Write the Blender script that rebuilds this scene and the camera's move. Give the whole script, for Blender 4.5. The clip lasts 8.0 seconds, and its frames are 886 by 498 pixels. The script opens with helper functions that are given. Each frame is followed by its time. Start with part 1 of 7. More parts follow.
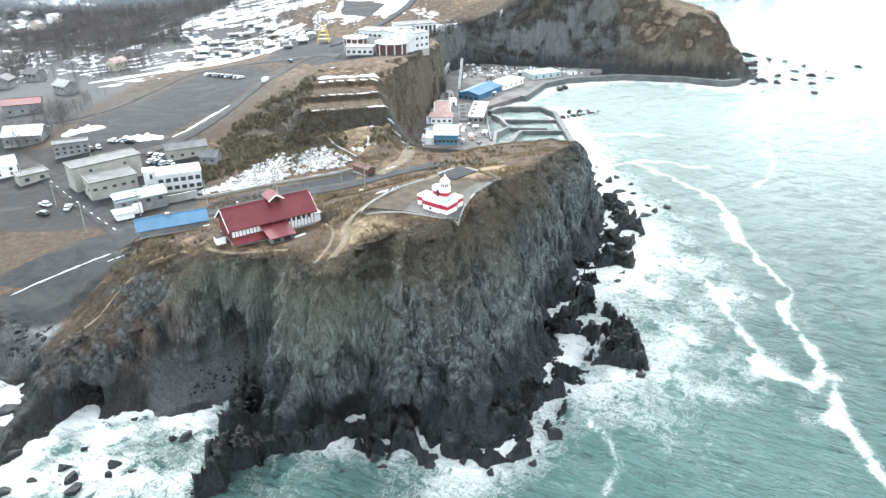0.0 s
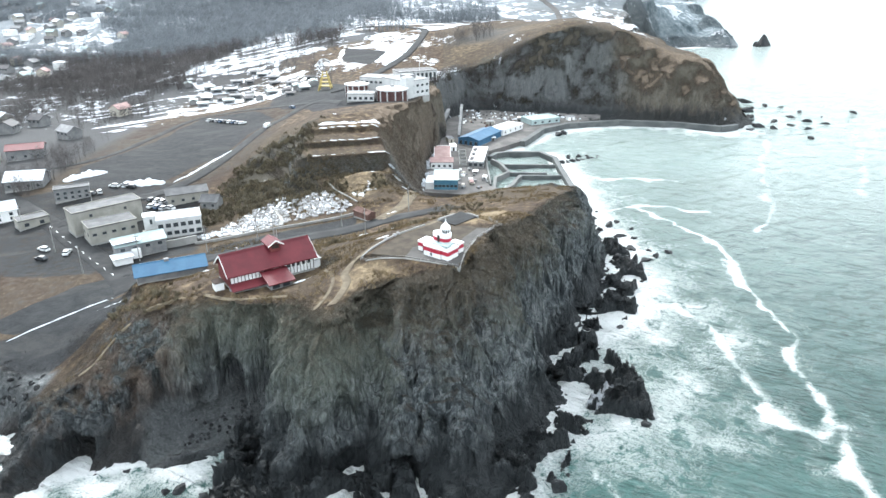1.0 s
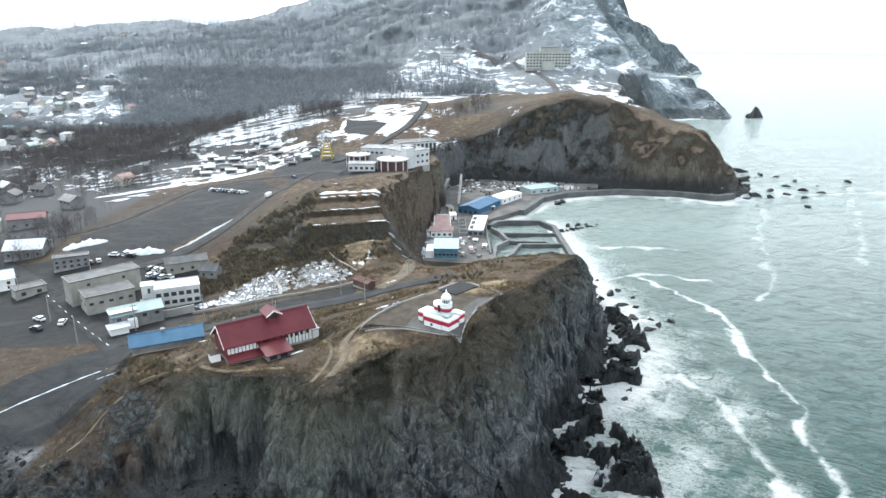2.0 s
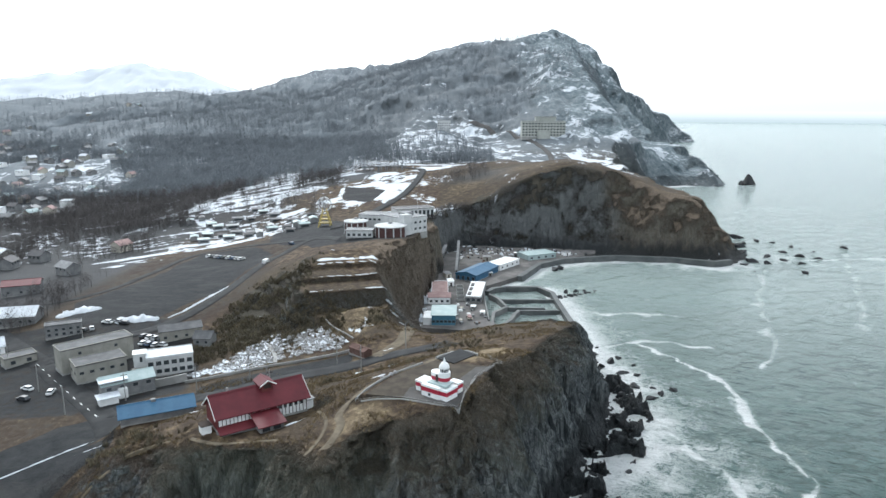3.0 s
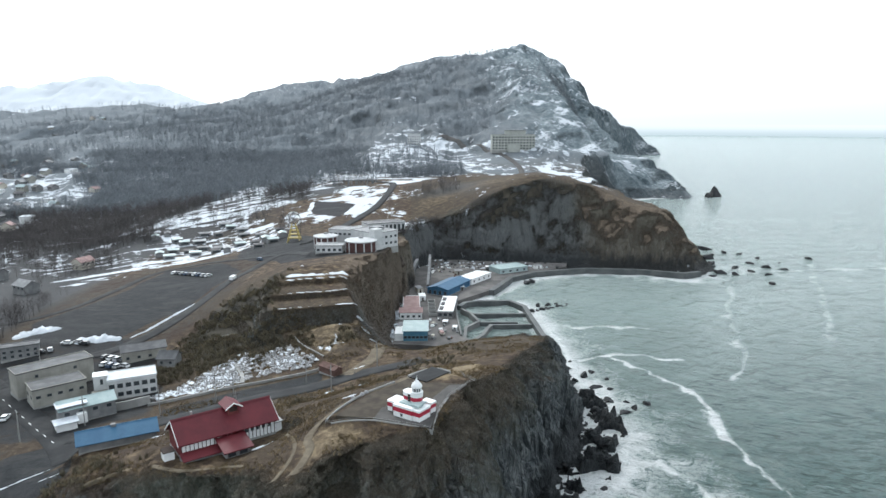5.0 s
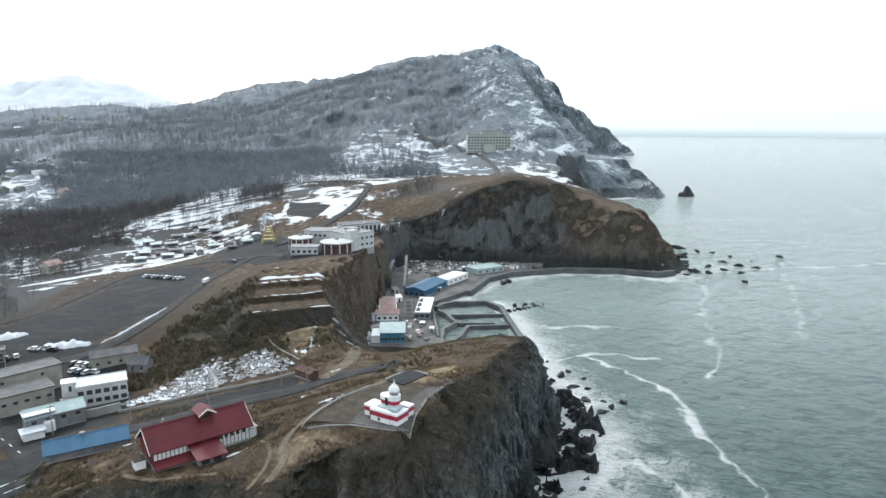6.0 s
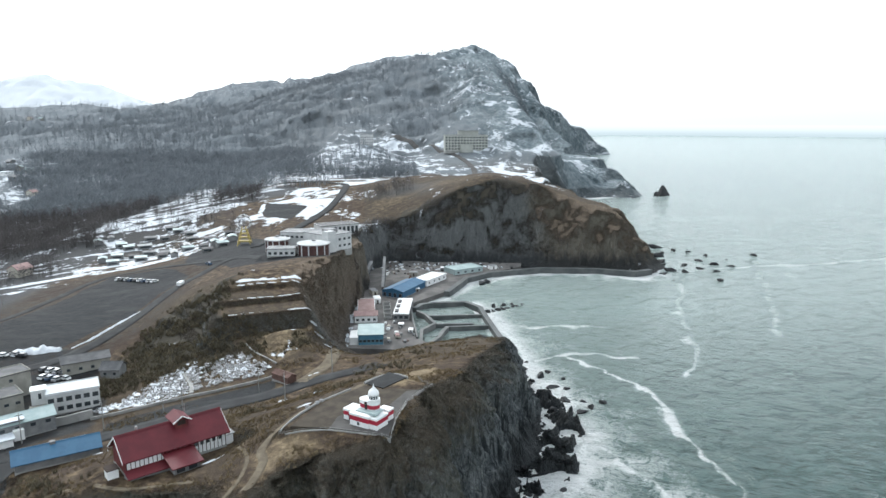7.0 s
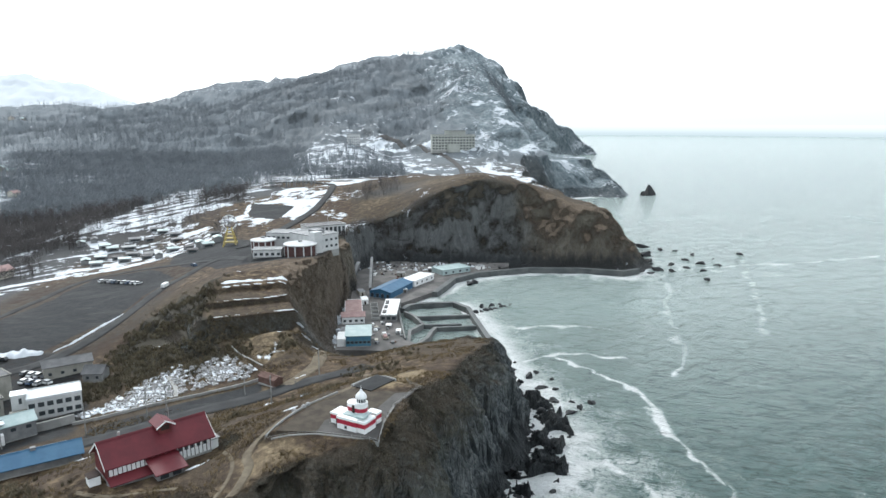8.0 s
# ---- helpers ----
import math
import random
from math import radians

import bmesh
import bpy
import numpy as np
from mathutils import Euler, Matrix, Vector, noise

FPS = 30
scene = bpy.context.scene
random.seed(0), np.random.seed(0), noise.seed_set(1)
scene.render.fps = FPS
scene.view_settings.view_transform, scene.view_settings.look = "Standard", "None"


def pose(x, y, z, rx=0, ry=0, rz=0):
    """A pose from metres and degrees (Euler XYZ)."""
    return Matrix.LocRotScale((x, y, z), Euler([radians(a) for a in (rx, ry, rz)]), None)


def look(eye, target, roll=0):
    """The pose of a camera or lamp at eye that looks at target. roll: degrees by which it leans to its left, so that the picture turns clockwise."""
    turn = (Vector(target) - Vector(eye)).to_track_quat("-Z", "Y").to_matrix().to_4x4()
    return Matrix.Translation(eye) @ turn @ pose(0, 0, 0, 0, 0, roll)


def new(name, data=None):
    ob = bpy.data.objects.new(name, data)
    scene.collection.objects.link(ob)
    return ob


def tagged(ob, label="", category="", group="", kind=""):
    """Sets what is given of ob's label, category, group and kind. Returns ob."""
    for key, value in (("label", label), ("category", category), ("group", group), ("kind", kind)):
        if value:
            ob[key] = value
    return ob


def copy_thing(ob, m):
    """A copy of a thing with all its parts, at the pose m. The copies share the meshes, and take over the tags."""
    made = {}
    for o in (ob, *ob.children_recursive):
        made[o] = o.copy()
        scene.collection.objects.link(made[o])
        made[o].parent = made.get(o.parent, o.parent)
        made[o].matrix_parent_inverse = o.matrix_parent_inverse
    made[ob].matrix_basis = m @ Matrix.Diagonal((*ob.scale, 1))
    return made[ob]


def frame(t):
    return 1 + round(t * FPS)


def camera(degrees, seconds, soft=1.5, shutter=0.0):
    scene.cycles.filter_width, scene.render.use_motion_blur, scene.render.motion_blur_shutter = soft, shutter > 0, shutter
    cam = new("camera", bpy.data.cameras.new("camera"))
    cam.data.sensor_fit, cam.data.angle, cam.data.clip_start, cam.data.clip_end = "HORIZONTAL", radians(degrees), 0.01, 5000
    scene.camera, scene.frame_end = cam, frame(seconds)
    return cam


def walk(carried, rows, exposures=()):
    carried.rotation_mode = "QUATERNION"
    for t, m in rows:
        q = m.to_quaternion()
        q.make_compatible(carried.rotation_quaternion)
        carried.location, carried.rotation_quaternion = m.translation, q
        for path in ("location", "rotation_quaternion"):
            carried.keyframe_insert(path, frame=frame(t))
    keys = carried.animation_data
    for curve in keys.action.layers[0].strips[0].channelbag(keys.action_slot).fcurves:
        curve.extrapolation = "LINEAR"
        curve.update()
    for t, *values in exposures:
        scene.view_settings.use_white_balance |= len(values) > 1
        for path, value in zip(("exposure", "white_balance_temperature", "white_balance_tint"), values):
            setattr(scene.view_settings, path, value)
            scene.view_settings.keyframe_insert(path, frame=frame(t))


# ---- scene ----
cam = camera(66.18, 8.0)
PATH = [
    (0.0, pose(-0.00, 0.00, 100.00, 63.37, 0.00, -0.00)),
    (0.5, pose(-0.11, 0.76, 100.08, 64.35, 0.00, -0.01)),
    (1.0, pose(-0.25, 1.56, 100.15, 66.97, 0.00, -0.03)),
    (1.5, pose(-0.37, 2.43, 100.18, 69.80, 0.00, -0.06)),
    (2.0, pose(-0.52, 3.10, 100.14, 72.65, 0.00, -0.08)),
    (3.5, pose(-0.65, 5.45, 100.11, 79.26, 0.00, -0.57)),
    (4.0, pose(-0.65, 6.26, 100.12, 79.28, 0.00, -1.01)),
    (4.5, pose(-0.64, 7.01, 100.17, 79.28, 0.00, -1.83)),
    (6.0, pose(-0.71, 9.23, 100.22, 79.30, 0.00, -4.83)),
    (6.5, pose(-0.80, 10.02, 100.26, 79.31, 0.00, -5.86)),
    (7.0, pose(-0.90, 10.78, 100.27, 79.31, 0.00, -6.74)),
    (7.5, pose(-0.86, 11.67, 100.24, 79.31, 0.00, -7.39)),
    (8.0, pose(-0.84, 12.47, 100.17, 79.30, 0.00, -7.82)),
]
walk(cam, PATH, exposures=[(0, 1.58, 6150, 7), (1.0, 1.30, 6100, 7), (2.0, 0.88, 6050, 7), (3.5, 0.24, 6000, 7), (8.0, 0.36, 6100, 7)])

# ---------------------------------------------------------------- light
world = bpy.data.worlds.new("overcast_sky")
scene.world = world
world.use_nodes = True
_nt = world.node_tree
_bg = _nt.nodes["Background"]
_sky = _nt.nodes.new("ShaderNodeTexSky")
_sky.sky_type, _sky.sun_disc = "NISHITA", False
_sky.sun_elevation, _sky.sun_rotation = radians(38), radians(-25)
_sky.air_density, _sky.dust_density, _sky.ozone_density = 1.0, 4.0, 1.0
_hs = _nt.nodes.new("ShaderNodeHueSaturation")
_hs.inputs["Saturation"].default_value = 0.22
_nt.links.new(_sky.outputs["Color"], _hs.inputs["Color"])
_add = _nt.nodes.new("ShaderNodeMix")  # the even veil of cloud over the clear sky
_add.data_type, _add.blend_type = "RGBA", "ADD"
_add.inputs[0].default_value = 1.0
_add.inputs[7].default_value = (7.2, 7.6, 7.9, 1)
_nt.links.new(_hs.outputs["Color"], _add.inputs[6])
_nt.links.new(_add.outputs[2], _bg.inputs["Color"])
_bg.inputs["Strength"].default_value = 0.1

sun = new("sun", bpy.data.lights.new("sun", "SUN"))
sun.data.energy, sun.data.angle, sun.data.color = 1.5, radians(12), (1.0, 0.96, 0.9)
sun.matrix_world = look((-40, 90, 80), (0, 0, 0))

# ---------------------------------------------------------------- noise on arrays
RNG = np.random.default_rng(7)
PERM = RNG.permutation(4096)
VALS = RNG.uniform(-1, 1, 4096)


def lattice(i, j, k):
    return VALS[PERM[(PERM[(PERM[i & 4095] + j) & 4095] + k) & 4095]]


def vnoise(x, y, z=0.0):
    """Smooth value noise, -1 to 1, on arrays."""
    x, y, z = np.broadcast_arrays(np.asarray(x, float), np.asarray(y, float), np.asarray(z, float))
    i, j, k = (np.floor(a).astype(int) for a in (x, y, z))
    fx, fy, fz = x - i, y - j, z - k
    fx, fy, fz = (a * a * (3 - 2 * a) for a in (fx, fy, fz))
    r = 0.0
    for di in (0, 1):
        for dj in (0, 1):
            for dk in (0, 1):
                w = (fx if di else 1 - fx) * (fy if dj else 1 - fy) * (fz if dk else 1 - fz)
                r = r + w * lattice(i + di, j + dj, k + dk)
    return r


def fbm(x, y, z=0.0, octaves=3, gain=0.5):
    r, a = 0.0, 1.0
    for o in range(octaves):
        s = 2.03 ** o
        r = r + a * vnoise(np.asarray(x) * s + 17.3 * o, np.asarray(y) * s - 9.1 * o, np.asarray(z) * s + 5.7 * o)
        a *= gain
    return r


def smooth(a, b, x):
    t = np.clip((np.asarray(x, float) - a) / (b - a), 0, 1)
    return t * t * (3 - 2 * t)


# ---------------------------------------------------------------- plan of the land
# foot of the cliffs and shore, and the brink above it (closed outlines)
FOOT = [(-3000, -200), (-400, 90), (-180, 132), (-118, 137), (-106, 134), (-97, 131), (-93, 122), (-92, 108), (-90, 101), (-86, 107), (-83, 115), (-73, 117), (-66, 119),
        (-57, 120), (-50, 126), (-44, 131), (-44, 124), (-42, 116), (-36, 110), (-27, 112), (-18, 114), (-10, 110), (-3, 112),
        (5, 105), (11, 108), (15, 119), (23, 131), (28, 141), (27, 160), (35, 173), (47, 190), (55, 215), (58, 240),
        (60, 262), (58, 285), (24, 287), (-9, 296), (-8, 340), (-4, 365), (-1, 400), (4, 440), (15, 478), (60, 470), (110, 460)]
FOOT += [(150, 450), (190, 435), (204, 452), (205, 500), (190, 560), (205, 700), (290, 860), (340, 890), (364, 915), (378, 1000), (380, 1130), (386, 1250), (378, 1350), (390, 1420), (415, 1600), (445, 1800), (560, 1900), (720, 1985), (740, 2060),
         (600, 2190), (600, 4880), (-3000, 4880)]
BRINK = [(-3000, -150), (-400, 100), (-180, 140), (-118, 144), (-102, 139), (-94, 134), (-88, 127), (-82, 131), (-78, 139), (-75, 146), (-65, 145),
         (-57, 142.5), (-48, 142), (-40, 139.5), (-33, 135), (-23.3, 127.5), (-18, 134), (-12, 139), (-3, 141), (4, 141.5), (9, 153),
         (15.8, 167), (23, 179), (30, 195), (41, 219), (46, 233), (49, 255), (46, 266), (22, 262), (4, 262), (-8, 262),
         (-18, 268), (-26, 283), (-29, 300), (-27, 322), (-19, 340), (-12, 362), (-6, 400), (-3, 440), (10, 500), (31, 500), (50, 500), (89, 500)]
BRINK += [(126, 495), (155, 485), (170, 470), (178, 500), (168, 550), (175, 700), (230, 870), (265, 925), (315, 960), (342, 1000), (346, 1130), (354, 1250), (346, 1350), (354, 1420), (370, 1600), (410, 1800),
          (520, 1950), (600, 1995), (600, 2030), (520, 2150), (550, 4850), (-3000, 4850)]
# spot heights of the ground, landform by landform
HEADLAND = [(-23, 129, 31.5), (0, 147, 36), (14, 165, 36), (-14, 155, 36), (-2, 175, 35), (28, 195, 31), (44, 232, 25), (48, 262, 17),
            (20, 248, 20), (5, 235, 20), (2, 218, 22), (4, 256, 14), (-8, 262, 12), (-10, 285, 8), (-30, 150, 30), (-42, 155, 27),
            (-60, 165, 24), (-36, 142, 29), (-58, 146, 26), (-77, 172, 18.5), (-75, 150, 22), (-86, 138, 12)]
TOWN = [(-96, 144, 9), (-109, 158, 11), (-90, 168, 14.5), (-106, 182, 13), (-140, 170, 11), (-27, 200, 20), (-52, 192, 19),
        (-71, 185, 17), (-88, 190, 14.5), (-50, 210, 17.5), (-78, 208, 14), (-95, 212, 13), (-120, 213, 12.5), (-142, 235, 12.5),
        (-100, 250, 14), (-165, 250, 11), (-50, 228, 17), (-33, 229, 18.5), (-100, 133, 7), (-300, 300, 9), (-600, 300, 10), (-300, 130, 4)]
HILL = [(-31, 233, 20), (-43, 249, 20), (-21, 250, 22), (-45, 258, 24), (-27, 268, 31), (-48, 275, 31), (-32, 295, 37), (-44, 304, 36),
        (-62, 312, 31), (-70, 300, 27), (-70, 272, 21), (-85, 269, 17), (-20, 320, 36), (-8, 346, 33), (-40, 345, 33), (-20, 370, 33),
        (-150, 266, 15), (-102, 307, 18), (-93, 364, 21), (-113, 394, 19), (-146, 340, 15), (-162, 298, 14), (3, 386, 27), (-50, 400, 32)]
VALLEY = [(-84, 498, 28), (-112, 493, 18), (-140, 486, 11), (-185, 470, 12), (-218, 456, 8), (-190, 560, 22), (-72, 652, 40),
          (-23, 655, 42), (47, 620, 52), (20, 500, 30), (89, 510, 60), (126, 500, 55), (165, 490, 41), (50, 564, 50), (103, 556, 59),
          (147, 546, 49), (180, 535, 38), (134, 895, 60), (57, 904, 46), (5, 905, 70), (-54, 904, 62), (-98, 900, 42), (-198, 884, 36)]
COUNTRY = [(-328, 844, 25), (-424, 800, 10), (-250, 600, 12), (-400, 500, 10), (-655, 1129, 40), (-900, 800, 10), (120, 720, 33), (60, 700, 40),
           (260, 1000, 44), (-1500, 1500, 40), (-2500, 800, 20), (-1000, 4500, 80), (500, 3000, 80), (-2500, 4500, 80), (-600, 2000, 60)]
SPOTS = np.array(HEADLAND + TOWN + HILL + VALLEY + COUNTRY, float)
# crests of the hills and mountains: x, y, height; then how fast the flanks fall
CREST_MAIN = [(-900, 1350, 70), (-402, 1451, 126), (-255, 1484, 128), (-158, 1598, 152), (-16, 1605, 195), (138, 1599, 246), (251, 1586, 268), (308, 1540, 238),
              (329, 1500, 208), (343, 1470, 197), (346, 1410, 160), (343, 1350, 125), (355, 1250, 88), (351, 1130, 48), (354, 1000, 13)]
CREST_BACK = [(-1100, 2400, 90), (-695, 2511, 160), (-459, 2565, 228), (-151, 2601, 264), (121, 2603, 340), (266, 2592, 331), (360, 2500, 230)]
CREST_FAR = [(-2900, 3500, 200), (-2270, 3658, 253), (-1998, 3814, 289), (-1716, 3948, 352), (-1443, 4056, 302), (-1180, 4140, 192), (-700, 4300, 120)]
CREST_LEFT = [(-1700, 1900, 90), (-1326, 2125, 122), (-1126, 2238, 132), (-893, 2341, 157), (-723, 2399, 134)]
CREST_LOW = [(-900, 1050, 40), (-550, 1184, 76), (-359, 1255, 96), (-200, 1300, 100)]
CREST_CAPE = [(450, 2050, 190), (516, 2030, 132), (589, 2011, 66), (690, 1990, 2)]


def edge_distance(x, y, outline):
    """Distance to a closed outline, and whether a place lies inside it."""
    best = np.full(x.shape, 1e18)
    inside = np.zeros(x.shape, bool)
    for (ax, ay), (bx, by) in zip(outline, outline[1:] + outline[:1]):
        dx, dy = bx - ax, by - ay
        t = np.clip(((x - ax) * dx + (y - ay) * dy) / (dx * dx + dy * dy), 0, 1)
        best = np.minimum(best, (x - ax - t * dx) ** 2 + (y - ay - t * dy) ** 2)
        if dy:
            inside ^= ((ay > y) != (by > y)) & (x < (y - ay) * dx / dy + ax)
    return np.sqrt(best), inside


def line_distance(x, y, line):
    """Distance to an open line, and how far along it (0 to 1) the nearest place is."""
    best, along = np.full(x.shape, 1e18), np.zeros(x.shape)
    n = len(line) - 1
    for s in range(n):
        (ax, ay), (bx, by) = line[s][:2], line[s + 1][:2]
        dx, dy = bx - ax, by - ay
        t = np.clip(((x - ax) * dx + (y - ay) * dy) / (dx * dx + dy * dy), 0, 1)
        d = (x - ax - t * dx) ** 2 + (y - ay - t * dy) ** 2
        near = d < best
        best, along = np.where(near, d, best), np.where(near, (s + t) / n, along)
    return np.sqrt(best), along


def solve_spots():
    d = np.hypot(SPOTS[:, None, 0] - SPOTS[None, :, 0], SPOTS[:, None, 1] - SPOTS[None, :, 1])
    return np.linalg.solve(np.sqrt(d * d + 16) + np.eye(len(SPOTS)) * -0.4, SPOTS[:, 2] - 20)


SPOT_WEIGHT = solve_spots()


def ridge(x, y, crest, fall, rough):
    z = np.full(x.shape, -1e6)
    for a, b in zip(crest, crest[1:]):
        dx, dy = b[0] - a[0], b[1] - a[1]
        t = np.clip(((x - a[0]) * dx + (y - a[1]) * dy) / (dx * dx + dy * dy), 0, 1)
        d = np.hypot(x - a[0] - t * dx, y - a[1] - t * dy)
        z = np.maximum(z, a[2] + (b[2] - a[2]) * t - d * fall * (1 + 1.9 * smooth(240, 390, x) * (y < 1800)))
    crag = 1 - np.abs(fbm(x / 70, y / 70, 3.1, 4))
    return z + rough * (crag - 0.75)


def within(x, y, outline, soft=1.5):
    """1 inside an outline, 0 outside, softened along its edge."""
    xs, ys = [p[0] for p in outline], [p[1] for p in outline]
    out = np.zeros(x.shape)
    box = (x > min(xs) - soft) & (x < max(xs) + soft) & (y > min(ys) - soft) & (y < max(ys) + soft)
    if box.any():
        d, i = edge_distance(x[box], y[box], outline)
        out[box] = smooth(-soft, soft, np.where(i, d, -d))
    return out


TERRACES = [(-58, 250), (-46, 253), (-22, 260), (-21, 272), (-25, 290), (-28, 306), (-52, 310), (-62, 296)]
# terraced front of the hill: how far back, and the height there
STEPS_AT = (250, 255, 257, 264, 274, 276.5, 286, 288.5, 297, 308)
STEPS_UP = (21.0, 21.6, 22.4, 28.8, 29.4, 31.6, 32.2, 34.4, 35.6, 36.6)


def terrace_line(x, y):
    return y - 0.28 * (x + 46) + 0.7 * vnoise(x / 9, y / 9, 3.0)
# level pads under the buildings: outline and height
PADS = [([(-10, 147), (3.5, 141.5), (8, 158), (15, 168), (6, 180), (-5, 170), (-13, 161), (-20, 150)], 36.0),
        ([(-57, 146), (-42, 144), (-28, 158), (-36, 170), (-50, 164), (-60, 155)], 27.0),
        ([(-86, 168), (-78, 166), (-64, 174), (-68, 182), (-86, 176)], 18.6),
        ([(-54, 356), (-35, 350), (-18, 352), (0, 372), (-10, 392), (-50, 394)], 33.0)]


SCRUB_FLANK = [(-88, 262), (-66, 246), (-58, 256), (-62, 300), (-74, 312), (-86, 292)]


def raw_height(x, y):
    z = np.full(x.shape, 20.0)
    for (sx, sy, _), w in zip(SPOTS, SPOT_WEIGHT):
        z = z + w * np.sqrt((x - sx) ** 2 + (y - sy) ** 2 + 16)
    return z


def top_height(x, y):
    """The ground without its cliffs."""
    z = raw_height(x, y)
    z = z + within(x, y, TERRACES, 4) * (np.interp(terrace_line(x, y), STEPS_AT, STEPS_UP) - z)
    flank = within(x, y, SCRUB_FLANK, 6)
    z = z + flank * 0.9 * (np.abs((z / 3.0 + 0.3 * vnoise(x / 11, y / 11, 6.0)) % 1.0 - 0.5) * 4 - 1)
    far = y > 600
    if far.any():
        xf, yf, zf = x[far], y[far], np.clip(z[far], 4, 90)
        for crest, fall, rough in ((CREST_MAIN, 0.29, 16), (CREST_BACK, 0.33, 18), (CREST_FAR, 0.4, 25), (CREST_LEFT, 0.22, 10),
                                   (CREST_LOW, 0.16, 8), (CREST_CAPE, 0.75, 5)):
            r = ridge(xf, yf, crest, fall, rough)
            m = np.maximum(zf, r)
            zf = m + 2 * np.exp(-np.abs(zf - r) / 8)
        z[far] = zf
    z = np.maximum(z, 3.0)
    rough = 0.25 + 2.5 * smooth(450, 1500, y)
    z = z + rough * fbm(x / 9, y / 9, 1.7, 3) * 0.6
    for outline, level in PADS:
        w = within(x, y, outline, 2.5)
        z = z + w * (level - z)
    return z


# low ledges of rock at the cliff foot: outline and height
SHELVES = [([(27, 128), (36, 126), (44, 128), (50, 137), (51, 150), (47, 160), (42, 168), (35, 177), (26, 160), (25, 140)], 6.6),
           ([(-48, 100), (-45, 92), (-38, 93), (-33, 98), (-24, 96), (-18, 104), (-9, 101.5), (0, 105), (8, 100.5), (13, 104), (20, 107), (27, 114), (30, 126), (20, 128), (5, 110), (-18, 117), (-40, 117), (-47, 112)], 6.6),
           ([(-48, 130), (-43, 130), (-39, 118), (-35, 108), (-38, 96), (-44, 90), (-48, 94), (-47, 108)], 9.0),
           ([(40, 178), (54, 176), (58, 186), (63, 200), (70, 212), (69, 228), (66, 245), (56, 240), (46, 192)], 5.2),
           ([(-97, 96), (-88, 95), (-86, 104), (-90, 112), (-95, 108)], 3.0)]


SCREE = [(-64, 117), (-50, 123), (-42, 129), (-41, 138), (-50, 142), (-58, 140), (-66, 132)]


def land(x, y):
    """Height of the ground and how much of a cliff it is (0 flat, 1 cliff)."""
    x, y = np.asarray(x, float), np.asarray(y, float)
    far = smooth(350, 900, y)
    a1, a2 = 2.2 + 22 * far, 0.9 + 8 * far
    s1, s2 = 11 + 50 * far, 3.5 + 20 * far
    wx = x + a1 * vnoise(x / s1, y / s1, 2.0) + a2 * vnoise(x / s2, y / s2, 7.0)
    wy = y + a1 * vnoise(x / s1, y / s1, 12.0) + a2 * vnoise(x / s2, y / s2, 17.0)
    df, in_f = edge_distance(wx, wy, FOOT)
    db, in_b = edge_distance(wx, wy, BRINK)
    top = top_height(x, y)
    t = np.where(in_b, 1.0, np.where(in_f, df / (df + db + 1e-6), 0.0))
    p = np.interp(t, (0, 0.08, 0.18, 0.5, 0.8, 1.0), (0.02, 0.07, 0.25, 0.66, 0.92, 1.0))
    p = p + within(x, y, SCREE, 2.0) * (np.interp(t, (0, 0.5, 0.6, 0.8, 1.0), (0.01, 0.17, 0.55, 0.9, 1.0)) - p)
    z = np.where(in_f, 0.6 + (top - 0.6) * p, 0.6 - 0.45 * df)
    for outline, height in SHELVES:
        w = within(wx, wy, outline, 1.2)
        crag = 1 - np.abs(fbm((x + 0.5 * y) / 13, (y - 0.3 * x) / 8.0, 11.0, 4, 0.5))
        cleft = np.abs(fbm(x / 11, y / 11, 23.0, 3, 0.55))
        lift = height * np.clip((crag - 0.25) / 0.7, 0, 1.1) * (0.35 + 0.65 * smooth(0.0, 0.14, cleft)) + 1.5 * (1 - np.abs(fbm(x / 2.6, y / 2.6, 31.0, 3, 0.6))) - 1.2
        lift = 1.3 * (np.floor(lift / 1.3) + smooth(0.5, 1.0, lift / 1.3 - np.floor(lift / 1.3)))
        z = np.maximum(z, np.where(w > 0, -4 + w * (4 - 2.2 + lift), -9))
    steep = np.where(in_b, np.exp(-db / 2.5), 1.0)
    return np.maximum(z, -5.0), steep


def ground_at(x, y):
    return float(land(np.array([x]), np.array([y]))[0][0])


def steps(*spans):
    """Grid lines: spans of (from, to, first step, last step)."""
    out = []
    for a, b, s0, s1 in spans:
        v, n = a, 0
        while v < b - 1e-6:
            out.append(v)
            v += s0 + (s1 - s0) * (v - a) / (b - a)
    out.append(spans[-1][1])
    return np.array(out)


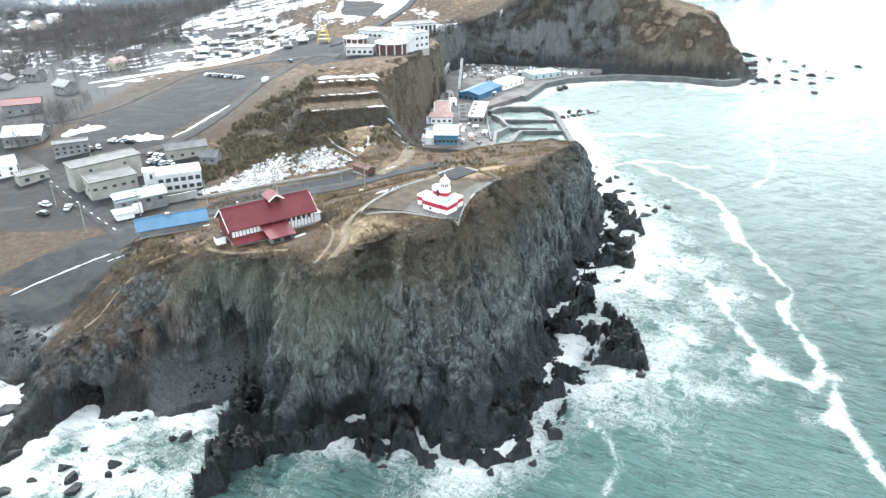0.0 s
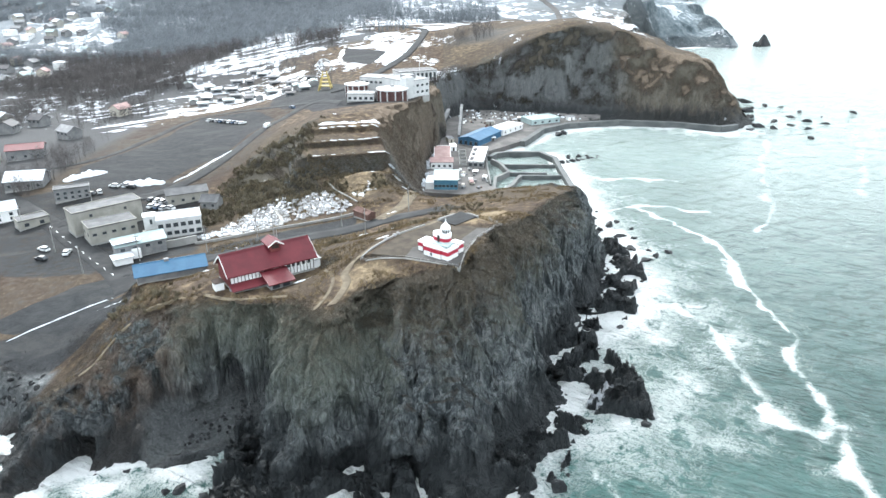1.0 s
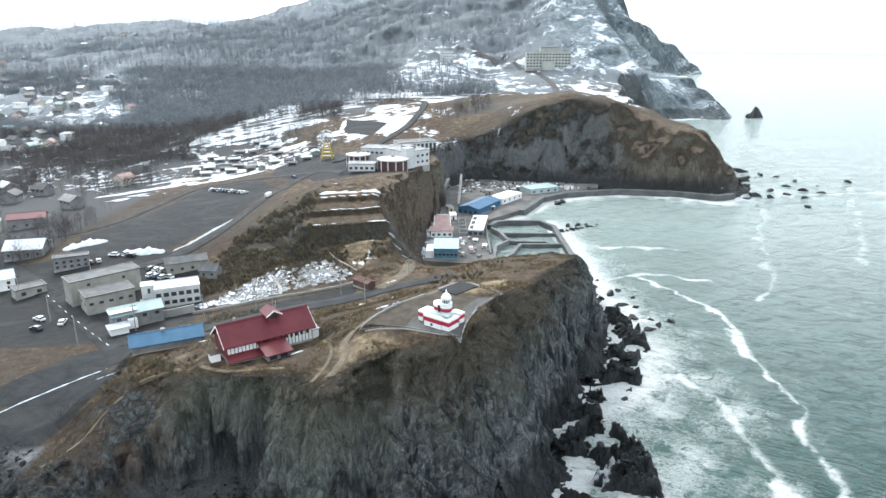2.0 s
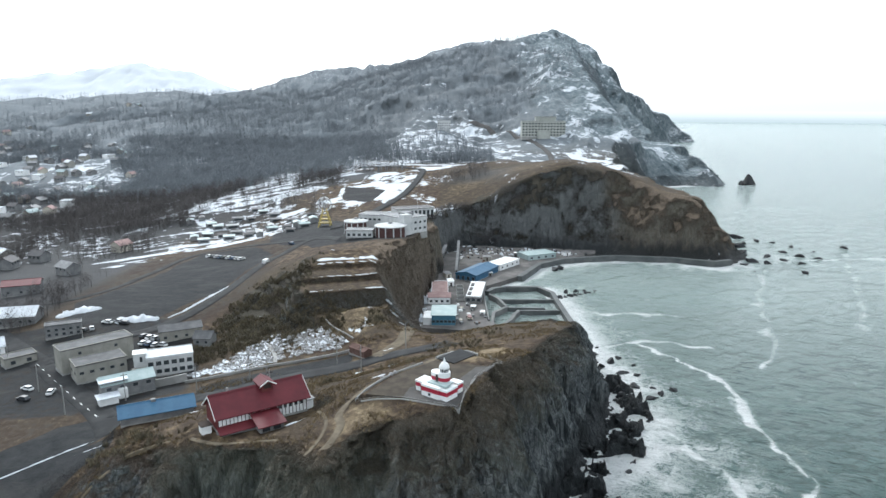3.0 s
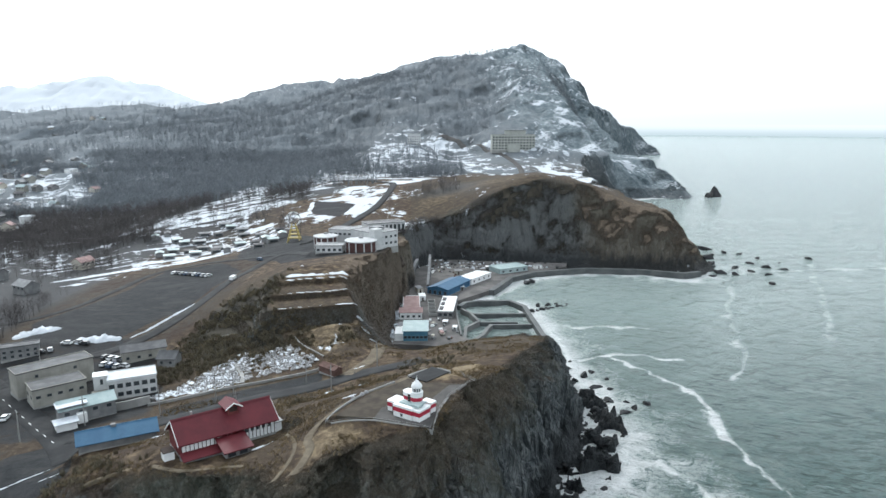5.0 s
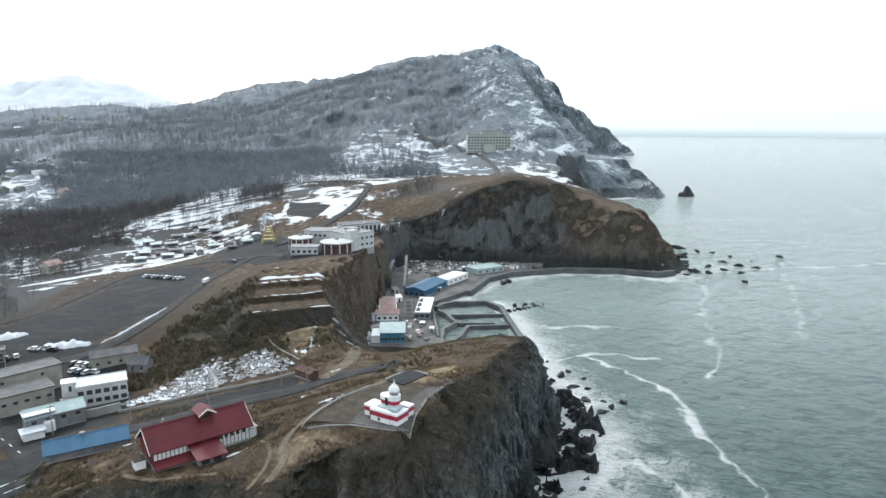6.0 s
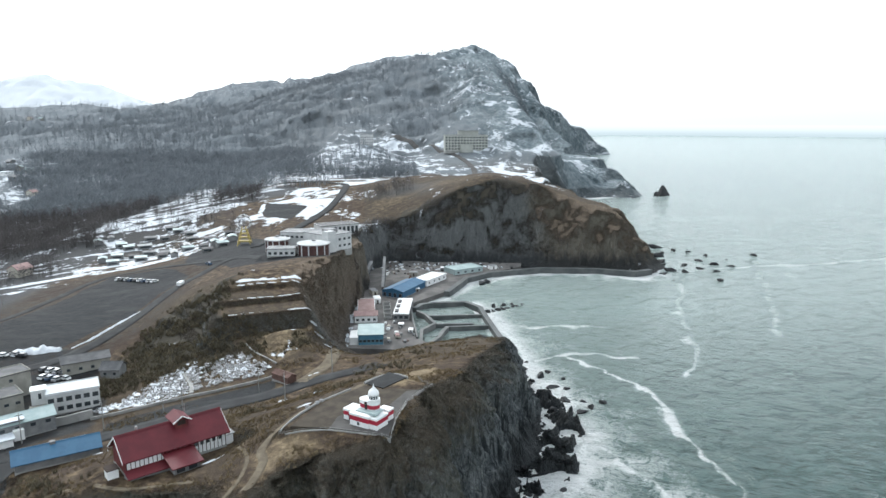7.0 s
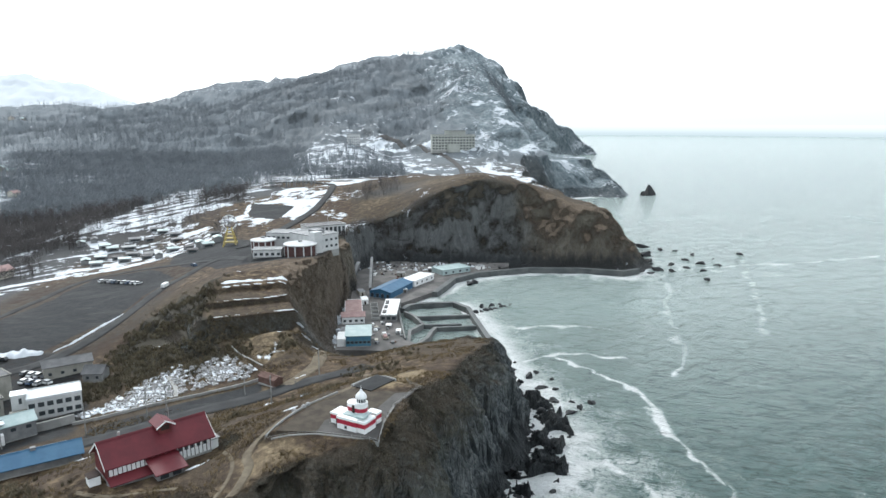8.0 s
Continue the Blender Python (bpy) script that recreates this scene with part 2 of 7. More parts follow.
def sheet_mesh(name, X, Y, Z, keep):
    """A mesh from a grid of places; keep: which of its squares are built."""
    ny, nx = X.shape
    idx = np.arange(ny * nx).reshape(ny, nx)
    quads = np.stack([idx[:-1, :-1], idx[:-1, 1:], idx[1:, 1:], idx[1:, :-1]], -1)[keep]
    used = np.unique(quads)
    back = np.full(ny * nx, -1)
    back[used] = np.arange(len(used))
    quads = back[quads]
    co = np.stack([X.ravel()[used], Y.ravel()[used], Z.ravel()[used]], 1)
    me = bpy.data.meshes.new(name)
    me.vertices.add(len(co))
    me.vertices.foreach_set("co", co.ravel().astype(np.float32))
    me.loops.add(quads.size)
    me.loops.foreach_set("vertex_index", quads.ravel().astype(np.int32))
    me.polygons.add(len(quads))
    me.polygons.foreach_set("loop_start", np.arange(0, quads.size, 4, dtype=np.int32))
    me.update(calc_edges=True)
    me.validate()
    me.polygons.foreach_set("use_smooth", np.ones(len(me.polygons), dtype=bool))
    return me, used


def cover_attribute(me, name, r, g, b, a=None):
    at = me.attributes.new(name, "FLOAT_COLOR", "POINT")
    data = np.stack([r, g, b, np.ones_like(r) if a is None else a], 1).astype(np.float32)
    at.data.foreach_set("color", data.ravel())

# areas of ground (outlines) and lines of foam on the water
CAR_PARK = [(-151, 266), (-119, 269), (-100, 307), (-90, 364), (-110, 396), (-140, 396), (-147, 340), (-163, 298)]
LOT_UPPER = [(-124, 160), (-108, 181), (-95, 184), (-88, 173), (-99, 160), (-112, 157)]
LOT_LOWER = [(-160, 146), (-112, 156), (-95, 166), (-86, 170), (-83, 160), (-90, 147), (-97, 138), (-112, 136), (-160, 138)]
TOWN_YARD = [(-190, 184), (-100, 186), (-78, 200), (-80, 222), (-95, 262), (-112, 272), (-140, 272), (-158, 268), (-190, 262)]
VERGE = [(-180, 270), (-92, 262), (-78, 300), (-72, 370), (-98, 420), (-150, 412), (-172, 390), (-180, 320)]
ROADSIDE = [(-76, 205), (-58, 212), (-40, 219), (-32, 223), (-29, 216), (-42, 206), (-56, 201), (-74, 196)]
LOT_SIDE = [(-230, 142), (-126, 152), (-114, 170), (-104, 186), (-160, 194), (-230, 196)]
YARD_BACK = [(-50, 205), (-30, 204), (-10, 212), (0, 222), (-8, 236), (-22, 232), (-33, 222), (-52, 213)]
SNOW_SLOPE = [(-160, 380), (-140, 410), (-105, 430), (-120, 470), (-170, 440), (-200, 400)]
COURT_FAR = [(-78, 578), (-44, 552), (-53, 508), (-76, 530)]
SHORE = [(-128, 132), (-101, 131), (-94, 132), (-93, 140), (-128, 142)]

FAIR_YARD = [(-156, 428), (-100, 425), (-76, 446), (-100, 495), (-150, 540), (-190, 520)]
SNOW_VALLEY = [(-230, 520), (-100, 560), (-60, 700), (40, 820), (60, 900), (-90, 900), (-190, 660)]
GRAVES = [(-83, 214), (-74, 226), (-66, 240), (-44, 247), (-38, 240), (-32, 229), (-50, 224), (-57, 219), (-66, 217)]
TOWN_SNOW = [(-165, 250), (-95, 246), (-85, 232), (-88, 262), (-112, 268), (-180, 280)]
HOTEL_SNOW = [(-64, 1053), (20, 1057), (82, 997), (65, 798), (-12, 752), (-56, 799)]
SNOW_BANK = [(-236, 512), (-222, 546), (-200, 562), (-188, 580), (-182, 650), (-172, 700), (-140, 700), (-118, 560), (-150, 535), (-186, 528)]
SNOW_LOW = [(-177, 371), (-170, 408), (-155, 440), (-92, 482), (-94, 516), (-135, 530), (-184, 500), (-240, 480), (-225, 420)]
PLAZA = [(-100, 402), (-66, 352), (-52, 346), (-22, 341), (2, 352), (6, 372), (-2, 396), (-45, 420), (-88, 470), (-106, 440)]
SCRUB_HILL = [(-88, 262), (-66, 232), (-52, 238), (-46, 250), (-58, 268), (-56, 300), (-72, 306), (-84, 290)]
SURF_WALL = [(27, 374), (48, 386), (64, 420), (82, 434), (116, 442), (150, 436), (176, 424), (192, 430)]
SURF_BREAK = [(64, 250), (66, 300), (64, 340), (60, 372)]
STRAW_BACK = [(1, 168), (9, 170), (14, 172), (21, 185), (20, 200), (12, 196), (5, 184)]
STRAW_FRONT = [(-26, 134), (-18, 138), (-8, 142), (-12, 148), (-20, 151), (-27, 146)]
TAN_PLOT = [(-42, 254), (-25, 262), (-19, 246), (-31, 233)]
TAN_TOP = [(10, 590), (40, 575), (75, 550), (110, 500), (80, 512), (50, 530), (20, 512), (2, 482), (-4, 520)]
TAN_SLIP = [(225, 960), (255, 925), (300, 860), (325, 900), (330, 1010), (270, 990)]
PITCH_SNOW = [(-94, 664), (-40, 634), (-36, 545), (-47, 498), (-83, 518), (-84, 590)]
COVE = [(-125, 138), (-97, 132), (-92, 110), (-85, 100), (-76, 117), (-62, 124), (-47, 134), (-45, 116), (-46, 95), (-50, 70), (-120, 70)]
STREAK_OUTER = [(86, 282), (94, 262), (105, 246), (104, 222), (99, 200), (100, 184), (100, 170), (95, 155), (95, 142), (92, 131), (89, 117), (88, 106), (88, 95), (80, 70)]
STREAK_INNER = [(70, 200), (75, 180), (80, 170), (77, 155), (79, 142), (83, 132), (86, 126), (93, 130)]
STREAK_BAY = [(126, 255), (150, 290), (160, 324), (175, 360), (205, 420)]
STREAK_LOW = [(28, 94), (32, 101), (33, 113), (30, 125)]
WISP_BAY = [(68, 334), (80, 326), (95, 328), (110, 324), (126, 312)]
WISP_NEAR = [(62, 277), (77, 282), (90, 287), (101, 283), (114, 277)]
WISP_OUT = [(281, 467), (249, 400), (222, 350), (211, 328), (196, 301)]
STREAK_FAR = [(215, 440), (260, 445), (330, 452), (420, 470)]


def spur(x, y):
    """The wooded spur between the town and the valley road (1 on it, 0 in the town)."""
    edge = np.interp(y, (450, 520, 610, 740, 880, 1100, 1300), (-235, -285, -325, -345, -395, -430, -420))
    return smooth(-28, 28, x - edge + 34 * fbm(x / 60, y / 60, 22.0, 2)) * smooth(400, 460, y - 0.2 * x - 40) * smooth(-70, -140, x + 0.12 * (700 - y))


# ---------------------------------------------------------------- materials
class Nodes:
    """Short-hand for building a node material."""

    def __init__(self, name):
        self.mat = bpy.data.materials.new(name)
        self.mat.use_nodes = True
        self.tree = self.mat.node_tree
        self.bsdf = self.tree.nodes["Principled BSDF"]
        self.coord = self.tree.nodes.new("ShaderNodeTexCoord").outputs["Object"]

    def put(self, socket, value):
        if isinstance(value, bpy.types.NodeSocket):
            self.tree.links.new(value, socket)
        elif isinstance(value, tuple):
            socket.default_value = (*value, 1) if len(value) == 3 and len(socket.default_value) == 4 else value
        else:
            socket.default_value = value

    def math(self, op, a, b=0.0, c=0.0):
        n = self.tree.nodes.new("ShaderNodeMath")
        n.operation = op
        for s, v in zip(n.inputs, (a, b, c)):
            self.put(s, v)
        return n.outputs[0]

    def step(self, x, lo, hi):
        n = self.tree.nodes.new("ShaderNodeMapRange")
        n.interpolation_type = "SMOOTHSTEP"
        for s, v in zip(n.inputs, (x, lo, hi, 0.0, 1.0)):
            self.put(s, v)
        return n.outputs[0]

    def mapped(self, scale):
        n = self.tree.nodes.new("ShaderNodeMapping")
        self.put(n.inputs["Vector"], self.coord)
        n.inputs["Scale"].default_value = scale
        return n.outputs[0]

    def turned_map(self, scale, degrees):
        n = self.tree.nodes.new("ShaderNodeMapping")
        self.put(n.inputs["Vector"], self.coord)
        n.vector_type = "TEXTURE"
        n.inputs["Scale"].default_value, n.inputs["Rotation"].default_value = tuple(1 / v for v in scale), (0, 0, radians(degrees))
        return n.outputs[0]

    def noise(self, scale, detail=4.0, rough=0.55, vector=None, distortion=0.0):
        n = self.tree.nodes.new("ShaderNodeTexNoise")
        self.put(n.inputs["Vector"], vector or self.coord)
        for k, v in (("Scale", scale), ("Detail", detail), ("Roughness", rough), ("Distortion", distortion)):
            n.inputs[k].default_value = v
        return n.outputs[0]

    def cells(self, scale, feature="DISTANCE_TO_EDGE", vector=None):
        n = self.tree.nodes.new("ShaderNodeTexVoronoi")
        n.feature = feature
        self.put(n.inputs["Vector"], vector or self.coord)
        n.inputs["Scale"].default_value = scale
        return n.outputs[0]

    def mix(self, f, a, b, blend="MIX"):
        n = self.tree.nodes.new("ShaderNodeMix")
        n.data_type, n.blend_type = "RGBA", blend
        self.put(n.inputs[0], f)
        self.put(n.inputs[6], a)
        self.put(n.inputs[7], b)
        return n.outputs[2]

    def ramp(self, x, *stops):
        n = self.tree.nodes.new("ShaderNodeValToRGB")
        self.put(n.inputs[0], x)
        el = n.color_ramp.elements
        while len(el) < len(stops):
            el.new(0.5)
        for e, (p, c) in zip(el, stops):
            e.position, e.color = p, (*c, 1)
        return n.outputs[0]

    def attribute(self, name):
        n = self.tree.nodes.new("ShaderNodeAttribute")
        n.attribute_name = name
        s = self.tree.nodes.new("ShaderNodeSeparateColor")
        self.put(s.inputs[0], n.outputs["Color"])
        return s.outputs[0], s.outputs[1], s.outputs[2]

    def bump(self, height, strength=0.5, distance=0.1, before=None):
        n = self.tree.nodes.new("ShaderNodeBump")
        self.put(n.inputs["Height"], height)
        n.inputs["Strength"].default_value, n.inputs["Distance"].default_value = strength, distance
        if before:
            self.put(n.inputs["Normal"], before)
        return n.outputs[0]

    def done(self, color, rough=0.8, normal=None, metal=0.0, **more):
        self.put(self.bsdf.inputs["Base Color"], color)
        self.put(self.bsdf.inputs["Roughness"], rough)
        self.put(self.bsdf.inputs["Metallic"], metal)
        if normal:
            self.put(self.bsdf.inputs["Normal"], normal)
        for k, v in more.items():
            self.put(self.bsdf.inputs[k.replace("_", " ")], v)
        return self.mat


def surface(name, a, b, scale=1.0, rough=0.75, relief=0.02, metal=0.0, dirt=0.35):
    """A weathered surface between two colours, with stains and fine grain."""
    n = Nodes(name)
    big, fine = n.noise(0.35 * scale, 5, 0.6), n.noise(6 * scale, 4, 0.6)
    c = n.mix(n.step(big, 0.35, 0.68), a, b)
    streak = n.noise(1.1 * scale, 4, 0.65, n.mapped((1, 1, 0.18)))
    c = n.mix(n.math("MULTIPLY", n.step(streak, 0.52, 0.8), dirt), c, tuple(0.45 * v for v in a))
    c = n.mix(0.25, c, n.mix(fine, tuple(0.6 * v for v in a), tuple(min(1, 1.3 * v) for v in b)))
    return n.done(c, rough, n.bump(fine, 0.4, relief), metal, Specular_IOR_Level=0.3 if rough < 0.7 else 0.15)


def ground_material():
    n = Nodes("cliff_and_heath")
    snow, asphalt, wood = n.attribute("cover")
    steep, heath, earth = n.attribute("cover_more")
    tan, brush, olive = n.attribute("cover_third")
    scree, crag, warm = n.attribute("cover_fourth")
    geo = n.tree.nodes.new("ShaderNodeNewGeometry")
    sep = n.tree.nodes.new("ShaderNodeSeparateXYZ")
    n.put(sep.inputs[0], geo.outputs["Normal"])
    pos = n.tree.nodes.new("ShaderNodeSeparateXYZ")
    n.put(pos.inputs[0], n.coord)
    # distance mask: beyond it, haze is put into the rock and floor colours
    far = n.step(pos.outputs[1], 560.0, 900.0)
    big, mid, fine = n.noise(0.045, 4, 0.6), n.noise(0.33, 6, 0.65), n.noise(2.6, 6, 0.7)
    tussock = n.noise(1.1, 5, 0.75, n.mapped((1, 0.6, 0.5)), 0.6)
    grass = n.ramp(mid, (0.30, (0.016, 0.011, 0.008)), (0.45, (0.042, 0.029, 0.019)), (0.57, (0.094, 0.068, 0.043)), (0.72, (0.235, 0.178, 0.110)))
    grass = n.mix(n.math("MULTIPLY", n.step(big, 0.42, 0.6), 0.55), grass, (0.038, 0.025, 0.019))
    grass = n.mix(n.math("MULTIPLY", heath, 0.65), grass, n.ramp(tussock, (0.3, (0.026, 0.021, 0.016)), (0.7, (0.085, 0.067, 0.047))))
    grass = n.mix(n.step(tussock, 0.56, 0.75), grass, n.mix(0.45, grass, (0.25, 0.195, 0.115)))
    on_cliff = n.ramp(n.noise(3.0, 6, 0.75), (0.3, (0.036, 0.030, 0.023)), (0.52, (0.078, 0.064, 0.047)), (0.75, (0.155, 0.128, 0.092)))
    on_cliff = n.mix(earth, on_cliff, n.ramp(n.noise(1.2, 7, 0.72, n.mapped((1, 1, 0.4))), (0.3, (0.052, 0.043, 0.035)), (0.5, (0.115, 0.090, 0.068)), (0.72, (0.23, 0.182, 0.13))))
    ragged = n.math("MULTIPLY", n.math("SUBTRACT", n.noise(0.35, 8, 0.75), 0.5), 1.4)
    grass = n.mix(n.step(n.math("ADD", steep, ragged), 0.3, 0.8), grass, on_cliff)
    straw = n.ramp(n.noise(0.8, 7, 0.75), (0.3, (0.075, 0.055, 0.036)), (0.5, (0.185, 0.142, 0.088)), (0.72, (0.34, 0.275, 0.18)))
    is_tan = n.step(n.math("ADD", tan, n.math("MULTIPLY", ragged, 0.6)), 0.35, 0.65)
    grass = n.mix(is_tan, grass, straw)
    grass = n.mix(n.step(n.math("ADD", brush, n.math("MULTIPLY", ragged, 0.5)), 0.35, 0.7), grass, n.ramp(fine, (0.3, (0.019, 0.018, 0.014)), (0.7, (0.066, 0.058, 0.044))))
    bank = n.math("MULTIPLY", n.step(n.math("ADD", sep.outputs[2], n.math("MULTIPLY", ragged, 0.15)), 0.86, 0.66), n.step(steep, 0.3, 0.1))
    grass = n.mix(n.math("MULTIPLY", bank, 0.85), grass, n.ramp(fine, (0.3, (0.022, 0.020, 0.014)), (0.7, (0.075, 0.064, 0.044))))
    # rock
    strata = n.noise(0.55, 8, 0.72, n.mapped((1, 1, 0.22)), 0.8)
    crack = n.noise(1.7, 8, 0.75, n.mapped((1, 1, 0.3)), 1.2)
    rock = n.ramp(strata, (0.30, (0.046, 0.054, 0.058)), (0.43, (0.115, 0.128, 0.133)), (0.55, (0.205, 0.222, 0.224)), (0.72, (0.37, 0.385, 0.375)))
    fold = n.noise(0.42, 5, 0.6, n.mapped((1, 1, 0.09)), 1.6)
    # fold hollows darkened, ribs lightened: shading of the relief put into the rock colour
    rock = n.mix(n.math("MULTIPLY", n.step(fold, 0.52, 0.37), 0.85), rock, (0.028, 0.034, 0.038))
    rock = n.mix(n.math("MULTIPLY", n.step(fold, 0.54, 0.68), 0.6), rock, (0.31, 0.32, 0.31))
    grain = n.noise(4.2, 6, 0.75, n.mapped((1, 1, 0.4)), 0.8)
    rock = n.mix(n.math("MULTIPLY", n.step(grain, 0.42, 0.62), 0.55), rock, n.mix(1.0, rock, (0.6, 0.62, 0.64), "MULTIPLY"))
    blocks = n.cells(0.55, "DISTANCE_TO_EDGE", n.mapped((1, 1, 0.28)))
    rock = n.mix(n.math("MULTIPLY", n.step(blocks, 0.06, 0.0), 0.55), rock, (0.03, 0.036, 0.04))
    rock = n.mix(n.step(crack, 0.45, 0.34), rock, (0.035, 0.042, 0.047))
    moss = n.math("MULTIPLY", n.math("MAXIMUM", n.step(n.noise(0.16, 7, 0.72), 0.38, 0.62), n.math("MULTIPLY", n.step(pos.outputs[2], 18.0, 36.0), 0.6)), n.step(n.math("ADD", pos.outputs[2], n.math("MULTIPLY", ragged, 14.0)), 12.0, 36.0))
    moss = n.math("MAXIMUM", moss, n.math("MULTIPLY", n.math("MULTIPLY", n.step(n.math("ADD", olive, ragged), 0.2, 1.0), n.step(n.math("ADD", pos.outputs[2], n.math("MULTIPLY", ragged, 10.0)), 6.0, 26.0)), 0.8))
    rock = n.mix(n.math("MULTIPLY", moss, 0.9), rock, n.ramp(grain, (0.3, (0.068, 0.076, 0.060)), (0.52, (0.160, 0.174, 0.136)), (0.75, (0.32, 0.332, 0.262))))
    rim = n.math("MULTIPLY", n.step(n.math("ADD", pos.outputs[2], n.math("MULTIPLY", ragged, 16.0)), 18.0, 35.0), n.step(pos.outputs[1], 330.0, 280.0))
    rock = n.mix(n.math("MULTIPLY", rim, 0.7), rock, n.ramp(grain, (0.3, (0.032, 0.023, 0.016)), (0.5, (0.085, 0.061, 0.042)), (0.7, (0.21, 0.158, 0.105))))
    iron = n.math("MULTIPLY", n.step(n.noise(0.09, 4, 0.6, n.mapped((1.3, 1, 0.8))), 0.40, 0.58), n.step(pos.outputs[0], -50.0, -72.0))
    rock = n.mix(n.math("MULTIPLY", iron, 0.7), rock, n.ramp(grain, (0.3, (0.095, 0.062, 0.045)), (0.7, (0.24, 0.165, 0.115))))
    # earth slopes; where brush grows, haze is put into a paler, bluish rock colour
    rock = n.mix(n.math("MULTIPLY", earth, 0.8), rock, n.mix(n.step(n.math("ADD", brush, n.math("MULTIPLY", ragged, 0.6)), -0.2, 1.1), n.ramp(crack, (0.3, (0.10, 0.088, 0.070)), (0.7, (0.28, 0.238, 0.18))), n.ramp(crack, (0.3, (0.098, 0.105, 0.110)), (0.7, (0.27, 0.275, 0.27)))))
    rock = n.mix(n.math("MULTIPLY", is_tan, 0.5), rock, straw)
    cleft = n.noise(0.035, 8, 0.72, n.mapped((1, 1, 0.45)), 0.8)
    # distant rock made pale and bluish: aerial haze put into its colour
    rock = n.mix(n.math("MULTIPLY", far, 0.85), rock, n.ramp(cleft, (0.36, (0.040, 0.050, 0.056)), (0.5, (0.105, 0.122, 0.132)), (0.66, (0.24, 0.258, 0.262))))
    wet = n.step(n.math("ADD", pos.outputs[2], n.math("MULTIPLY", n.noise(0.2, 6, 0.65, n.mapped((1, 1, 0.3))), -20.0)), 4.0, -6.0)
    wet = n.math("MULTIPLY", wet, n.math("SUBTRACT", 1.0, scree))
    rock = n.mix(scree, rock, n.ramp(n.noise(1.6, 7, 0.8), (0.3, (0.075, 0.082, 0.086)), (0.52, (0.15, 0.158, 0.16)), (0.75, (0.27, 0.275, 0.27))))
    rock = n.mix(n.math("MULTIPLY", wet, 0.88), rock, n.ramp(grain, (0.3, (0.007, 0.009, 0.010)), (0.7, (0.030, 0.035, 0.038))))
    slope = n.math("ADD", sep.outputs[2], n.math("MULTIPLY", n.math("SUBTRACT", n.noise(1.8, 7, 0.8), 0.5), 0.7))
    slope = n.math("ADD", slope, n.math("MULTIPLY", n.math("MAXIMUM", far, earth), 0.16))
    slope = n.math("ADD", slope, n.math("MULTIPLY", n.math("MULTIPLY", n.math("SUBTRACT", n.noise(0.2, 8, 0.8), 0.5), 1.5), earth))
    is_rock = n.step(n.math("SUBTRACT", slope, n.math("MULTIPLY", steep, n.math("SUBTRACT", 0.22, n.math("MULTIPLY", earth, 0.22)))), 0.92, 0.50)
    is_rock = n.math("MULTIPLY", is_rock, n.math("SUBTRACT", 1.0, n.math("MULTIPLY", n.step(tan, 0.2, 0.38), 0.92)))
    is_rock = n.math("MAXIMUM", is_rock, n.step(n.math("MULTIPLY", wet, steep), 0.2, 0.6))
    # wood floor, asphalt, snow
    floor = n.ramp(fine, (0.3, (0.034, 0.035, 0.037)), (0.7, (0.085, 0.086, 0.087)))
    # wood floor far off, lighter and bluer with haze painted in
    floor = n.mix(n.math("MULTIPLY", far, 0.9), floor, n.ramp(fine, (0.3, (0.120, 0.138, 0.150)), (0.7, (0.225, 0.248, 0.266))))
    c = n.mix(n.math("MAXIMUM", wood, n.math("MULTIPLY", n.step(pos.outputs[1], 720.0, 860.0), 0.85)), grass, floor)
    tar = n.ramp(n.math("ADD", n.math("MULTIPLY", mid, 0.6), n.math("MULTIPLY", fine, 0.4)), (0.35, (0.014, 0.0155, 0.017)), (0.65, (0.034, 0.036, 0.038)))
    tar = n.mix(n.math("MULTIPLY", n.step(n.noise(0.12, 7, 0.7, n.mapped((0.35, 1, 1)), 0.6), 0.48, 0.68), 0.6), tar, (0.054, 0.054, 0.052))
    c = n.mix(n.step(n.math("ADD", asphalt, n.math("MULTIPLY", n.math("SUBTRACT", mid, 0.5), 0.5)), 0.4, 0.6), c, tar)
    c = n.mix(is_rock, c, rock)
    face = n.math("ADD", n.math("MULTIPLY", n.noise(0.03, 9, 0.78, n.turned_map((1, 0.45, 0.6), 25), 0.8), 0.55), n.math("MULTIPLY", n.noise(0.16, 7, 0.8), 0.45))
    # mountain face: blue-grey rock, its tone paled by haze put into the colour
    c = n.mix(crag, c, n.ramp(face, (0.40, (0.060, 0.080, 0.090)), (0.47, (0.128, 0.158, 0.172)), (0.53, (0.200, 0.234, 0.248)), (0.62, (0.40, 0.43, 0.44))))
    c = n.mix(scree, c, n.ramp(n.noise(1.6, 7, 0.8), (0.3, (0.075, 0.082, 0.086)), (0.52, (0.15, 0.158, 0.16)), (0.75, (0.27, 0.275, 0.27))))
    c = n.mix(n.math("MULTIPLY", n.math("MULTIPLY", warm, steep), 0.55), c, n.ramp(crack, (0.3, (0.055, 0.042, 0.032)), (0.5, (0.125, 0.094, 0.068)), (0.72, (0.25, 0.196, 0.14))))
    patch = n.math("ADD", n.math("MULTIPLY", n.noise(0.13, 7, 0.68), 0.75), n.math("MULTIPLY", n.noise(0.9, 5, 0.7), 0.25))
    limit = n.math("SUBTRACT", 0.86, n.math("MULTIPLY", snow, 0.62))
    is_snow = n.step(n.math("SUBTRACT", patch, limit), -0.012, 0.03)
    is_snow = n.math("MULTIPLY", is_snow, n.step(sep.outputs[2], 0.35, 0.6))
    c = n.mix(is_snow, c, n.ramp(fine, (0.3, (0.46, 0.49, 0.52)), (0.7, (0.64, 0.67, 0.70))))
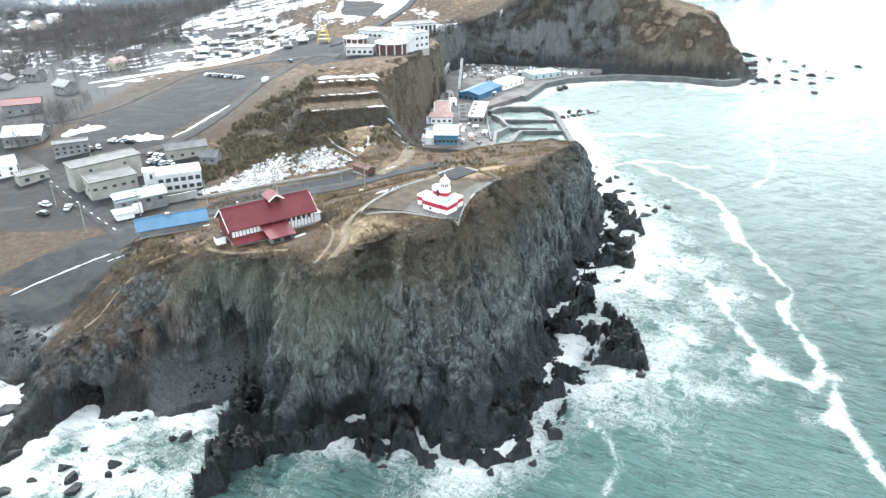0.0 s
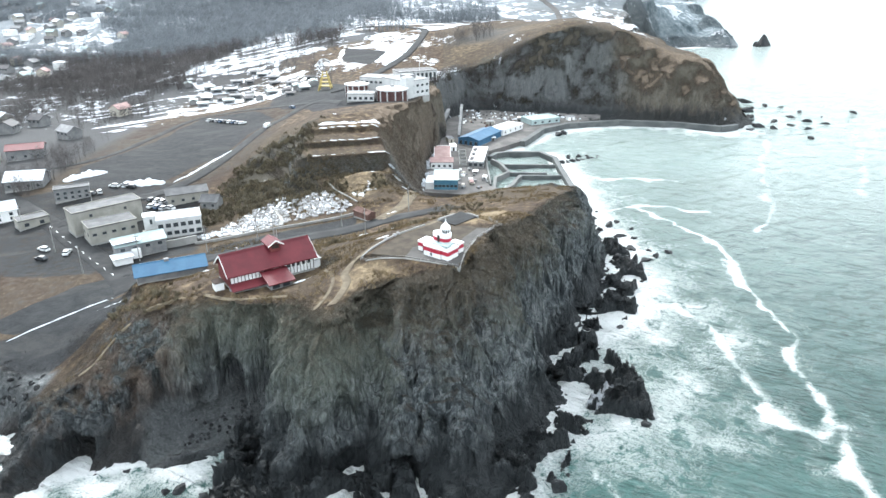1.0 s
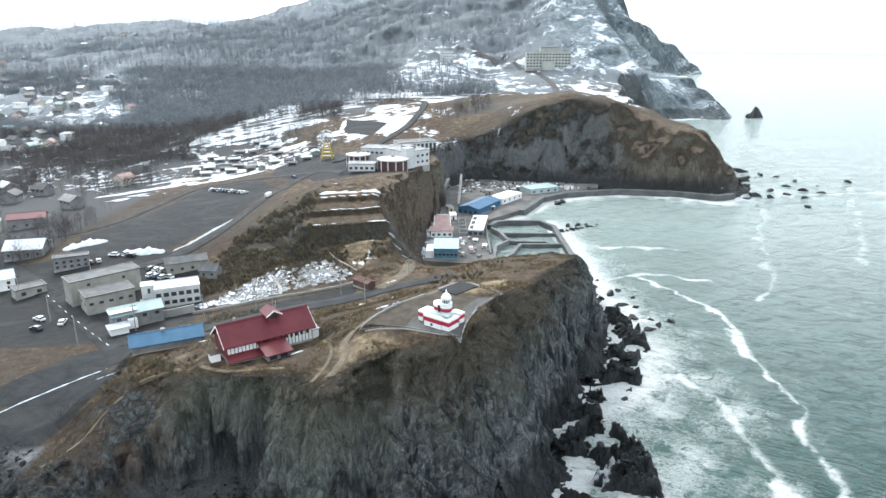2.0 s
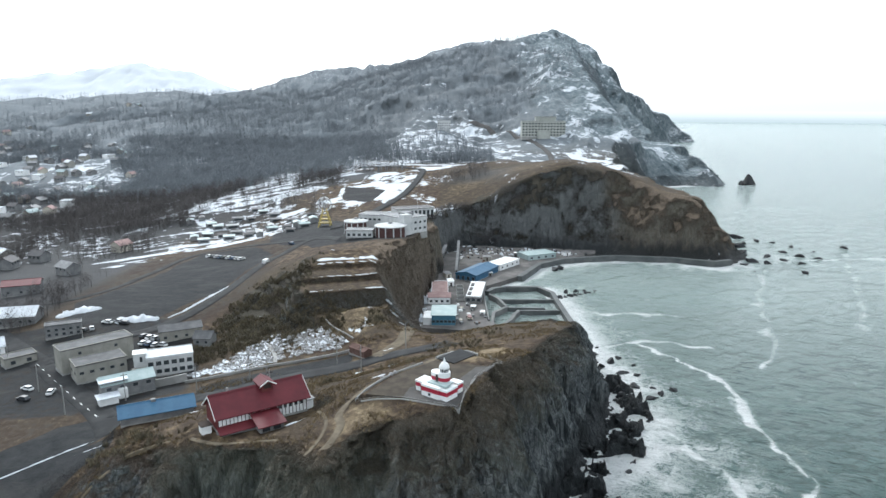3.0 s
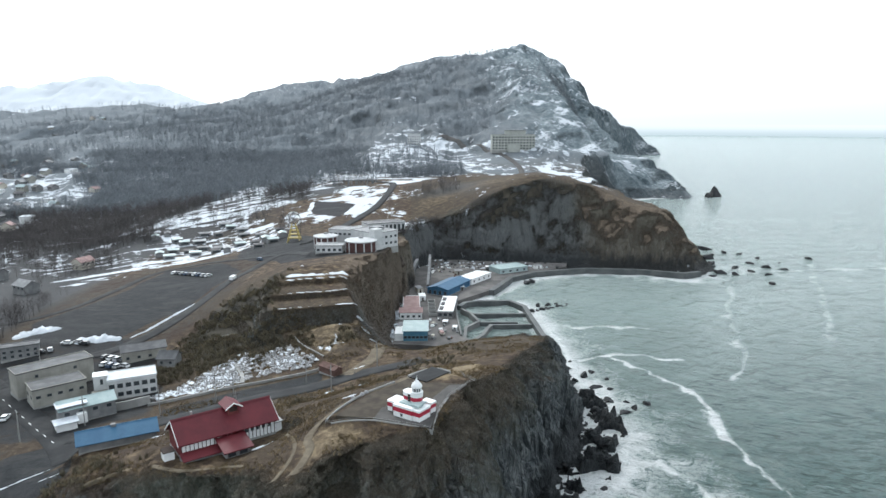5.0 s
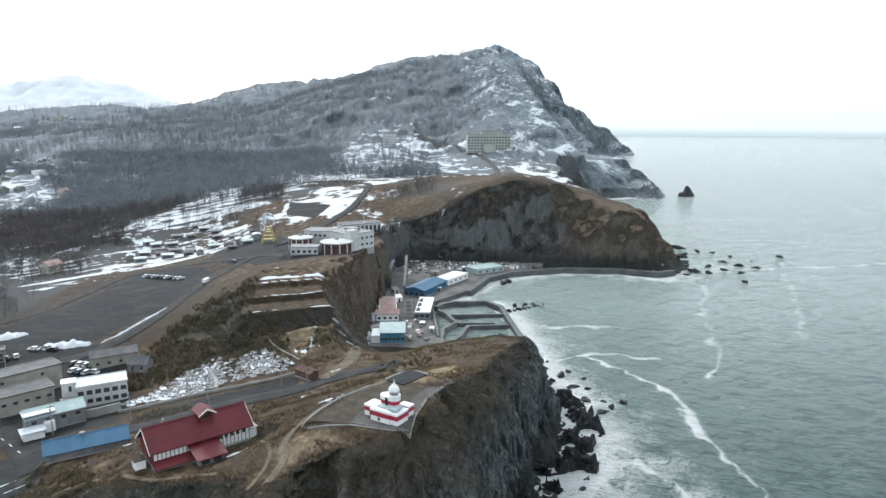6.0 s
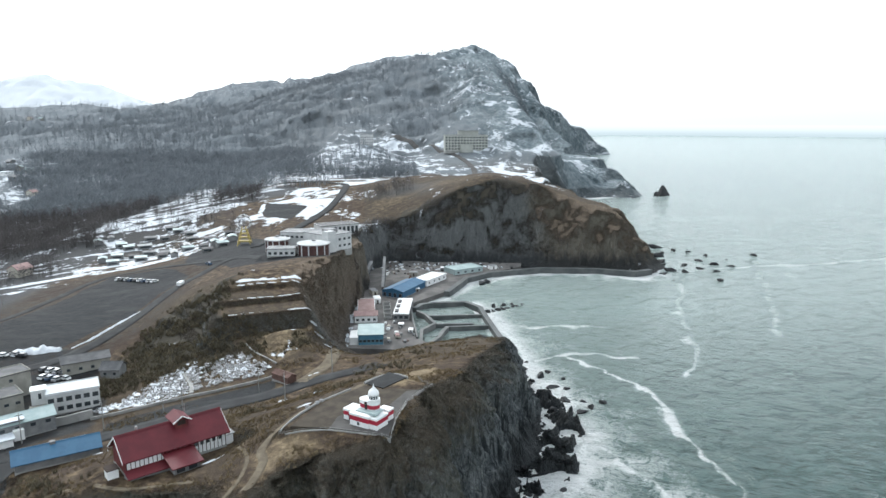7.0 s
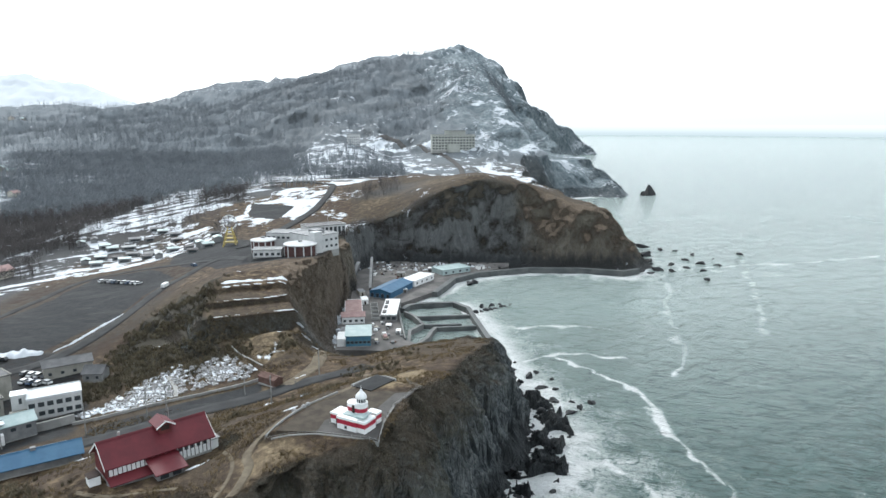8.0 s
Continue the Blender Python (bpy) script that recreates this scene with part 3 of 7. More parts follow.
    rough = n.math("SUBTRACT", 0.9, n.math("MULTIPLY", n.math("MULTIPLY", wet, is_rock), 0.38))
    b = n.bump(n.math("MULTIPLY", n.math("ADD", n.math("ADD", n.math("MULTIPLY", strata, 0.6), n.math("MULTIPLY", fold, 1.3)), n.math("ADD", n.math("MULTIPLY", crack, 0.5), n.math("MULTIPLY", n.step(blocks, 0.0, 0.12), 0.25))), is_rock), 1.0, 2.6)
    b = n.bump(n.math("ADD", tussock, n.math("MULTIPLY", fine, 0.5)), 0.6, 0.25, b)
    b = n.bump(n.math("MULTIPLY", face, crag), 0.7, 9.0, b)
    return n.done(c, rough, b, Specular_IOR_Level=n.math("ADD", 0.12, n.math("MULTIPLY", n.math("MULTIPLY", wet, is_rock), 0.14)))


def sea_material():
    n = Nodes("sea_water")
    amount, shallow, far = n.attribute("foam")
    warp = n.mapped((1, 1, 1))
    a = n.noise(0.16, 6, 0.62, warp, 1.4)
    b_ = n.noise(0.55, 6, 0.68, warp, 1.8)
    lace = n.math("SUBTRACT", 1.0, n.math("MULTIPLY", n.math("ABSOLUTE", n.math("SUBTRACT", b_, 0.5)), 5.0))
    lace2 = n.math("SUBTRACT", 1.0, n.math("MULTIPLY", n.math("ABSOLUTE", n.math("SUBTRACT", a, 0.5)), 6.0))
    f_ = n.noise(1.5, 5, 0.7, warp, 1.2)
    lace3 = n.math("SUBTRACT", 1.0, n.math("MULTIPLY", n.math("ABSOLUTE", n.math("SUBTRACT", f_, 0.5)), 5.0))
    lacework = n.math("ADD", n.math("ADD", n.math("MULTIPLY", lace, 0.36), n.math("MULTIPLY", lace3, 0.2)), n.math("ADD", n.math("MULTIPLY", lace2, 0.25), n.math("MULTIPLY", a, 0.35)))
    limit = n.math("SUBTRACT", 1.06, n.math("MULTIPLY", amount, 0.90))
    foam = n.step(n.math("SUBTRACT", lacework, limit), -0.04, 0.5)
    water = n.mix(shallow, (0.046, 0.102, 0.092), (0.105, 0.215, 0.195))
    water = n.mix(n.step(a, 0.35, 0.65), water, n.mix(1.0, water, (0.62, 0.72, 0.72), "MULTIPLY"))
    haze_green = n.math("MULTIPLY", n.math("MULTIPLY", amount, 0.8), n.step(a, 0.3, 0.7))
    water = n.mix(haze_green, water, (0.25, 0.31, 0.285))
    # distant water paled: haze and reflected sky put into its base colour
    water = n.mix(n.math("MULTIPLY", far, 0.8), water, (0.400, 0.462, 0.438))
    c = n.mix(foam, water, n.mix(n.step(amount, 0.42, 0.85), (0.40, 0.45, 0.435), (0.68, 0.70, 0.69)))
    # pale flecks along the crests: whitecaps, plus sky sheen put into the colour
    crest = n.math("MULTIPLY", n.step(n.noise(0.33, 7, 0.72, n.turned_map((0.4, 1.7, 1), -24), 1.0), 0.56, 0.72), 0.7)
    c = n.mix(crest, c, n.mix(0.5, c, (0.42, 0.48, 0.47)))
    # wave hollows darkened in the colour, where the water mirrors less sky
    trough_shade = n.math("MULTIPLY", n.step(n.noise(0.42, 6, 0.7, n.turned_map((0.3, 1.8, 1), -26), 0.8), 0.50, 0.34), n.math("SUBTRACT", 0.9, foam))
    c = n.mix(trough_shade, c, n.mix(1.0, c, (0.42, 0.5, 0.5), "MULTIPLY"))
    rough = n.math("ADD", 0.13, n.math("MULTIPLY", foam, 0.6))
    swell = n.noise(0.085, 3, 0.5, n.turned_map((0.8, 2.4, 1), -20), 0.4)
    chop = n.noise(0.55, 7, 0.68, n.turned_map((0.7, 1.9, 1), -30), 0.7)
    wave = n.noise(0.21, 5, 0.6, n.turned_map((0.35, 1.6, 1), -24), 0.6)
    nb = n.bump(swell, 0.7, 3.5)
    nb = n.bump(wave, 1.0, 2.6, nb)
    nb = n.bump(chop, 1.0, 1.7, nb)
    nb = n.bump(foam, 0.25, 0.15, nb)
    return n.done(c, rough, nb, IOR=1.33)


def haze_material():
    n = Nodes("glowing_sea_haze")
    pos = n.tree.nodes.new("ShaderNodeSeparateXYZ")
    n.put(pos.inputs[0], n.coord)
    # haze put into the emission, paler towards the top
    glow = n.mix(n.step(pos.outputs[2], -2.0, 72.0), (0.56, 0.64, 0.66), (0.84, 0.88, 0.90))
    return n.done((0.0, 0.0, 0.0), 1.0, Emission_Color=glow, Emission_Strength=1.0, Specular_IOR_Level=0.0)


M_GROUND, M_SEA, M_HAZE = ground_material(), sea_material(), haze_material()

# ---------------------------------------------------------------- ground
GX = steps((-3000, -900, 45, 9), (-900, -220, 9, 1.7), (-220, -75, 1.7, 0.45), (-75, 62, 0.4, 0.4), (62, 260, 0.5, 3), (260, 1050, 3, 16))
GY = steps((-210, 84, 12, 4), (84, 150, 0.36, 0.36), (150, 300, 0.36, 1.1), (300, 600, 1.1, 3), (600, 1800, 3, 9), (1800, 4880, 9, 45))
GXX, GYY = np.meshgrid(GX, GY)
GZ, STEEP = land(GXX.ravel(), GYY.ravel())
GZ, STEEP = GZ.reshape(GXX.shape), STEEP.reshape(GXX.shape)
PX, PY, PZ = GXX.copy(), GYY.copy(), GZ.copy()
# crags: push the steep ground outwards and inwards
near = (STEEP > 0.02) & (GYY < 1900) & (GZ > -4.5)
nx_, ny_, nz_, ns_ = GXX[near], GYY[near], GZ[near], STEEP[near]
gy_, gx_ = np.gradient(GZ, GY, GX)
gl_ = np.hypot(gx_, gy_)[near] + 0.3
ox, oy = -gx_[near] / gl_, -gy_[near] / gl_
flute = 1 - np.abs(fbm(nx_ / 7.0, ny_ / 7.0, nz_ / 40, 2, 0.5))
col = 1 - np.abs(fbm(nx_ / 2.6, ny_ / 2.6, nz_ / 14, 3, 0.6))
knob = fbm(nx_ / 1.3, ny_ / 1.3, nz_ / 3.0, 2, 0.6)
ledge = fbm(nx_ / 12, ny_ / 12, nz_ / 1.6, 2, 0.5)
push = ns_ * (1 - 0.75 * smooth(290, 420, ny_)) * (1 - 0.72 * smooth(255, 268, ny_) * smooth(4, -6, nx_)) * (5.2 * (flute - 0.75) + 2.6 * (col - 0.6) + 0.7 * knob + 0.3 * ledge)
push = push + ns_ * smooth(600, 800, ny_) * (16 * (1 - np.abs(fbm(nx_ / 55, ny_ / 55, nz_ / 300, 2)) - 0.72) + 7 * (1 - np.abs(fbm(nx_ / 19, ny_ / 19, nz_ / 120, 2)) - 0.7))
push = push + ns_ * smooth(300, 420, ny_) * (9 * (1 - np.abs(fbm(nx_ / 26, ny_ / 26, nz_ / 160, 2)) - 0.72) + 3.5 * (1 - np.abs(fbm(nx_ / 9, ny_ / 9, nz_ / 60, 2)) - 0.7))
# gullies (cut in) and ribs (standing out) that run up the face: foot, brink, half-width, depth
for ga, gb, gw, gd in (((-17, 108), (-13, 143), 2.6, 5.0), ((-31, 106), (-25, 130), 2.4, -3.0), ((-3, 106), (-2, 141), 5.0, -2.6), ((7, 104), (3, 142), 1.6, 2.2), ((17, 116), (7, 146), 2.2, 3.4),
                       ((24, 128), (10, 153), 3.0, -2.4), ((29, 146), (13, 161), 2.4, 4.0), ((32, 166), (20, 174), 3.0, -2.5), ((44, 188), (28, 190), 3.0, 4.5), ((54, 214), (40, 214), 4.0, -3.0),
                       ((57, 232), (45, 230), 3.0, 4.0), ((-44, 128), (-40, 141), 2.0, 2.5), ((-62, 126), (-60, 144), 3.0, -2.2), ((-70, 118), (-68, 146), 2.0, 2.4)):
    gdist = line_distance(nx_ + 1.5 * vnoise(nz_ / 9, ny_ / 30, gw), ny_, [ga, gb])[0]
    push = push - ns_ * 1.35 * gd * np.exp(-(gdist / (1.15 * gw)) ** 2)
push = push * (0.2 + 0.8 * smooth(1.5, 9, nz_))
PX[near] += ox * push
PY[near] += oy * push
PZ[near] += ns_ * 0.5 * fbm(nx_ / 1.1, ny_ / 1.1, nz_ / 1.1, 2)


def hollow(cx, cy, half_width, z0, z1, depth):
    """Hollow out a cave in the cliff."""
    w = np.clip(1 - ((PX - cx) / half_width) ** 2, 0, 1) * smooth(z0 - 1.5, z0 + 1, PZ) * (1 - smooth(z1 - 3, z1, PZ + 0.35 * np.abs(PX - cx)))
    w = np.where(np.abs(PY - cy) < 16, w, 0)
    PY[...] += depth * np.sqrt(w)


hollow(-49.5, 140, 3.4, 5.5, 16, 7.0)
hollow(-79, 118, 3.6, -2, 6.5, 8.0)
hollow(-8, 116, 3.0, -2, 7.0, 4.5)
hollow(-20, 117, 4.0, -2, 6.0, 4.0)
KEEP = np.maximum.reduce([GZ[:-1, :-1], GZ[1:, :-1], GZ[:-1, 1:], GZ[1:, 1:]]) > -2.5
ground_mesh, USED = sheet_mesh("ground", PX, PY, PZ, KEEP)
ground = new("ground", ground_mesh)
tagged(ground, "dark rocky cliffs, dry winter grass and patchy snow on coastal land", "ground", kind="structure")



ux, uy, uz, us = (a.ravel()[USED] for a in (GXX, GYY, GZ, STEEP))
m1, m2 = fbm(ux / 38, uy / 38, 6.0, 3), fbm(ux / 13, uy / 16, 9.0, 3)
asphalt = np.maximum.reduce([within(ux + 2 * m2, uy + 2 * m1, o) for o in (CAR_PARK, LOT_UPPER, LOT_LOWER, COURT_FAR, SHORE, PLAZA, ROADSIDE)] + [0.44 * within(ux + 2 * m2, uy + 2 * m1, o, 4) for o in (LOT_SIDE,)] + [0.58 * within(ux + 2 * m2, uy + 2 * m1, TOWN_YARD, 4), 0.47 * within(ux + 2 * m2, uy + 2 * m1, VERGE, 6)])
plain = smooth(395, 470, uy - 0.25 * (ux + 60))
wood = np.maximum(smooth(-163, -178, ux) * smooth(258, 272, uy), np.maximum(smooth(-0.1, 0.45, fbm(ux / 90, uy / 70, 2.0, 3) + 0.7 * smooth(1000, 1300, uy)), 0.9 * spur(ux, uy)) * smooth(430, 520, uy - 0.4 * ux - 40)) * (1 - us * (uy < 650))
snow = plain * (0.5 + 0.3 * m1 * (1 - wood) + 0.16 * m2 - 0.15 * smooth(880, 1050, uy) - 0.05 * spur(ux, uy))
stripe = fbm((0.85 * ux + 0.53 * uy) / 60, (0.85 * uy - 0.53 * ux) / 7, 14.0, 3)
snow = np.maximum(snow, (0.56 + 0.4 * stripe) * within(ux + 6 * m2, uy + 9 * m1, SNOW_SLOPE, 8))
snow = np.maximum(snow, (0.56 + 0.12 * stripe) * within(ux + 6 * m2, uy + 9 * m1, SNOW_VALLEY, 14) + 0.1 * m2)
snow = np.maximum(snow, (0.56 + 0.34 * fbm(ux / 70, uy / 10, 18.0, 3)) * within(ux + 10 * m2, uy + 12 * m1, HOTEL_SNOW, 14))
snow = np.maximum(snow, (0.60 + 0.3 * stripe) * within(ux + 6 * m2, uy + 9 * m1, SNOW_BANK, 8))
snow = np.maximum(snow, (0.44 + 0.36 * stripe) * within(ux + 6 * m2, uy + 9 * m1, SNOW_LOW, 8))
snow = np.maximum(snow, (0.74 + 0.35 * m2) * within(ux + 2 * m2, uy + 2 * m1, GRAVES, 2) * (1 - 0.32 * smooth(-64, -58, ux)))
snow = np.maximum(snow, 0.5 * within(ux + 3 * m2, uy + 3 * m1, TOWN_SNOW, 6))
snow = np.maximum(snow, (0.58 + 0.3 * m2) * within(ux, uy, PITCH_SNOW, 2))
snow = np.maximum(snow, (0.50 + 0.3 * m2) * within(ux, uy, FAIR_YARD, 6))
snow = np.where((uy > 440) & (uy < 640) & (ux > 10), 0.30 + 0.18 * m1 + 0.22 * m2, snow)
snow = np.maximum(snow, 0.43 * smooth(950, 1250, uy) * smooth(90, 180, ux) + 0.26 * fbm((ux + 0.5 * uy) / 90, (uy - 0.5 * ux) / 18, 27.0, 3) * smooth(950, 1250, uy))
# far hills: real snow, laid on thicker to whiten them in place of haze
snow = np.maximum(snow, smooth(2150, 2500, uy) * 0.46)
snow = np.maximum(snow, smooth(3000, 3400, uy) * 0.8)
tt = terrace_line(ux, uy)
lip = np.maximum.reduce([np.exp(-((tt - 264.9) / 0.75) ** 2), 0.92 * np.exp(-((tt - 277.3) / 0.75) ** 2), 0.85 * np.exp(-((tt - 289.2) / 0.7) ** 2), 0.8 * smooth(291, 293, tt) * smooth(298, 295, tt)])
snow = np.maximum(snow, within(ux, uy, TERRACES, 2) * lip * smooth(-57, -50, ux) * (0.95 + 0.35 * m2))
for sx, sy, sr in ((-18, 262, 2.2), (-16, 255, 1.4), (-20, 268, 1.6), (-22, 250, 0.9), (-28, 258, 0.8), (-24, 245, 0.8), (-73, 262, 1.2), (-68, 268, 1.0), (-62, 288, 1.4), (-70, 284, 1.0), (-60, 246, 1.6)):
    snow = np.maximum(snow, 0.85 * np.exp(-((ux - sx + 2 * m2) / (1.5 * sr)) ** 2 - ((uy - sy + 2 * m1) / sr) ** 2))
snow = np.maximum(snow, (0.36 + 0.25 * m2) * within(ux, uy, TAN_PLOT, 2))
snow = np.maximum(snow, 0.5 * smooth(40, 20, ux) * us * (uy > 420) * (uy < 640) * (0.8 + 0.4 * m2))
for sx, sy, sr in ((-25, 201, 1.6), (-15, 214, 1.4), (-7, 220, 1.6), (-16, 166, 1.2), (-22, 212, 1.2), (-34, 196, 1.1), (-60, 196, 1.3)):
    snow = np.maximum(snow, 0.95 * np.exp(-((ux - sx + m2) / (1.8 * sr)) ** 2 - ((uy - sy) / sr) ** 2))
for sx, sy, sr in ((36, 139, 4.0), (32, 134, 2.6), (41, 143, 2.4), (37, 150, 2.0), (24, 119, 2.2), (21, 114, 1.8), (26, 124, 1.6)):
    snow = np.maximum(snow, 0.72 * np.exp(-((ux - sx + 2 * m2) / (1.4 * sr)) ** 2 - ((uy - sy) / sr) ** 2))
snow = snow * (1 - asphalt * 0.8) * (1 - 0.35 * (ux > 150) * (uy > 600) * (uy < 1300) * smooth(40, 20, uz))
cover_attribute(ground_mesh, "cover", np.clip(snow, 0, 1), asphalt, wood)
heath = smooth(-0.2, 0.6, m1) * (1 - smooth(300, 480, uy)) + smooth(430, 480, uy) * (ux > 0)
cover_attribute(ground_mesh, "cover_more", us, heath, smooth(280, 300, uy) * (1 - smooth(700, 1100, uy)))
tan = np.maximum.reduce([0.5 * within(ux, uy, TAN_PLOT, 1), 0.4 * within(ux + 2 * m2, uy + 2 * m1, YARD_BACK, 4), 0.6 * within(ux + 2 * m2, uy + 2 * m1, STRAW_BACK, 3), 0.5 * within(ux + 2 * m2, uy + 2 * m1, STRAW_FRONT, 3), 0.46 * within(ux + 9 * m2, uy + 9 * m1, TAN_TOP, 16), 0.9 * within(ux + 8 * m2, uy + 8 * m1, TAN_SLIP, 12),
                         0.30 * within(ux, uy, TERRACES, 4) * np.maximum(smooth(264, 265, tt), 0.0), 0.42 * smooth(-0.1, 0.5, m2) * within(ux, uy, SCRUB_FLANK, 6)])
brush = np.maximum(smooth(130, 100, ux + 12 * m1) * (uy > 420) * smooth(0.05, 0.3, us) * (uy < 640), within(ux + 2 * m2, uy + 2 * m1, SCRUB_HILL, 3))
olive = smooth(0, -30, ux + 9 * m2) * smooth(-74, -56, ux + 5 * m1) * (uy < 160)
cover_attribute(ground_mesh, "cover_third", tan, brush, olive)
scree = np.maximum(within(ux + m2, uy + m1, SCREE, 2) * smooth(9, 5, uz), within(ux + 2 * m2, uy + m1, SHORE, 2))
cover_attribute(ground_mesh, "cover_fourth", scree, smooth(110, 210, ux + 25 * m1) * smooth(830, 930, uy + 20 * m1), smooth(4, -8, ux) * smooth(255, 270, uy) * smooth(420, 380, uy))
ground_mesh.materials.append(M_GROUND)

# ---------------------------------------------------------------- sea
SX = steps((-3200, -220, 60, 5), (-220, -100, 5, 1.2), (-100, 130, 1.0, 1.0), (130, 500, 1.2, 9), (500, 4900, 9, 160))
SY = steps((-300, 60, 20, 3), (60, 300, 1.0, 1.0), (300, 700, 1.2, 8), (700, 4900, 8, 160))
SXX, SYY = np.meshgrid(SX, SY)
sd, s_in = edge_distance(SXX.ravel(), SYY.ravel(), FOOT)
sd, s_in = sd.reshape(SXX.shape), s_in.reshape(SXX.shape)
SZ = 0.45 * fbm((SXX * 0.8 + SYY * 0.6) / 14, (SYY * 0.8 - SXX * 0.6) / 6, 0.0, 3) + 0.25 * np.exp(-sd / 10) * fbm(SXX / 3, SYY / 3, 4.0, 2)
SZ *= 1 - smooth(500, 1500, SYY)
KEEP_SEA = ~(s_in & (sd > 30))[:-1, :-1]
sea_mesh, SEA_USED = sheet_mesh("sea", SXX, SYY, SZ, KEEP_SEA)
sea = tagged(new("sea", sea_mesh), "grey-green sea with white surf along the cliffs", "sea", kind="structure")

fx, fy = SXX.ravel()[SEA_USED], SYY.ravel()[SEA_USED]
fd, f_in = sd.ravel()[SEA_USED], s_in.ravel()[SEA_USED]
fd = np.where(f_in, 0, fd)
n1, n2, n3 = fbm(fx / 30, fy / 30, 1.0, 3), fbm(fx / 9, fy / 9, 5.0, 3), fbm(fx / 70, fy / 45, 8.0, 2)
reach = 13 + 9 * n1 + 44 * np.exp(-((fx - 60) / 26) ** 2 - ((fy - 185) / 70) ** 2)
reach = reach * np.where(fy > 290, 0.45 + 0.5 * np.exp(-((fx - 70) / 50) ** 2 - ((fy - 430) / 50) ** 2), 1.0)
foam = 1.05 * np.exp(-fd / np.maximum(reach, 3.5)) + 0.14 * n2
foam = np.maximum(foam, 0.60 * within(fx + 4 * n2, fy + 4 * n2, COVE, 5) + 0.3 * n2)
for line, width, strength in ((STREAK_OUTER, 1.2, 0.74), (STREAK_INNER, 2.4, 0.66), (STREAK_BAY, 1.1, 0.38), (STREAK_LOW, 0.8, 0.5), (STREAK_FAR, 2.2, 0.42), (WISP_BAY, 1.3, 0.52), (WISP_NEAR, 1.4, 0.56), (WISP_OUT, 1.1, 0.36)):
    d, a = line_distance(fx + 2.2 * n2 + 3 * n1, fy + 2.2 * n2, line)
    w = width * (1.0 + 0.7 * n1 + 0.5 * n2)
    foam = np.maximum(foam, strength * (0.85 + 0.3 * n2) * np.exp(-(d / np.maximum(w, 0.6)) ** 2) + 0.3 * np.exp(-d / 7) + 0.12 * n2)
foam = np.maximum(foam, 0.6 * np.exp(-((fx - 70) / 26) ** 2 - ((fy - 190) / 75) ** 2) + 0.22 * n2)
foam = np.maximum(foam, 0.5 * np.exp(-((fx - 222) / 30) ** 2 - ((fy - 450) / 35) ** 2) + 0.2 * n2)
for line, width, strength in ((SURF_WALL, 12.0, 0.95), (SURF_BREAK, 13.0, 0.95)):
    d = line_distance(fx + 2 * n2, fy + 2 * n2, line)[0]
    foam = np.maximum(foam, strength * np.exp(-d / (width * (1 + 0.6 * n1))) + 0.16 * n2)
foam = np.maximum(foam, 0.66 * np.exp(-((fx - 67) / 13) ** 2 - ((fy - 245) / 55) ** 2) + 0.22 * n2)
foam = np.maximum(foam, 0.13 + 0.15 * n3 + 0.11 * n2) * (1 - smooth(900, 1600, fy))
foam = np.where((fx < 56.5) & (fy > 298) & (fy < 371), 0.1 + 0.1 * n2, foam)
pools = (fx < 56.5) & (fy > 298) & (fy < 371)
shallow = np.where(pools, 0.15, 1) * np.clip(0.9 * np.exp(-((fx - 110) / 70) ** 2 - ((fy - 380) / 60) ** 2) + 0.4 * np.exp(-fd / 30) * (fy < 300) + 0.35 * n3, 0, 1)
# third channel: distance mask for the paling painted into the water
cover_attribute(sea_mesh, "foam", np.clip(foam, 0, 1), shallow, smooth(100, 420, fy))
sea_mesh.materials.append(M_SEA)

# glowing backdrop wall for the hazy open sea beyond the last visible water
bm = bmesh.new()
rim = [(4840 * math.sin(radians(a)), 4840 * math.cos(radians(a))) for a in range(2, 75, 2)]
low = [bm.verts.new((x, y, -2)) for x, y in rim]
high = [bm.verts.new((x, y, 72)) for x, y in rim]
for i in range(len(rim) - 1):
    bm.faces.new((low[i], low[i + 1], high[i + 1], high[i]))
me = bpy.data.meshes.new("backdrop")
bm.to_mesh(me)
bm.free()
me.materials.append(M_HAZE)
tagged(new("backdrop", me), "pale glowing backdrop strip for the hazy open sea at the horizon", "backdrop", kind="structure")

# ---------------------------------------------------------------- building blocks
WHITE = surface("white_paint", (0.70, 0.71, 0.70), (0.82, 0.82, 0.80), 1.0, 0.6, 0.01, dirt=0.2)
RED = surface("red_paint", (0.30, 0.018, 0.04), (0.38, 0.026, 0.052), 1.0, 0.5, 0.01, dirt=0.25)
ROOF_RED = surface("red_sheet_roof", (0.080, 0.011, 0.016), (0.118, 0.017, 0.023), 0.8, 0.55, 0.02, dirt=0.4)
ROOF_BLUE = surface("blue_sheet_roof", (0.028, 0.090, 0.170), (0.046, 0.124, 0.208), 0.8, 0.5, 0.02, dirt=0.35)
ROOF_TEAL = surface("pale_teal_roof", (0.28, 0.36, 0.36), (0.39, 0.465, 0.455), 0.8, 0.5, 0.02)
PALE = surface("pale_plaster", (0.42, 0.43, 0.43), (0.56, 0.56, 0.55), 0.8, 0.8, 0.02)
ROOF_GREY = surface("grey_sheet_roof", (0.13, 0.135, 0.14), (0.25, 0.25, 0.25), 0.8, 0.6, 0.02)
ROOF_SLATE = surface("weathered_slate_roof", (0.070, 0.072, 0.076), (0.135, 0.135, 0.138), 0.8, 0.7, 0.02)
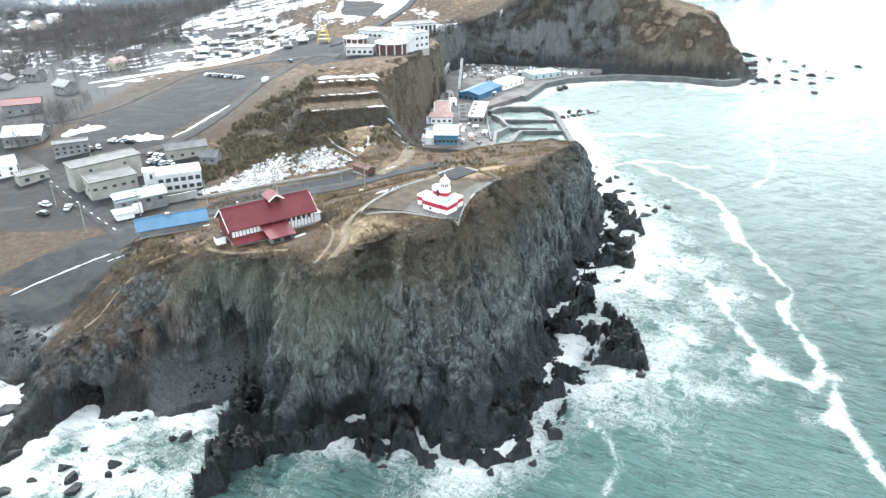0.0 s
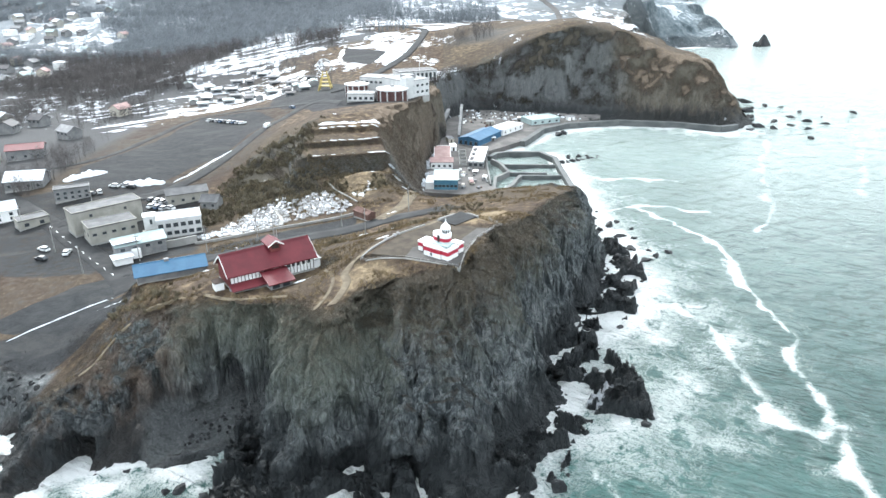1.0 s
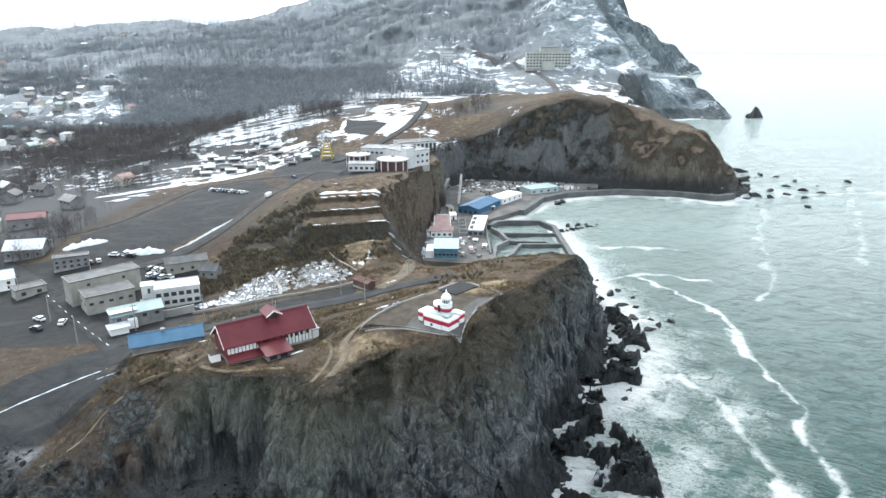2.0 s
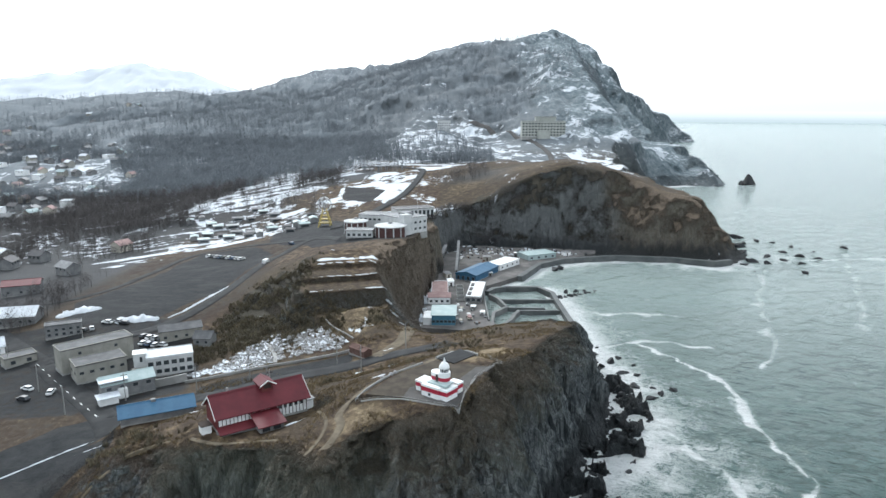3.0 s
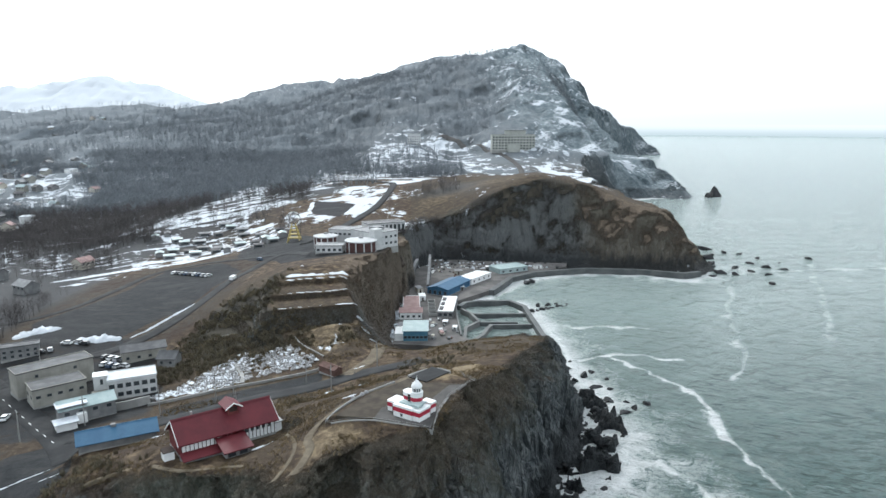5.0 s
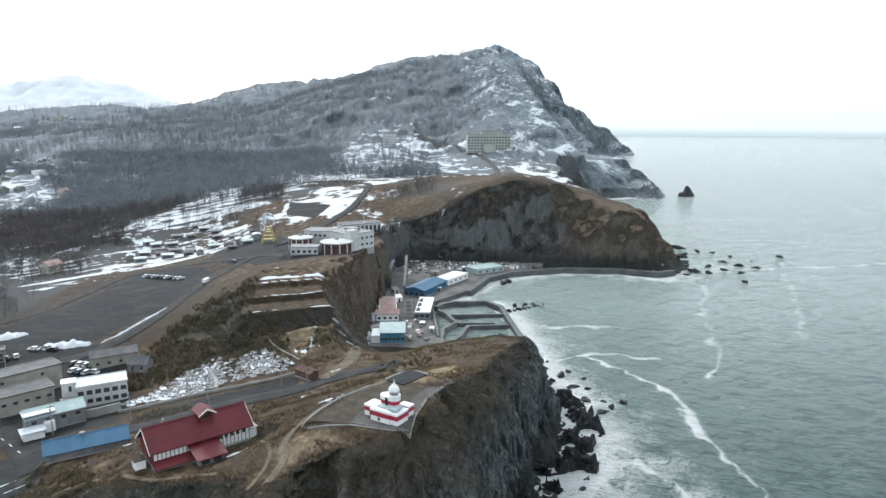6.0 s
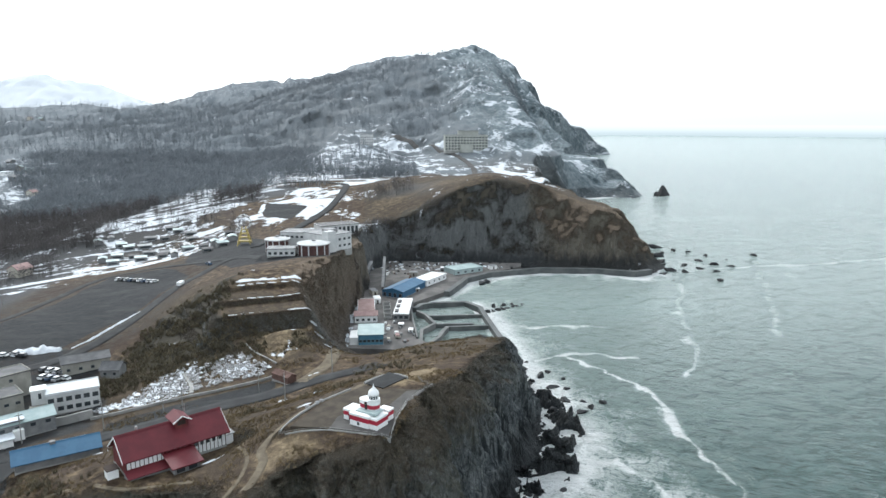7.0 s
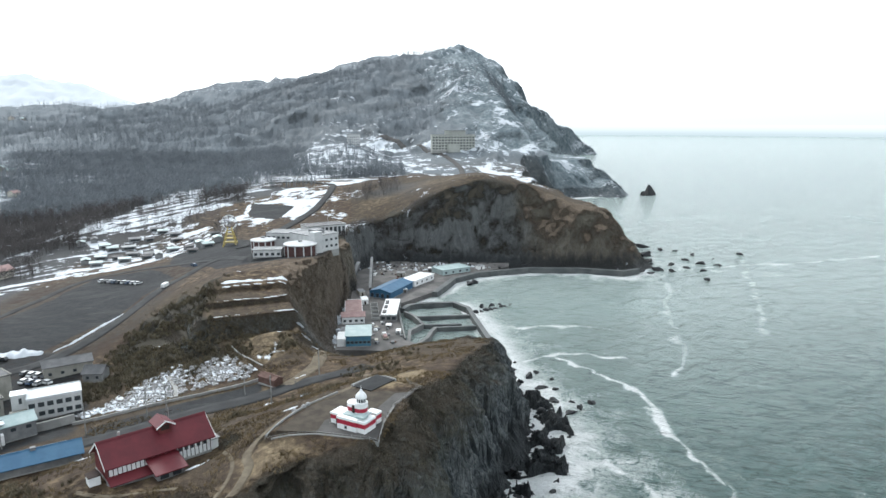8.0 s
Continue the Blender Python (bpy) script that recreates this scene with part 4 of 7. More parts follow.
ROOF_DARK = surface("dark_sheet_roof", (0.045, 0.045, 0.05), (0.085, 0.08, 0.08), 0.8, 0.6, 0.02)
TAN = surface("tan_plaster", (0.23, 0.225, 0.20), (0.33, 0.32, 0.285), 0.8, 0.8, 0.02)
CREAM = surface("cream_plaster", (0.45, 0.42, 0.35), (0.55, 0.52, 0.45), 0.4, 0.8, 0.02)
DULL = surface("dull_plaster", (0.31, 0.32, 0.29), (0.41, 0.415, 0.38), 0.3, 0.85, 0.02)
GREY_WALL = surface("grey_boards", (0.14, 0.145, 0.15), (0.24, 0.24, 0.235), 1.0, 0.8, 0.02)
DARK_WOOD = surface("dark_timber", (0.030, 0.022, 0.020), (0.055, 0.04, 0.034), 2.0, 0.8, 0.02)
RED_BOARDS = surface("dark_red_boards", (0.10, 0.025, 0.028), (0.15, 0.045, 0.042), 2.0, 0.8, 0.02)
BRICK = surface("red_brick", (0.066, 0.036, 0.034), (0.10, 0.058, 0.053), 1.0, 0.85, 0.03)
CONCRETE = surface("concrete", (0.22, 0.22, 0.21), (0.34, 0.335, 0.32), 0.6, 0.9, 0.03)
DAMP_CONCRETE = surface("damp_concrete", (0.115, 0.12, 0.118), (0.20, 0.20, 0.192), 0.5, 0.8, 0.03)
WET_CONCRETE = surface("wet_concrete", (0.055, 0.062, 0.063), (0.115, 0.12, 0.118), 0.5, 0.55, 0.03)
ASPHALT = surface("worn_asphalt", (0.020, 0.021, 0.022), (0.044, 0.045, 0.046), 0.5, 0.9, 0.02, dirt=0.2)
DIRT = surface("bare_earth_track", (0.085, 0.07, 0.051), (0.165, 0.138, 0.10), 1.2, 0.95, 0.05, dirt=0.2)
OLD_PAVING = surface("old_paving", (0.036, 0.030, 0.024), (0.078, 0.065, 0.050), 0.8, 0.9, 0.03)
PAVING = surface("grey_paving", (0.060, 0.058, 0.056), (0.110, 0.105, 0.100), 0.8, 0.9, 0.02)
SNOW = surface("old_snow", (0.48, 0.51, 0.54), (0.66, 0.69, 0.72), 1.0, 0.7, 0.06, dirt=0.3)
STONE = surface("weathered_stone", (0.20, 0.20, 0.20), (0.42, 0.42, 0.42), 1.5, 0.85, 0.03)
YELLOW = surface("yellow_paint", (0.36, 0.28, 0.08), (0.46, 0.37, 0.13), 1.0, 0.6, 0.01)
BLUE_PAINT = surface("blue_paint", (0.06, 0.16, 0.24), (0.10, 0.24, 0.32), 1.0, 0.6, 0.01)
PINK = surface("faded_red_roof", (0.27, 0.175, 0.165), (0.38, 0.27, 0.25), 0.8, 0.7, 0.02)
TYRE = surface("black_rubber", (0.012, 0.012, 0.012), (0.025, 0.025, 0.025), 5.0, 0.8, 0.005)
RUST = surface("rusty_sheet", (0.085, 0.05, 0.042), (0.15, 0.095, 0.08), 1.5, 0.85, 0.02)
# bark of the farther woods, haze put into its light bluish colour
BARK = surface("hazed_bark", (0.105, 0.118, 0.130), (0.190, 0.208, 0.225), 0.2, 0.95, 0.0)
BARK_WARM = surface("brown_bark", (0.050, 0.046, 0.046), (0.105, 0.098, 0.096), 0.2, 0.95, 0.0)
TWIG = surface("brown_scrub", (0.062, 0.055, 0.040), (0.165, 0.142, 0.096), 0.6, 0.95, 0.0)
STRAW = surface("dry_grass", (0.075, 0.056, 0.032), (0.21, 0.16, 0.092), 0.8, 0.95, 0.0)


def glass_material():
    n = Nodes("window_glass")
    return n.done(n.mix(n.noise(0.4, 2), (0.02, 0.025, 0.03), (0.06, 0.07, 0.075)), 0.08, None, 0.0)


def rock_material():
    n = Nodes("wet_black_rock")
    a, b = n.noise(0.7, 8, 0.72, None, 0.8), n.noise(3.0, 6, 0.7)
    c = n.ramp(a, (0.3, (0.008, 0.009, 0.010)), (0.55, (0.024, 0.026, 0.028)), (0.78, (0.062, 0.064, 0.064)))
    return n.done(c, n.math("SUBTRACT", 0.85, n.math("MULTIPLY", a, 0.5)), n.bump(n.math("ADD", a, n.math("MULTIPLY", b, 0.3)), 1.0, 0.8), Specular_IOR_Level=0.25)


GLASS, ROCK = glass_material(), rock_material()


def car_paint(name, c):
    n = Nodes(name)
    return n.done(n.mix(n.noise(3, 4), c, tuple(0.7 * v for v in c)), 0.3, None, 0.0)


CAR_PAINTS = [car_paint("car_paint_white", (0.75, 0.76, 0.76)), car_paint("car_paint_dark", (0.03, 0.032, 0.036)),
              car_paint("car_paint_silver", (0.4, 0.41, 0.42)), car_paint("car_paint_blue", (0.05, 0.09, 0.16))]


def thing(name, label, category, m, group=""):
    e = new(name)
    e.empty_display_size = 0.5
    e.matrix_basis = m
    return tagged(e, label, category, group)


def part(name, bm, material, parent, label=""):
    me = bpy.data.meshes.new(name)
    bm.to_mesh(me)
    bm.free()
    me.materials.append(material)
    ob = new(name, me)
    ob.parent = parent
    if label:
        ob["label"] = label
    return ob


def single(name, bm, material, label, category, m=None, group="", kind=""):
    me = bpy.data.meshes.new(name)
    bm.to_mesh(me)
    bm.free()
    me.materials.append(material)
    ob = new(name, me)
    if m is not None:
        ob.matrix_basis = m
    return tagged(ob, label, category, group, kind)


def box(x0, x1, y0, y1, z0, z1, bevel=0.04, bm=None):
    bm = bm or bmesh.new()
    m = Matrix.Translation(((x0 + x1) / 2, (y0 + y1) / 2, (z0 + z1) / 2)) @ Matrix.Diagonal((x1 - x0, y1 - y0, z1 - z0, 1))
    r = bmesh.ops.create_cube(bm, size=1, matrix=m)
    if bevel:
        edges = list({e for v in r["verts"] for e in v.link_edges})
        bmesh.ops.bevel(bm, geom=edges, offset=min(bevel, 0.3 * min(x1 - x0, y1 - y0, z1 - z0)), segments=1, affect="EDGES")
    return bm


def prism(outline, z0, z1, bm=None):
    """An upright prism over an outline of (x, y)."""
    bm = bm or bmesh.new()
    lo, hi = [bm.verts.new((x, y, z0)) for x, y in outline], [bm.verts.new((x, y, z1)) for x, y in outline]
    n = len(outline)
    bm.faces.new(lo[::-1])
    bm.faces.new(hi)
    for i in range(n):
        bm.faces.new((lo[i], lo[(i + 1) % n], hi[(i + 1) % n], hi[i]))
    bmesh.ops.recalc_face_normals(bm, faces=bm.faces[:])
    return bm


def extrude_x(profile, x0, x1, bm=None):
    """A profile of (y, z) drawn out along x."""
    bm = bm or bmesh.new()
    a, b = [bm.verts.new((x0, y, z)) for y, z in profile], [bm.verts.new((x1, y, z)) for y, z in profile]
    n = len(profile)
    bm.faces.new(a)
    bm.faces.new(b[::-1])
    for i in range(n):
        bm.faces.new((a[i], b[i], b[(i + 1) % n], a[(i + 1) % n]))
    bmesh.ops.recalc_face_normals(bm, faces=bm.faces[:])
    return bm


def turned(profile, sides=24, cx=0.0, cy=0.0, bm=None):
    """A solid turned about z from (radius, z) rows."""
    bm = bm or bmesh.new()
    rings = []
    for r, z in profile:
        rings.append([bm.verts.new((cx + r * math.cos(2 * math.pi * k / sides), cy + r * math.sin(2 * math.pi * k / sides), z)) for k in range(sides)])
    for a, b in zip(rings, rings[1:]):
        for k in range(sides):
            bm.faces.new((a[k], a[(k + 1) % sides], b[(k + 1) % sides], b[k]))
    bm.faces.new(rings[0][::-1])
    bm.faces.new(rings[-1])
    return bm


def rod(a, b, r=0.05, sides=6, bm=None, r2=None):
    """A straight bar from a to b."""
    bm = bm or bmesh.new()
    a, b = Vector(a), Vector(b)
    q = (b - a).to_track_quat("Z", "Y").to_matrix()
    lo, hi = [], []
    for k in range(sides):
        c = Vector((math.cos(2 * math.pi * k / sides), math.sin(2 * math.pi * k / sides), 0))
        lo.append(bm.verts.new(a + q @ (c * r)))
        hi.append(bm.verts.new(b + q @ (c * (r if r2 is None else r2))))
    bm.faces.new(lo[::-1])
    bm.faces.new(hi)
    for k in range(sides):
        bm.faces.new((lo[k], lo[(k + 1) % sides], hi[(k + 1) % sides], hi[k]))
    return bm


def add_window(parent, face, u, z, w, h, W, D, frame_mat=None, name="window"):
    """A window with frame and pane on the front, back, left or right wall of a W x D building."""
    turn = {"front": pose(u, 0, z), "right": pose(W, u, z, 0, 0, 90), "left": pose(0, u, z, 0, 0, -90), "back": pose(u, D, z, 0, 0, 180)}[face]
    e = part(name, box(-w / 2 - 0.09, w / 2 + 0.09, -0.07, 0.02, -0.09, h + 0.09, 0.02), frame_mat or ROOF_GREY, parent)
    e.matrix_basis = turn
    p = part("pane", box(-w / 2, w / 2, -0.10, -0.05, 0, h, 0), GLASS, e, "dark window pane")
    return e


def front_pose(p0, p1, z):
    rz = math.degrees(math.atan2(p1[1] - p0[1], p1[0] - p0[0]))
    return pose(p0[0], p0[1], z, 0, 0, rz), math.hypot(p1[0] - p0[0], p1[1] - p0[1])


def building(name, label, category, p0, p1, depth, h, wall, roof, style="flat", rise=2.0, z=None, windows=(), group="", frame_mat=None, over=0.45):
    """A building whose front wall runs from p0 to p1; it has walls, a roof and windows, and a footing that reaches into the slope."""
    a = math.atan2(p1[1] - p0[1], p1[0] - p0[0])
    back = (-math.sin(a) * depth, math.cos(a) * depth)
    zs = [ground_at(*q) for q in (p0, p1, (p0[0] + back[0], p0[1] + back[1]), (p1[0] + back[0], p1[1] + back[1]))]
    base = z if z is not None else sum(zs) / 4
    m, W = front_pose(p0, p1, base)
    e = thing(name, label, category, m, group)
    part("footing", box(-0.1, W + 0.1, -0.1, depth + 0.1, max(min(min(zs) - base, 0), -2.5) - 0.8, 0.25, 0.03), CONCRETE, e)
    D = depth
    if style == "flat":
        part("wall", box(0, W, 0, D, 0.25, h, 0.03), wall, e)
        part("roof", box(-0.2, W + 0.2, -0.2, D + 0.2, h, h + 0.3, 0.06), roof, e)
        bm = box(-0.25, W + 0.25, -0.25, 0.0, h + 0.3, h + 0.55, 0.03)
        box(-0.25, W + 0.25, D, D + 0.25, h + 0.3, h + 0.55, 0.03, bm)
        box(-0.25, 0.0, 0.0, D, h + 0.3, h + 0.55, 0.03, bm)
        box(W, W + 0.25, 0.0, D, h + 0.3, h + 0.55, 0.03, bm)
        part("parapet", bm, wall, e)
    elif style == "gable":
        part("wall", extrude_x([(0, 0.25), (D, 0.25), (D, h), (D / 2, h + rise), (0, h)], 0, W), wall, e)
        s = rise / (D / 2)
        lo = h - s * over
        part("roof", extrude_x([(-over, lo + 0.06), (D / 2, h + rise + 0.06), (D + over, lo + 0.06), (D + over, lo + 0.26), (D / 2, h + rise + 0.3), (-over, lo + 0.26)], -over, W + over), roof, e)
        part("ridge_cap", extrude_x([(D / 2 - 0.25, h + rise + 0.24), (D / 2 + 0.25, h + rise + 0.24), (D / 2, h + rise + 0.42)], -over - 0.03, W + over + 0.03), roof, e)
    else:
        part("wall", extrude_x([(0, 0.25), (D, 0.25), (D, h + rise), (0, h)], 0, W), wall, e)
        s = rise / D
        part("roof", extrude_x([(-over, h - s * over + 0.05), (D + over, h + rise + s * over + 0.05), (D + over, h + rise + s * over + 0.25), (-over, h - s * over + 0.25)], -over, W + over), roof, e)
    for face, n, wz, ww, wh in windows:
        span = W if face in ("front", "back") else D
        for k in range(n):
            add_window(e, face, span * (k + 0.5) / n, wz, ww, wh, W, D, frame_mat)
    return e, W


def strip(line, width, lift, every=2.0, across=4, thick=0.4):
    """A band laid over the ground along a line, with a skirt into the soil."""
    pts = [Vector(p) for p in line]
    fine = []
    for i in range(len(pts) - 1):
        p0, p1, p2, p3 = pts[max(i - 1, 0)], pts[i], pts[i + 1], pts[min(i + 2, len(pts) - 1)]
        n = max(2, int((p2 - p1).length / every))
        for k in range(n):
            t = k / n
            fine.append(0.5 * ((2 * p1) + (p2 - p0) * t + (2 * p0 - 5 * p1 + 4 * p2 - p3) * t * t + (3 * p1 - p0 - 3 * p2 + p3) * t ** 3))
    fine.append(pts[-1])
    P = np.array([(p.x, p.y) for p in fine])
    T = np.gradient(P, axis=0)
    T /= np.hypot(T[:, 0], T[:, 1])[:, None] + 1e-9
    N = np.stack([-T[:, 1], T[:, 0]], 1)
    offs = np.linspace(-0.5, 0.5, across + 1) * width
    G = P[:, None, :] + N[:, None, :] * offs[None, :, None]
    z = land(G[..., 0].ravel(), G[..., 1].ravel())[0].reshape(G.shape[:2]) + lift
    return G, z, N


def road(name, label, line, width, material, lift=0.14, category="road", shape=0.0, kind="structure"):
    G, z, N = strip(line, width, lift, 0.7 if shape else 2.0, 6 if shape else 4)
    n, k = z.shape
    bm = bmesh.new()
    if shape:
        lump = 0.75 + 0.45 * vnoise(G[..., 0] / 1.3, G[..., 1] / 1.3, 2.0) + 0.3 * vnoise(G[..., 0] / 0.5, G[..., 1] / 0.5, 5.0)
        ends = np.sin(np.linspace(0.02, math.pi - 0.02, n)) ** 0.4
        z = z + shape * np.clip(lump, 0.1, 2) * np.sin(np.linspace(0, math.pi, k))[None, :] * ends[:, None] - 0.12
        mid = G[:, k // 2:k // 2 + 1, :]
        G = mid + (G - mid) * (ends * (0.8 + 0.35 * vnoise(mid[:, 0, 0] / 1.7, mid[:, 0, 1] / 1.7, 8.0)))[:, None, None]
    top = [[bm.verts.new((G[i, j, 0], G[i, j, 1], z[i, j])) for j in range(k)] for i in range(n)]
    for i in range(n - 1):
        for j in range(k - 1):
            bm.faces.new((top[i][j], top[i][j + 1], top[i + 1][j + 1], top[i + 1][j]))
    for j, s in ((0, -1), (k - 1, 1)):
        low = [bm.verts.new((G[i, j, 0] + 0.2 * s * N[i, 0], G[i, j, 1] + 0.2 * s * N[i, 1], z[i, j] - (0.35 if shape else 0.7))) for i in range(n)]
        for i in range(n - 1):
            bm.faces.new((top[i][j], top[i + 1][j], low[i + 1], low[i]))
    bmesh.ops.recalc_face_normals(bm, faces=bm.faces[:])
    for f in bm.faces:
        f.smooth = True
    return single(name, bm, material, label, category, kind=kind)


def wall_run(name, label, line, thick, height, material, category="wall", below=1.0, level=None, kind="structure"):
    """One continuous wall along a line, on the ground or with a level top."""
    pts = []
    for (ax, ay), (bx, by) in zip(line, line[1:]):
        n = max(1, int(math.hypot(bx - ax, by - ay) / 3))
        pts += [(ax + (bx - ax) * s / n, ay + (by - ay) * s / n) for s in range(n)]
    pts.append(line[-1])
    P = np.array(pts, float)
    T = np.zeros_like(P)
    D = np.diff(P, axis=0)
    D /= np.hypot(D[:, 0], D[:, 1])[:, None]
    T[0], T[-1] = D[0], D[-1]
    T[1:-1] = D[:-1] + D[1:]
    T /= np.hypot(T[:, 0], T[:, 1])[:, None]
    N = np.stack([-T[:, 1], T[:, 0]], 1)
    z = land(P[:, 0], P[:, 1])[0] if level is None else np.full(len(P), float(level))
    bm = bmesh.new()
    rows = []
    for (x, y), (nx, ny), zz in zip(P, N, z):
        h, c = thick / 2, min(0.08, thick / 5)
        rows.append([bm.verts.new(v) for v in ((x + nx * h, y + ny * h, zz - below), (x + nx * h, y + ny * h, zz + height - c), (x + nx * (h - c), y + ny * (h - c), zz + height),
                                               (x - nx * (h - c), y - ny * (h - c), zz + height), (x - nx * h, y - ny * h, zz + height - c), (x - nx * h, y - ny * h, zz - below))])
    for a, b in zip(rows, rows[1:]):
        for k in range(5):
            bm.faces.new((a[k], a[k + 1], b[k + 1], b[k]))
    bm.faces.new(rows[0])
    bm.faces.new(rows[-1][::-1])
    bmesh.ops.recalc_face_normals(bm, faces=bm.faces[:])
    return single(name, bm, material, label, category, kind=kind)


# ---------------------------------------------------------------- the lighthouse
def lighthouse():
    z = 36.25
    e = thing("lighthouse", "white and red banded lighthouse with pointed dome on paving", "lighthouse", pose(-0.9, 148.6, z, 0, 0, -38))
    # ground-floor blocks: x0, x1, y0, y1, height
    for x0, x1, y0, y1, h in ((-5.9, -3.1, -0.9, 2.4, 2.5), (-3.1, 2.0, -2.3, 3.2, 2.75), (2.0, 3.9, -2.0, 2.0, 2.6), (0.6, 3.2, 3.2, 5.0, 2.5)):
        b = part("block", box(x0, x1, y0, y1, -0.8, h * 0.42, 0.04), WHITE, e)
        part("red_band", box(x0 - 0.03, x1 + 0.03, y0 - 0.03, y1 + 0.03, h * 0.42 + 0.004, h * 0.8, 0.03), RED, b, "red painted band")
        part("parapet", box(x0 - 0.1, x1 + 0.1, y0 - 0.1, y1 + 0.1, h * 0.8 + 0.004, h, 0.05), WHITE, b)
    part("deck", box(-2.4, 2.6, -1.2, 2.4, 2.77, 3.0, 0.05), ROOF_TEAL, e, "pale grey-green roof deck")
    part("skylight", box(1.3, 3.2, -1.5, 0.3, 2.78, 3.35, 0.05), ROOF_TEAL, e, "low pale skylight")
    # tower on the deck, rounded at both ends
    outline = [(-1.5 + 1.3 * math.cos(a), 1.5 + 1.3 * math.sin(a)) for a in [math.pi * (0.5 + k / 10) for k in range(11)]]
    outline += [(0.5 + 1.3 * math.cos(a), 1.5 + 1.3 * math.sin(a)) for a in [math.pi * (-0.5 + k / 10) for k in range(11)]]
    t = part("tower", prism(outline, 2.6, 3.2), WHITE, e)
    grow = lambda f: [(-0.5 + (x + 0.5) * f, 1.5 + (y - 1.5) * f) for x, y in outline]
    part("red_band", prism(grow(1.02), 3.204, 4.1), RED, t, "red painted band")
    part("tower_top", prism(grow(1.05), 4.104, 4.9), WHITE, t)
    part("door", box(-0.9, -0.2, 0.1, 0.24, 3.0, 4.7, 0.02), DARK_WOOD, t, "dark tower door")
    cx, cy = 0.6, 1.4
    part("gallery", turned([(1.2, 4.904), (1.42, 5.0), (1.42, 5.25), (1.15, 5.34)], 24, cx, cy), WHITE, e)
    part("lantern", turned([(1.0, 5.344), (1.0, 6.15)], 12, cx, cy), GLASS, e, "glazed lantern room")
    for k in range(12):
        a = 2 * math.pi * k / 12
        part("glazing_bar", rod((cx + 1.02 * math.cos(a), cy + 1.02 * math.sin(a), 5.3), (cx + 1.02 * math.cos(a), cy + 1.02 * math.sin(a), 6.16), 0.09), WHITE, e)
    part("dome", turned([(1.05, 6.154), (1.2, 6.25), (1.2, 6.5), (1.08, 6.85), (0.8, 7.25), (0.42, 7.6), (0.18, 7.95), (0.06, 8.4), (0.02, 8.9)], 24, cx, cy), WHITE, e, "white onion dome with a finial")
    part("door", box(-4.4, -3.6, -1.02, -0.9, 0.0, 1.9, 0.02), DARK_WOOD, e, "dark entrance door")
    add_window(e, "front", 0, 0, 0.45, 0.5, 8, 8).matrix_basis = pose(-0.8, -2.3, 0.4)
    return e


lighthouse()


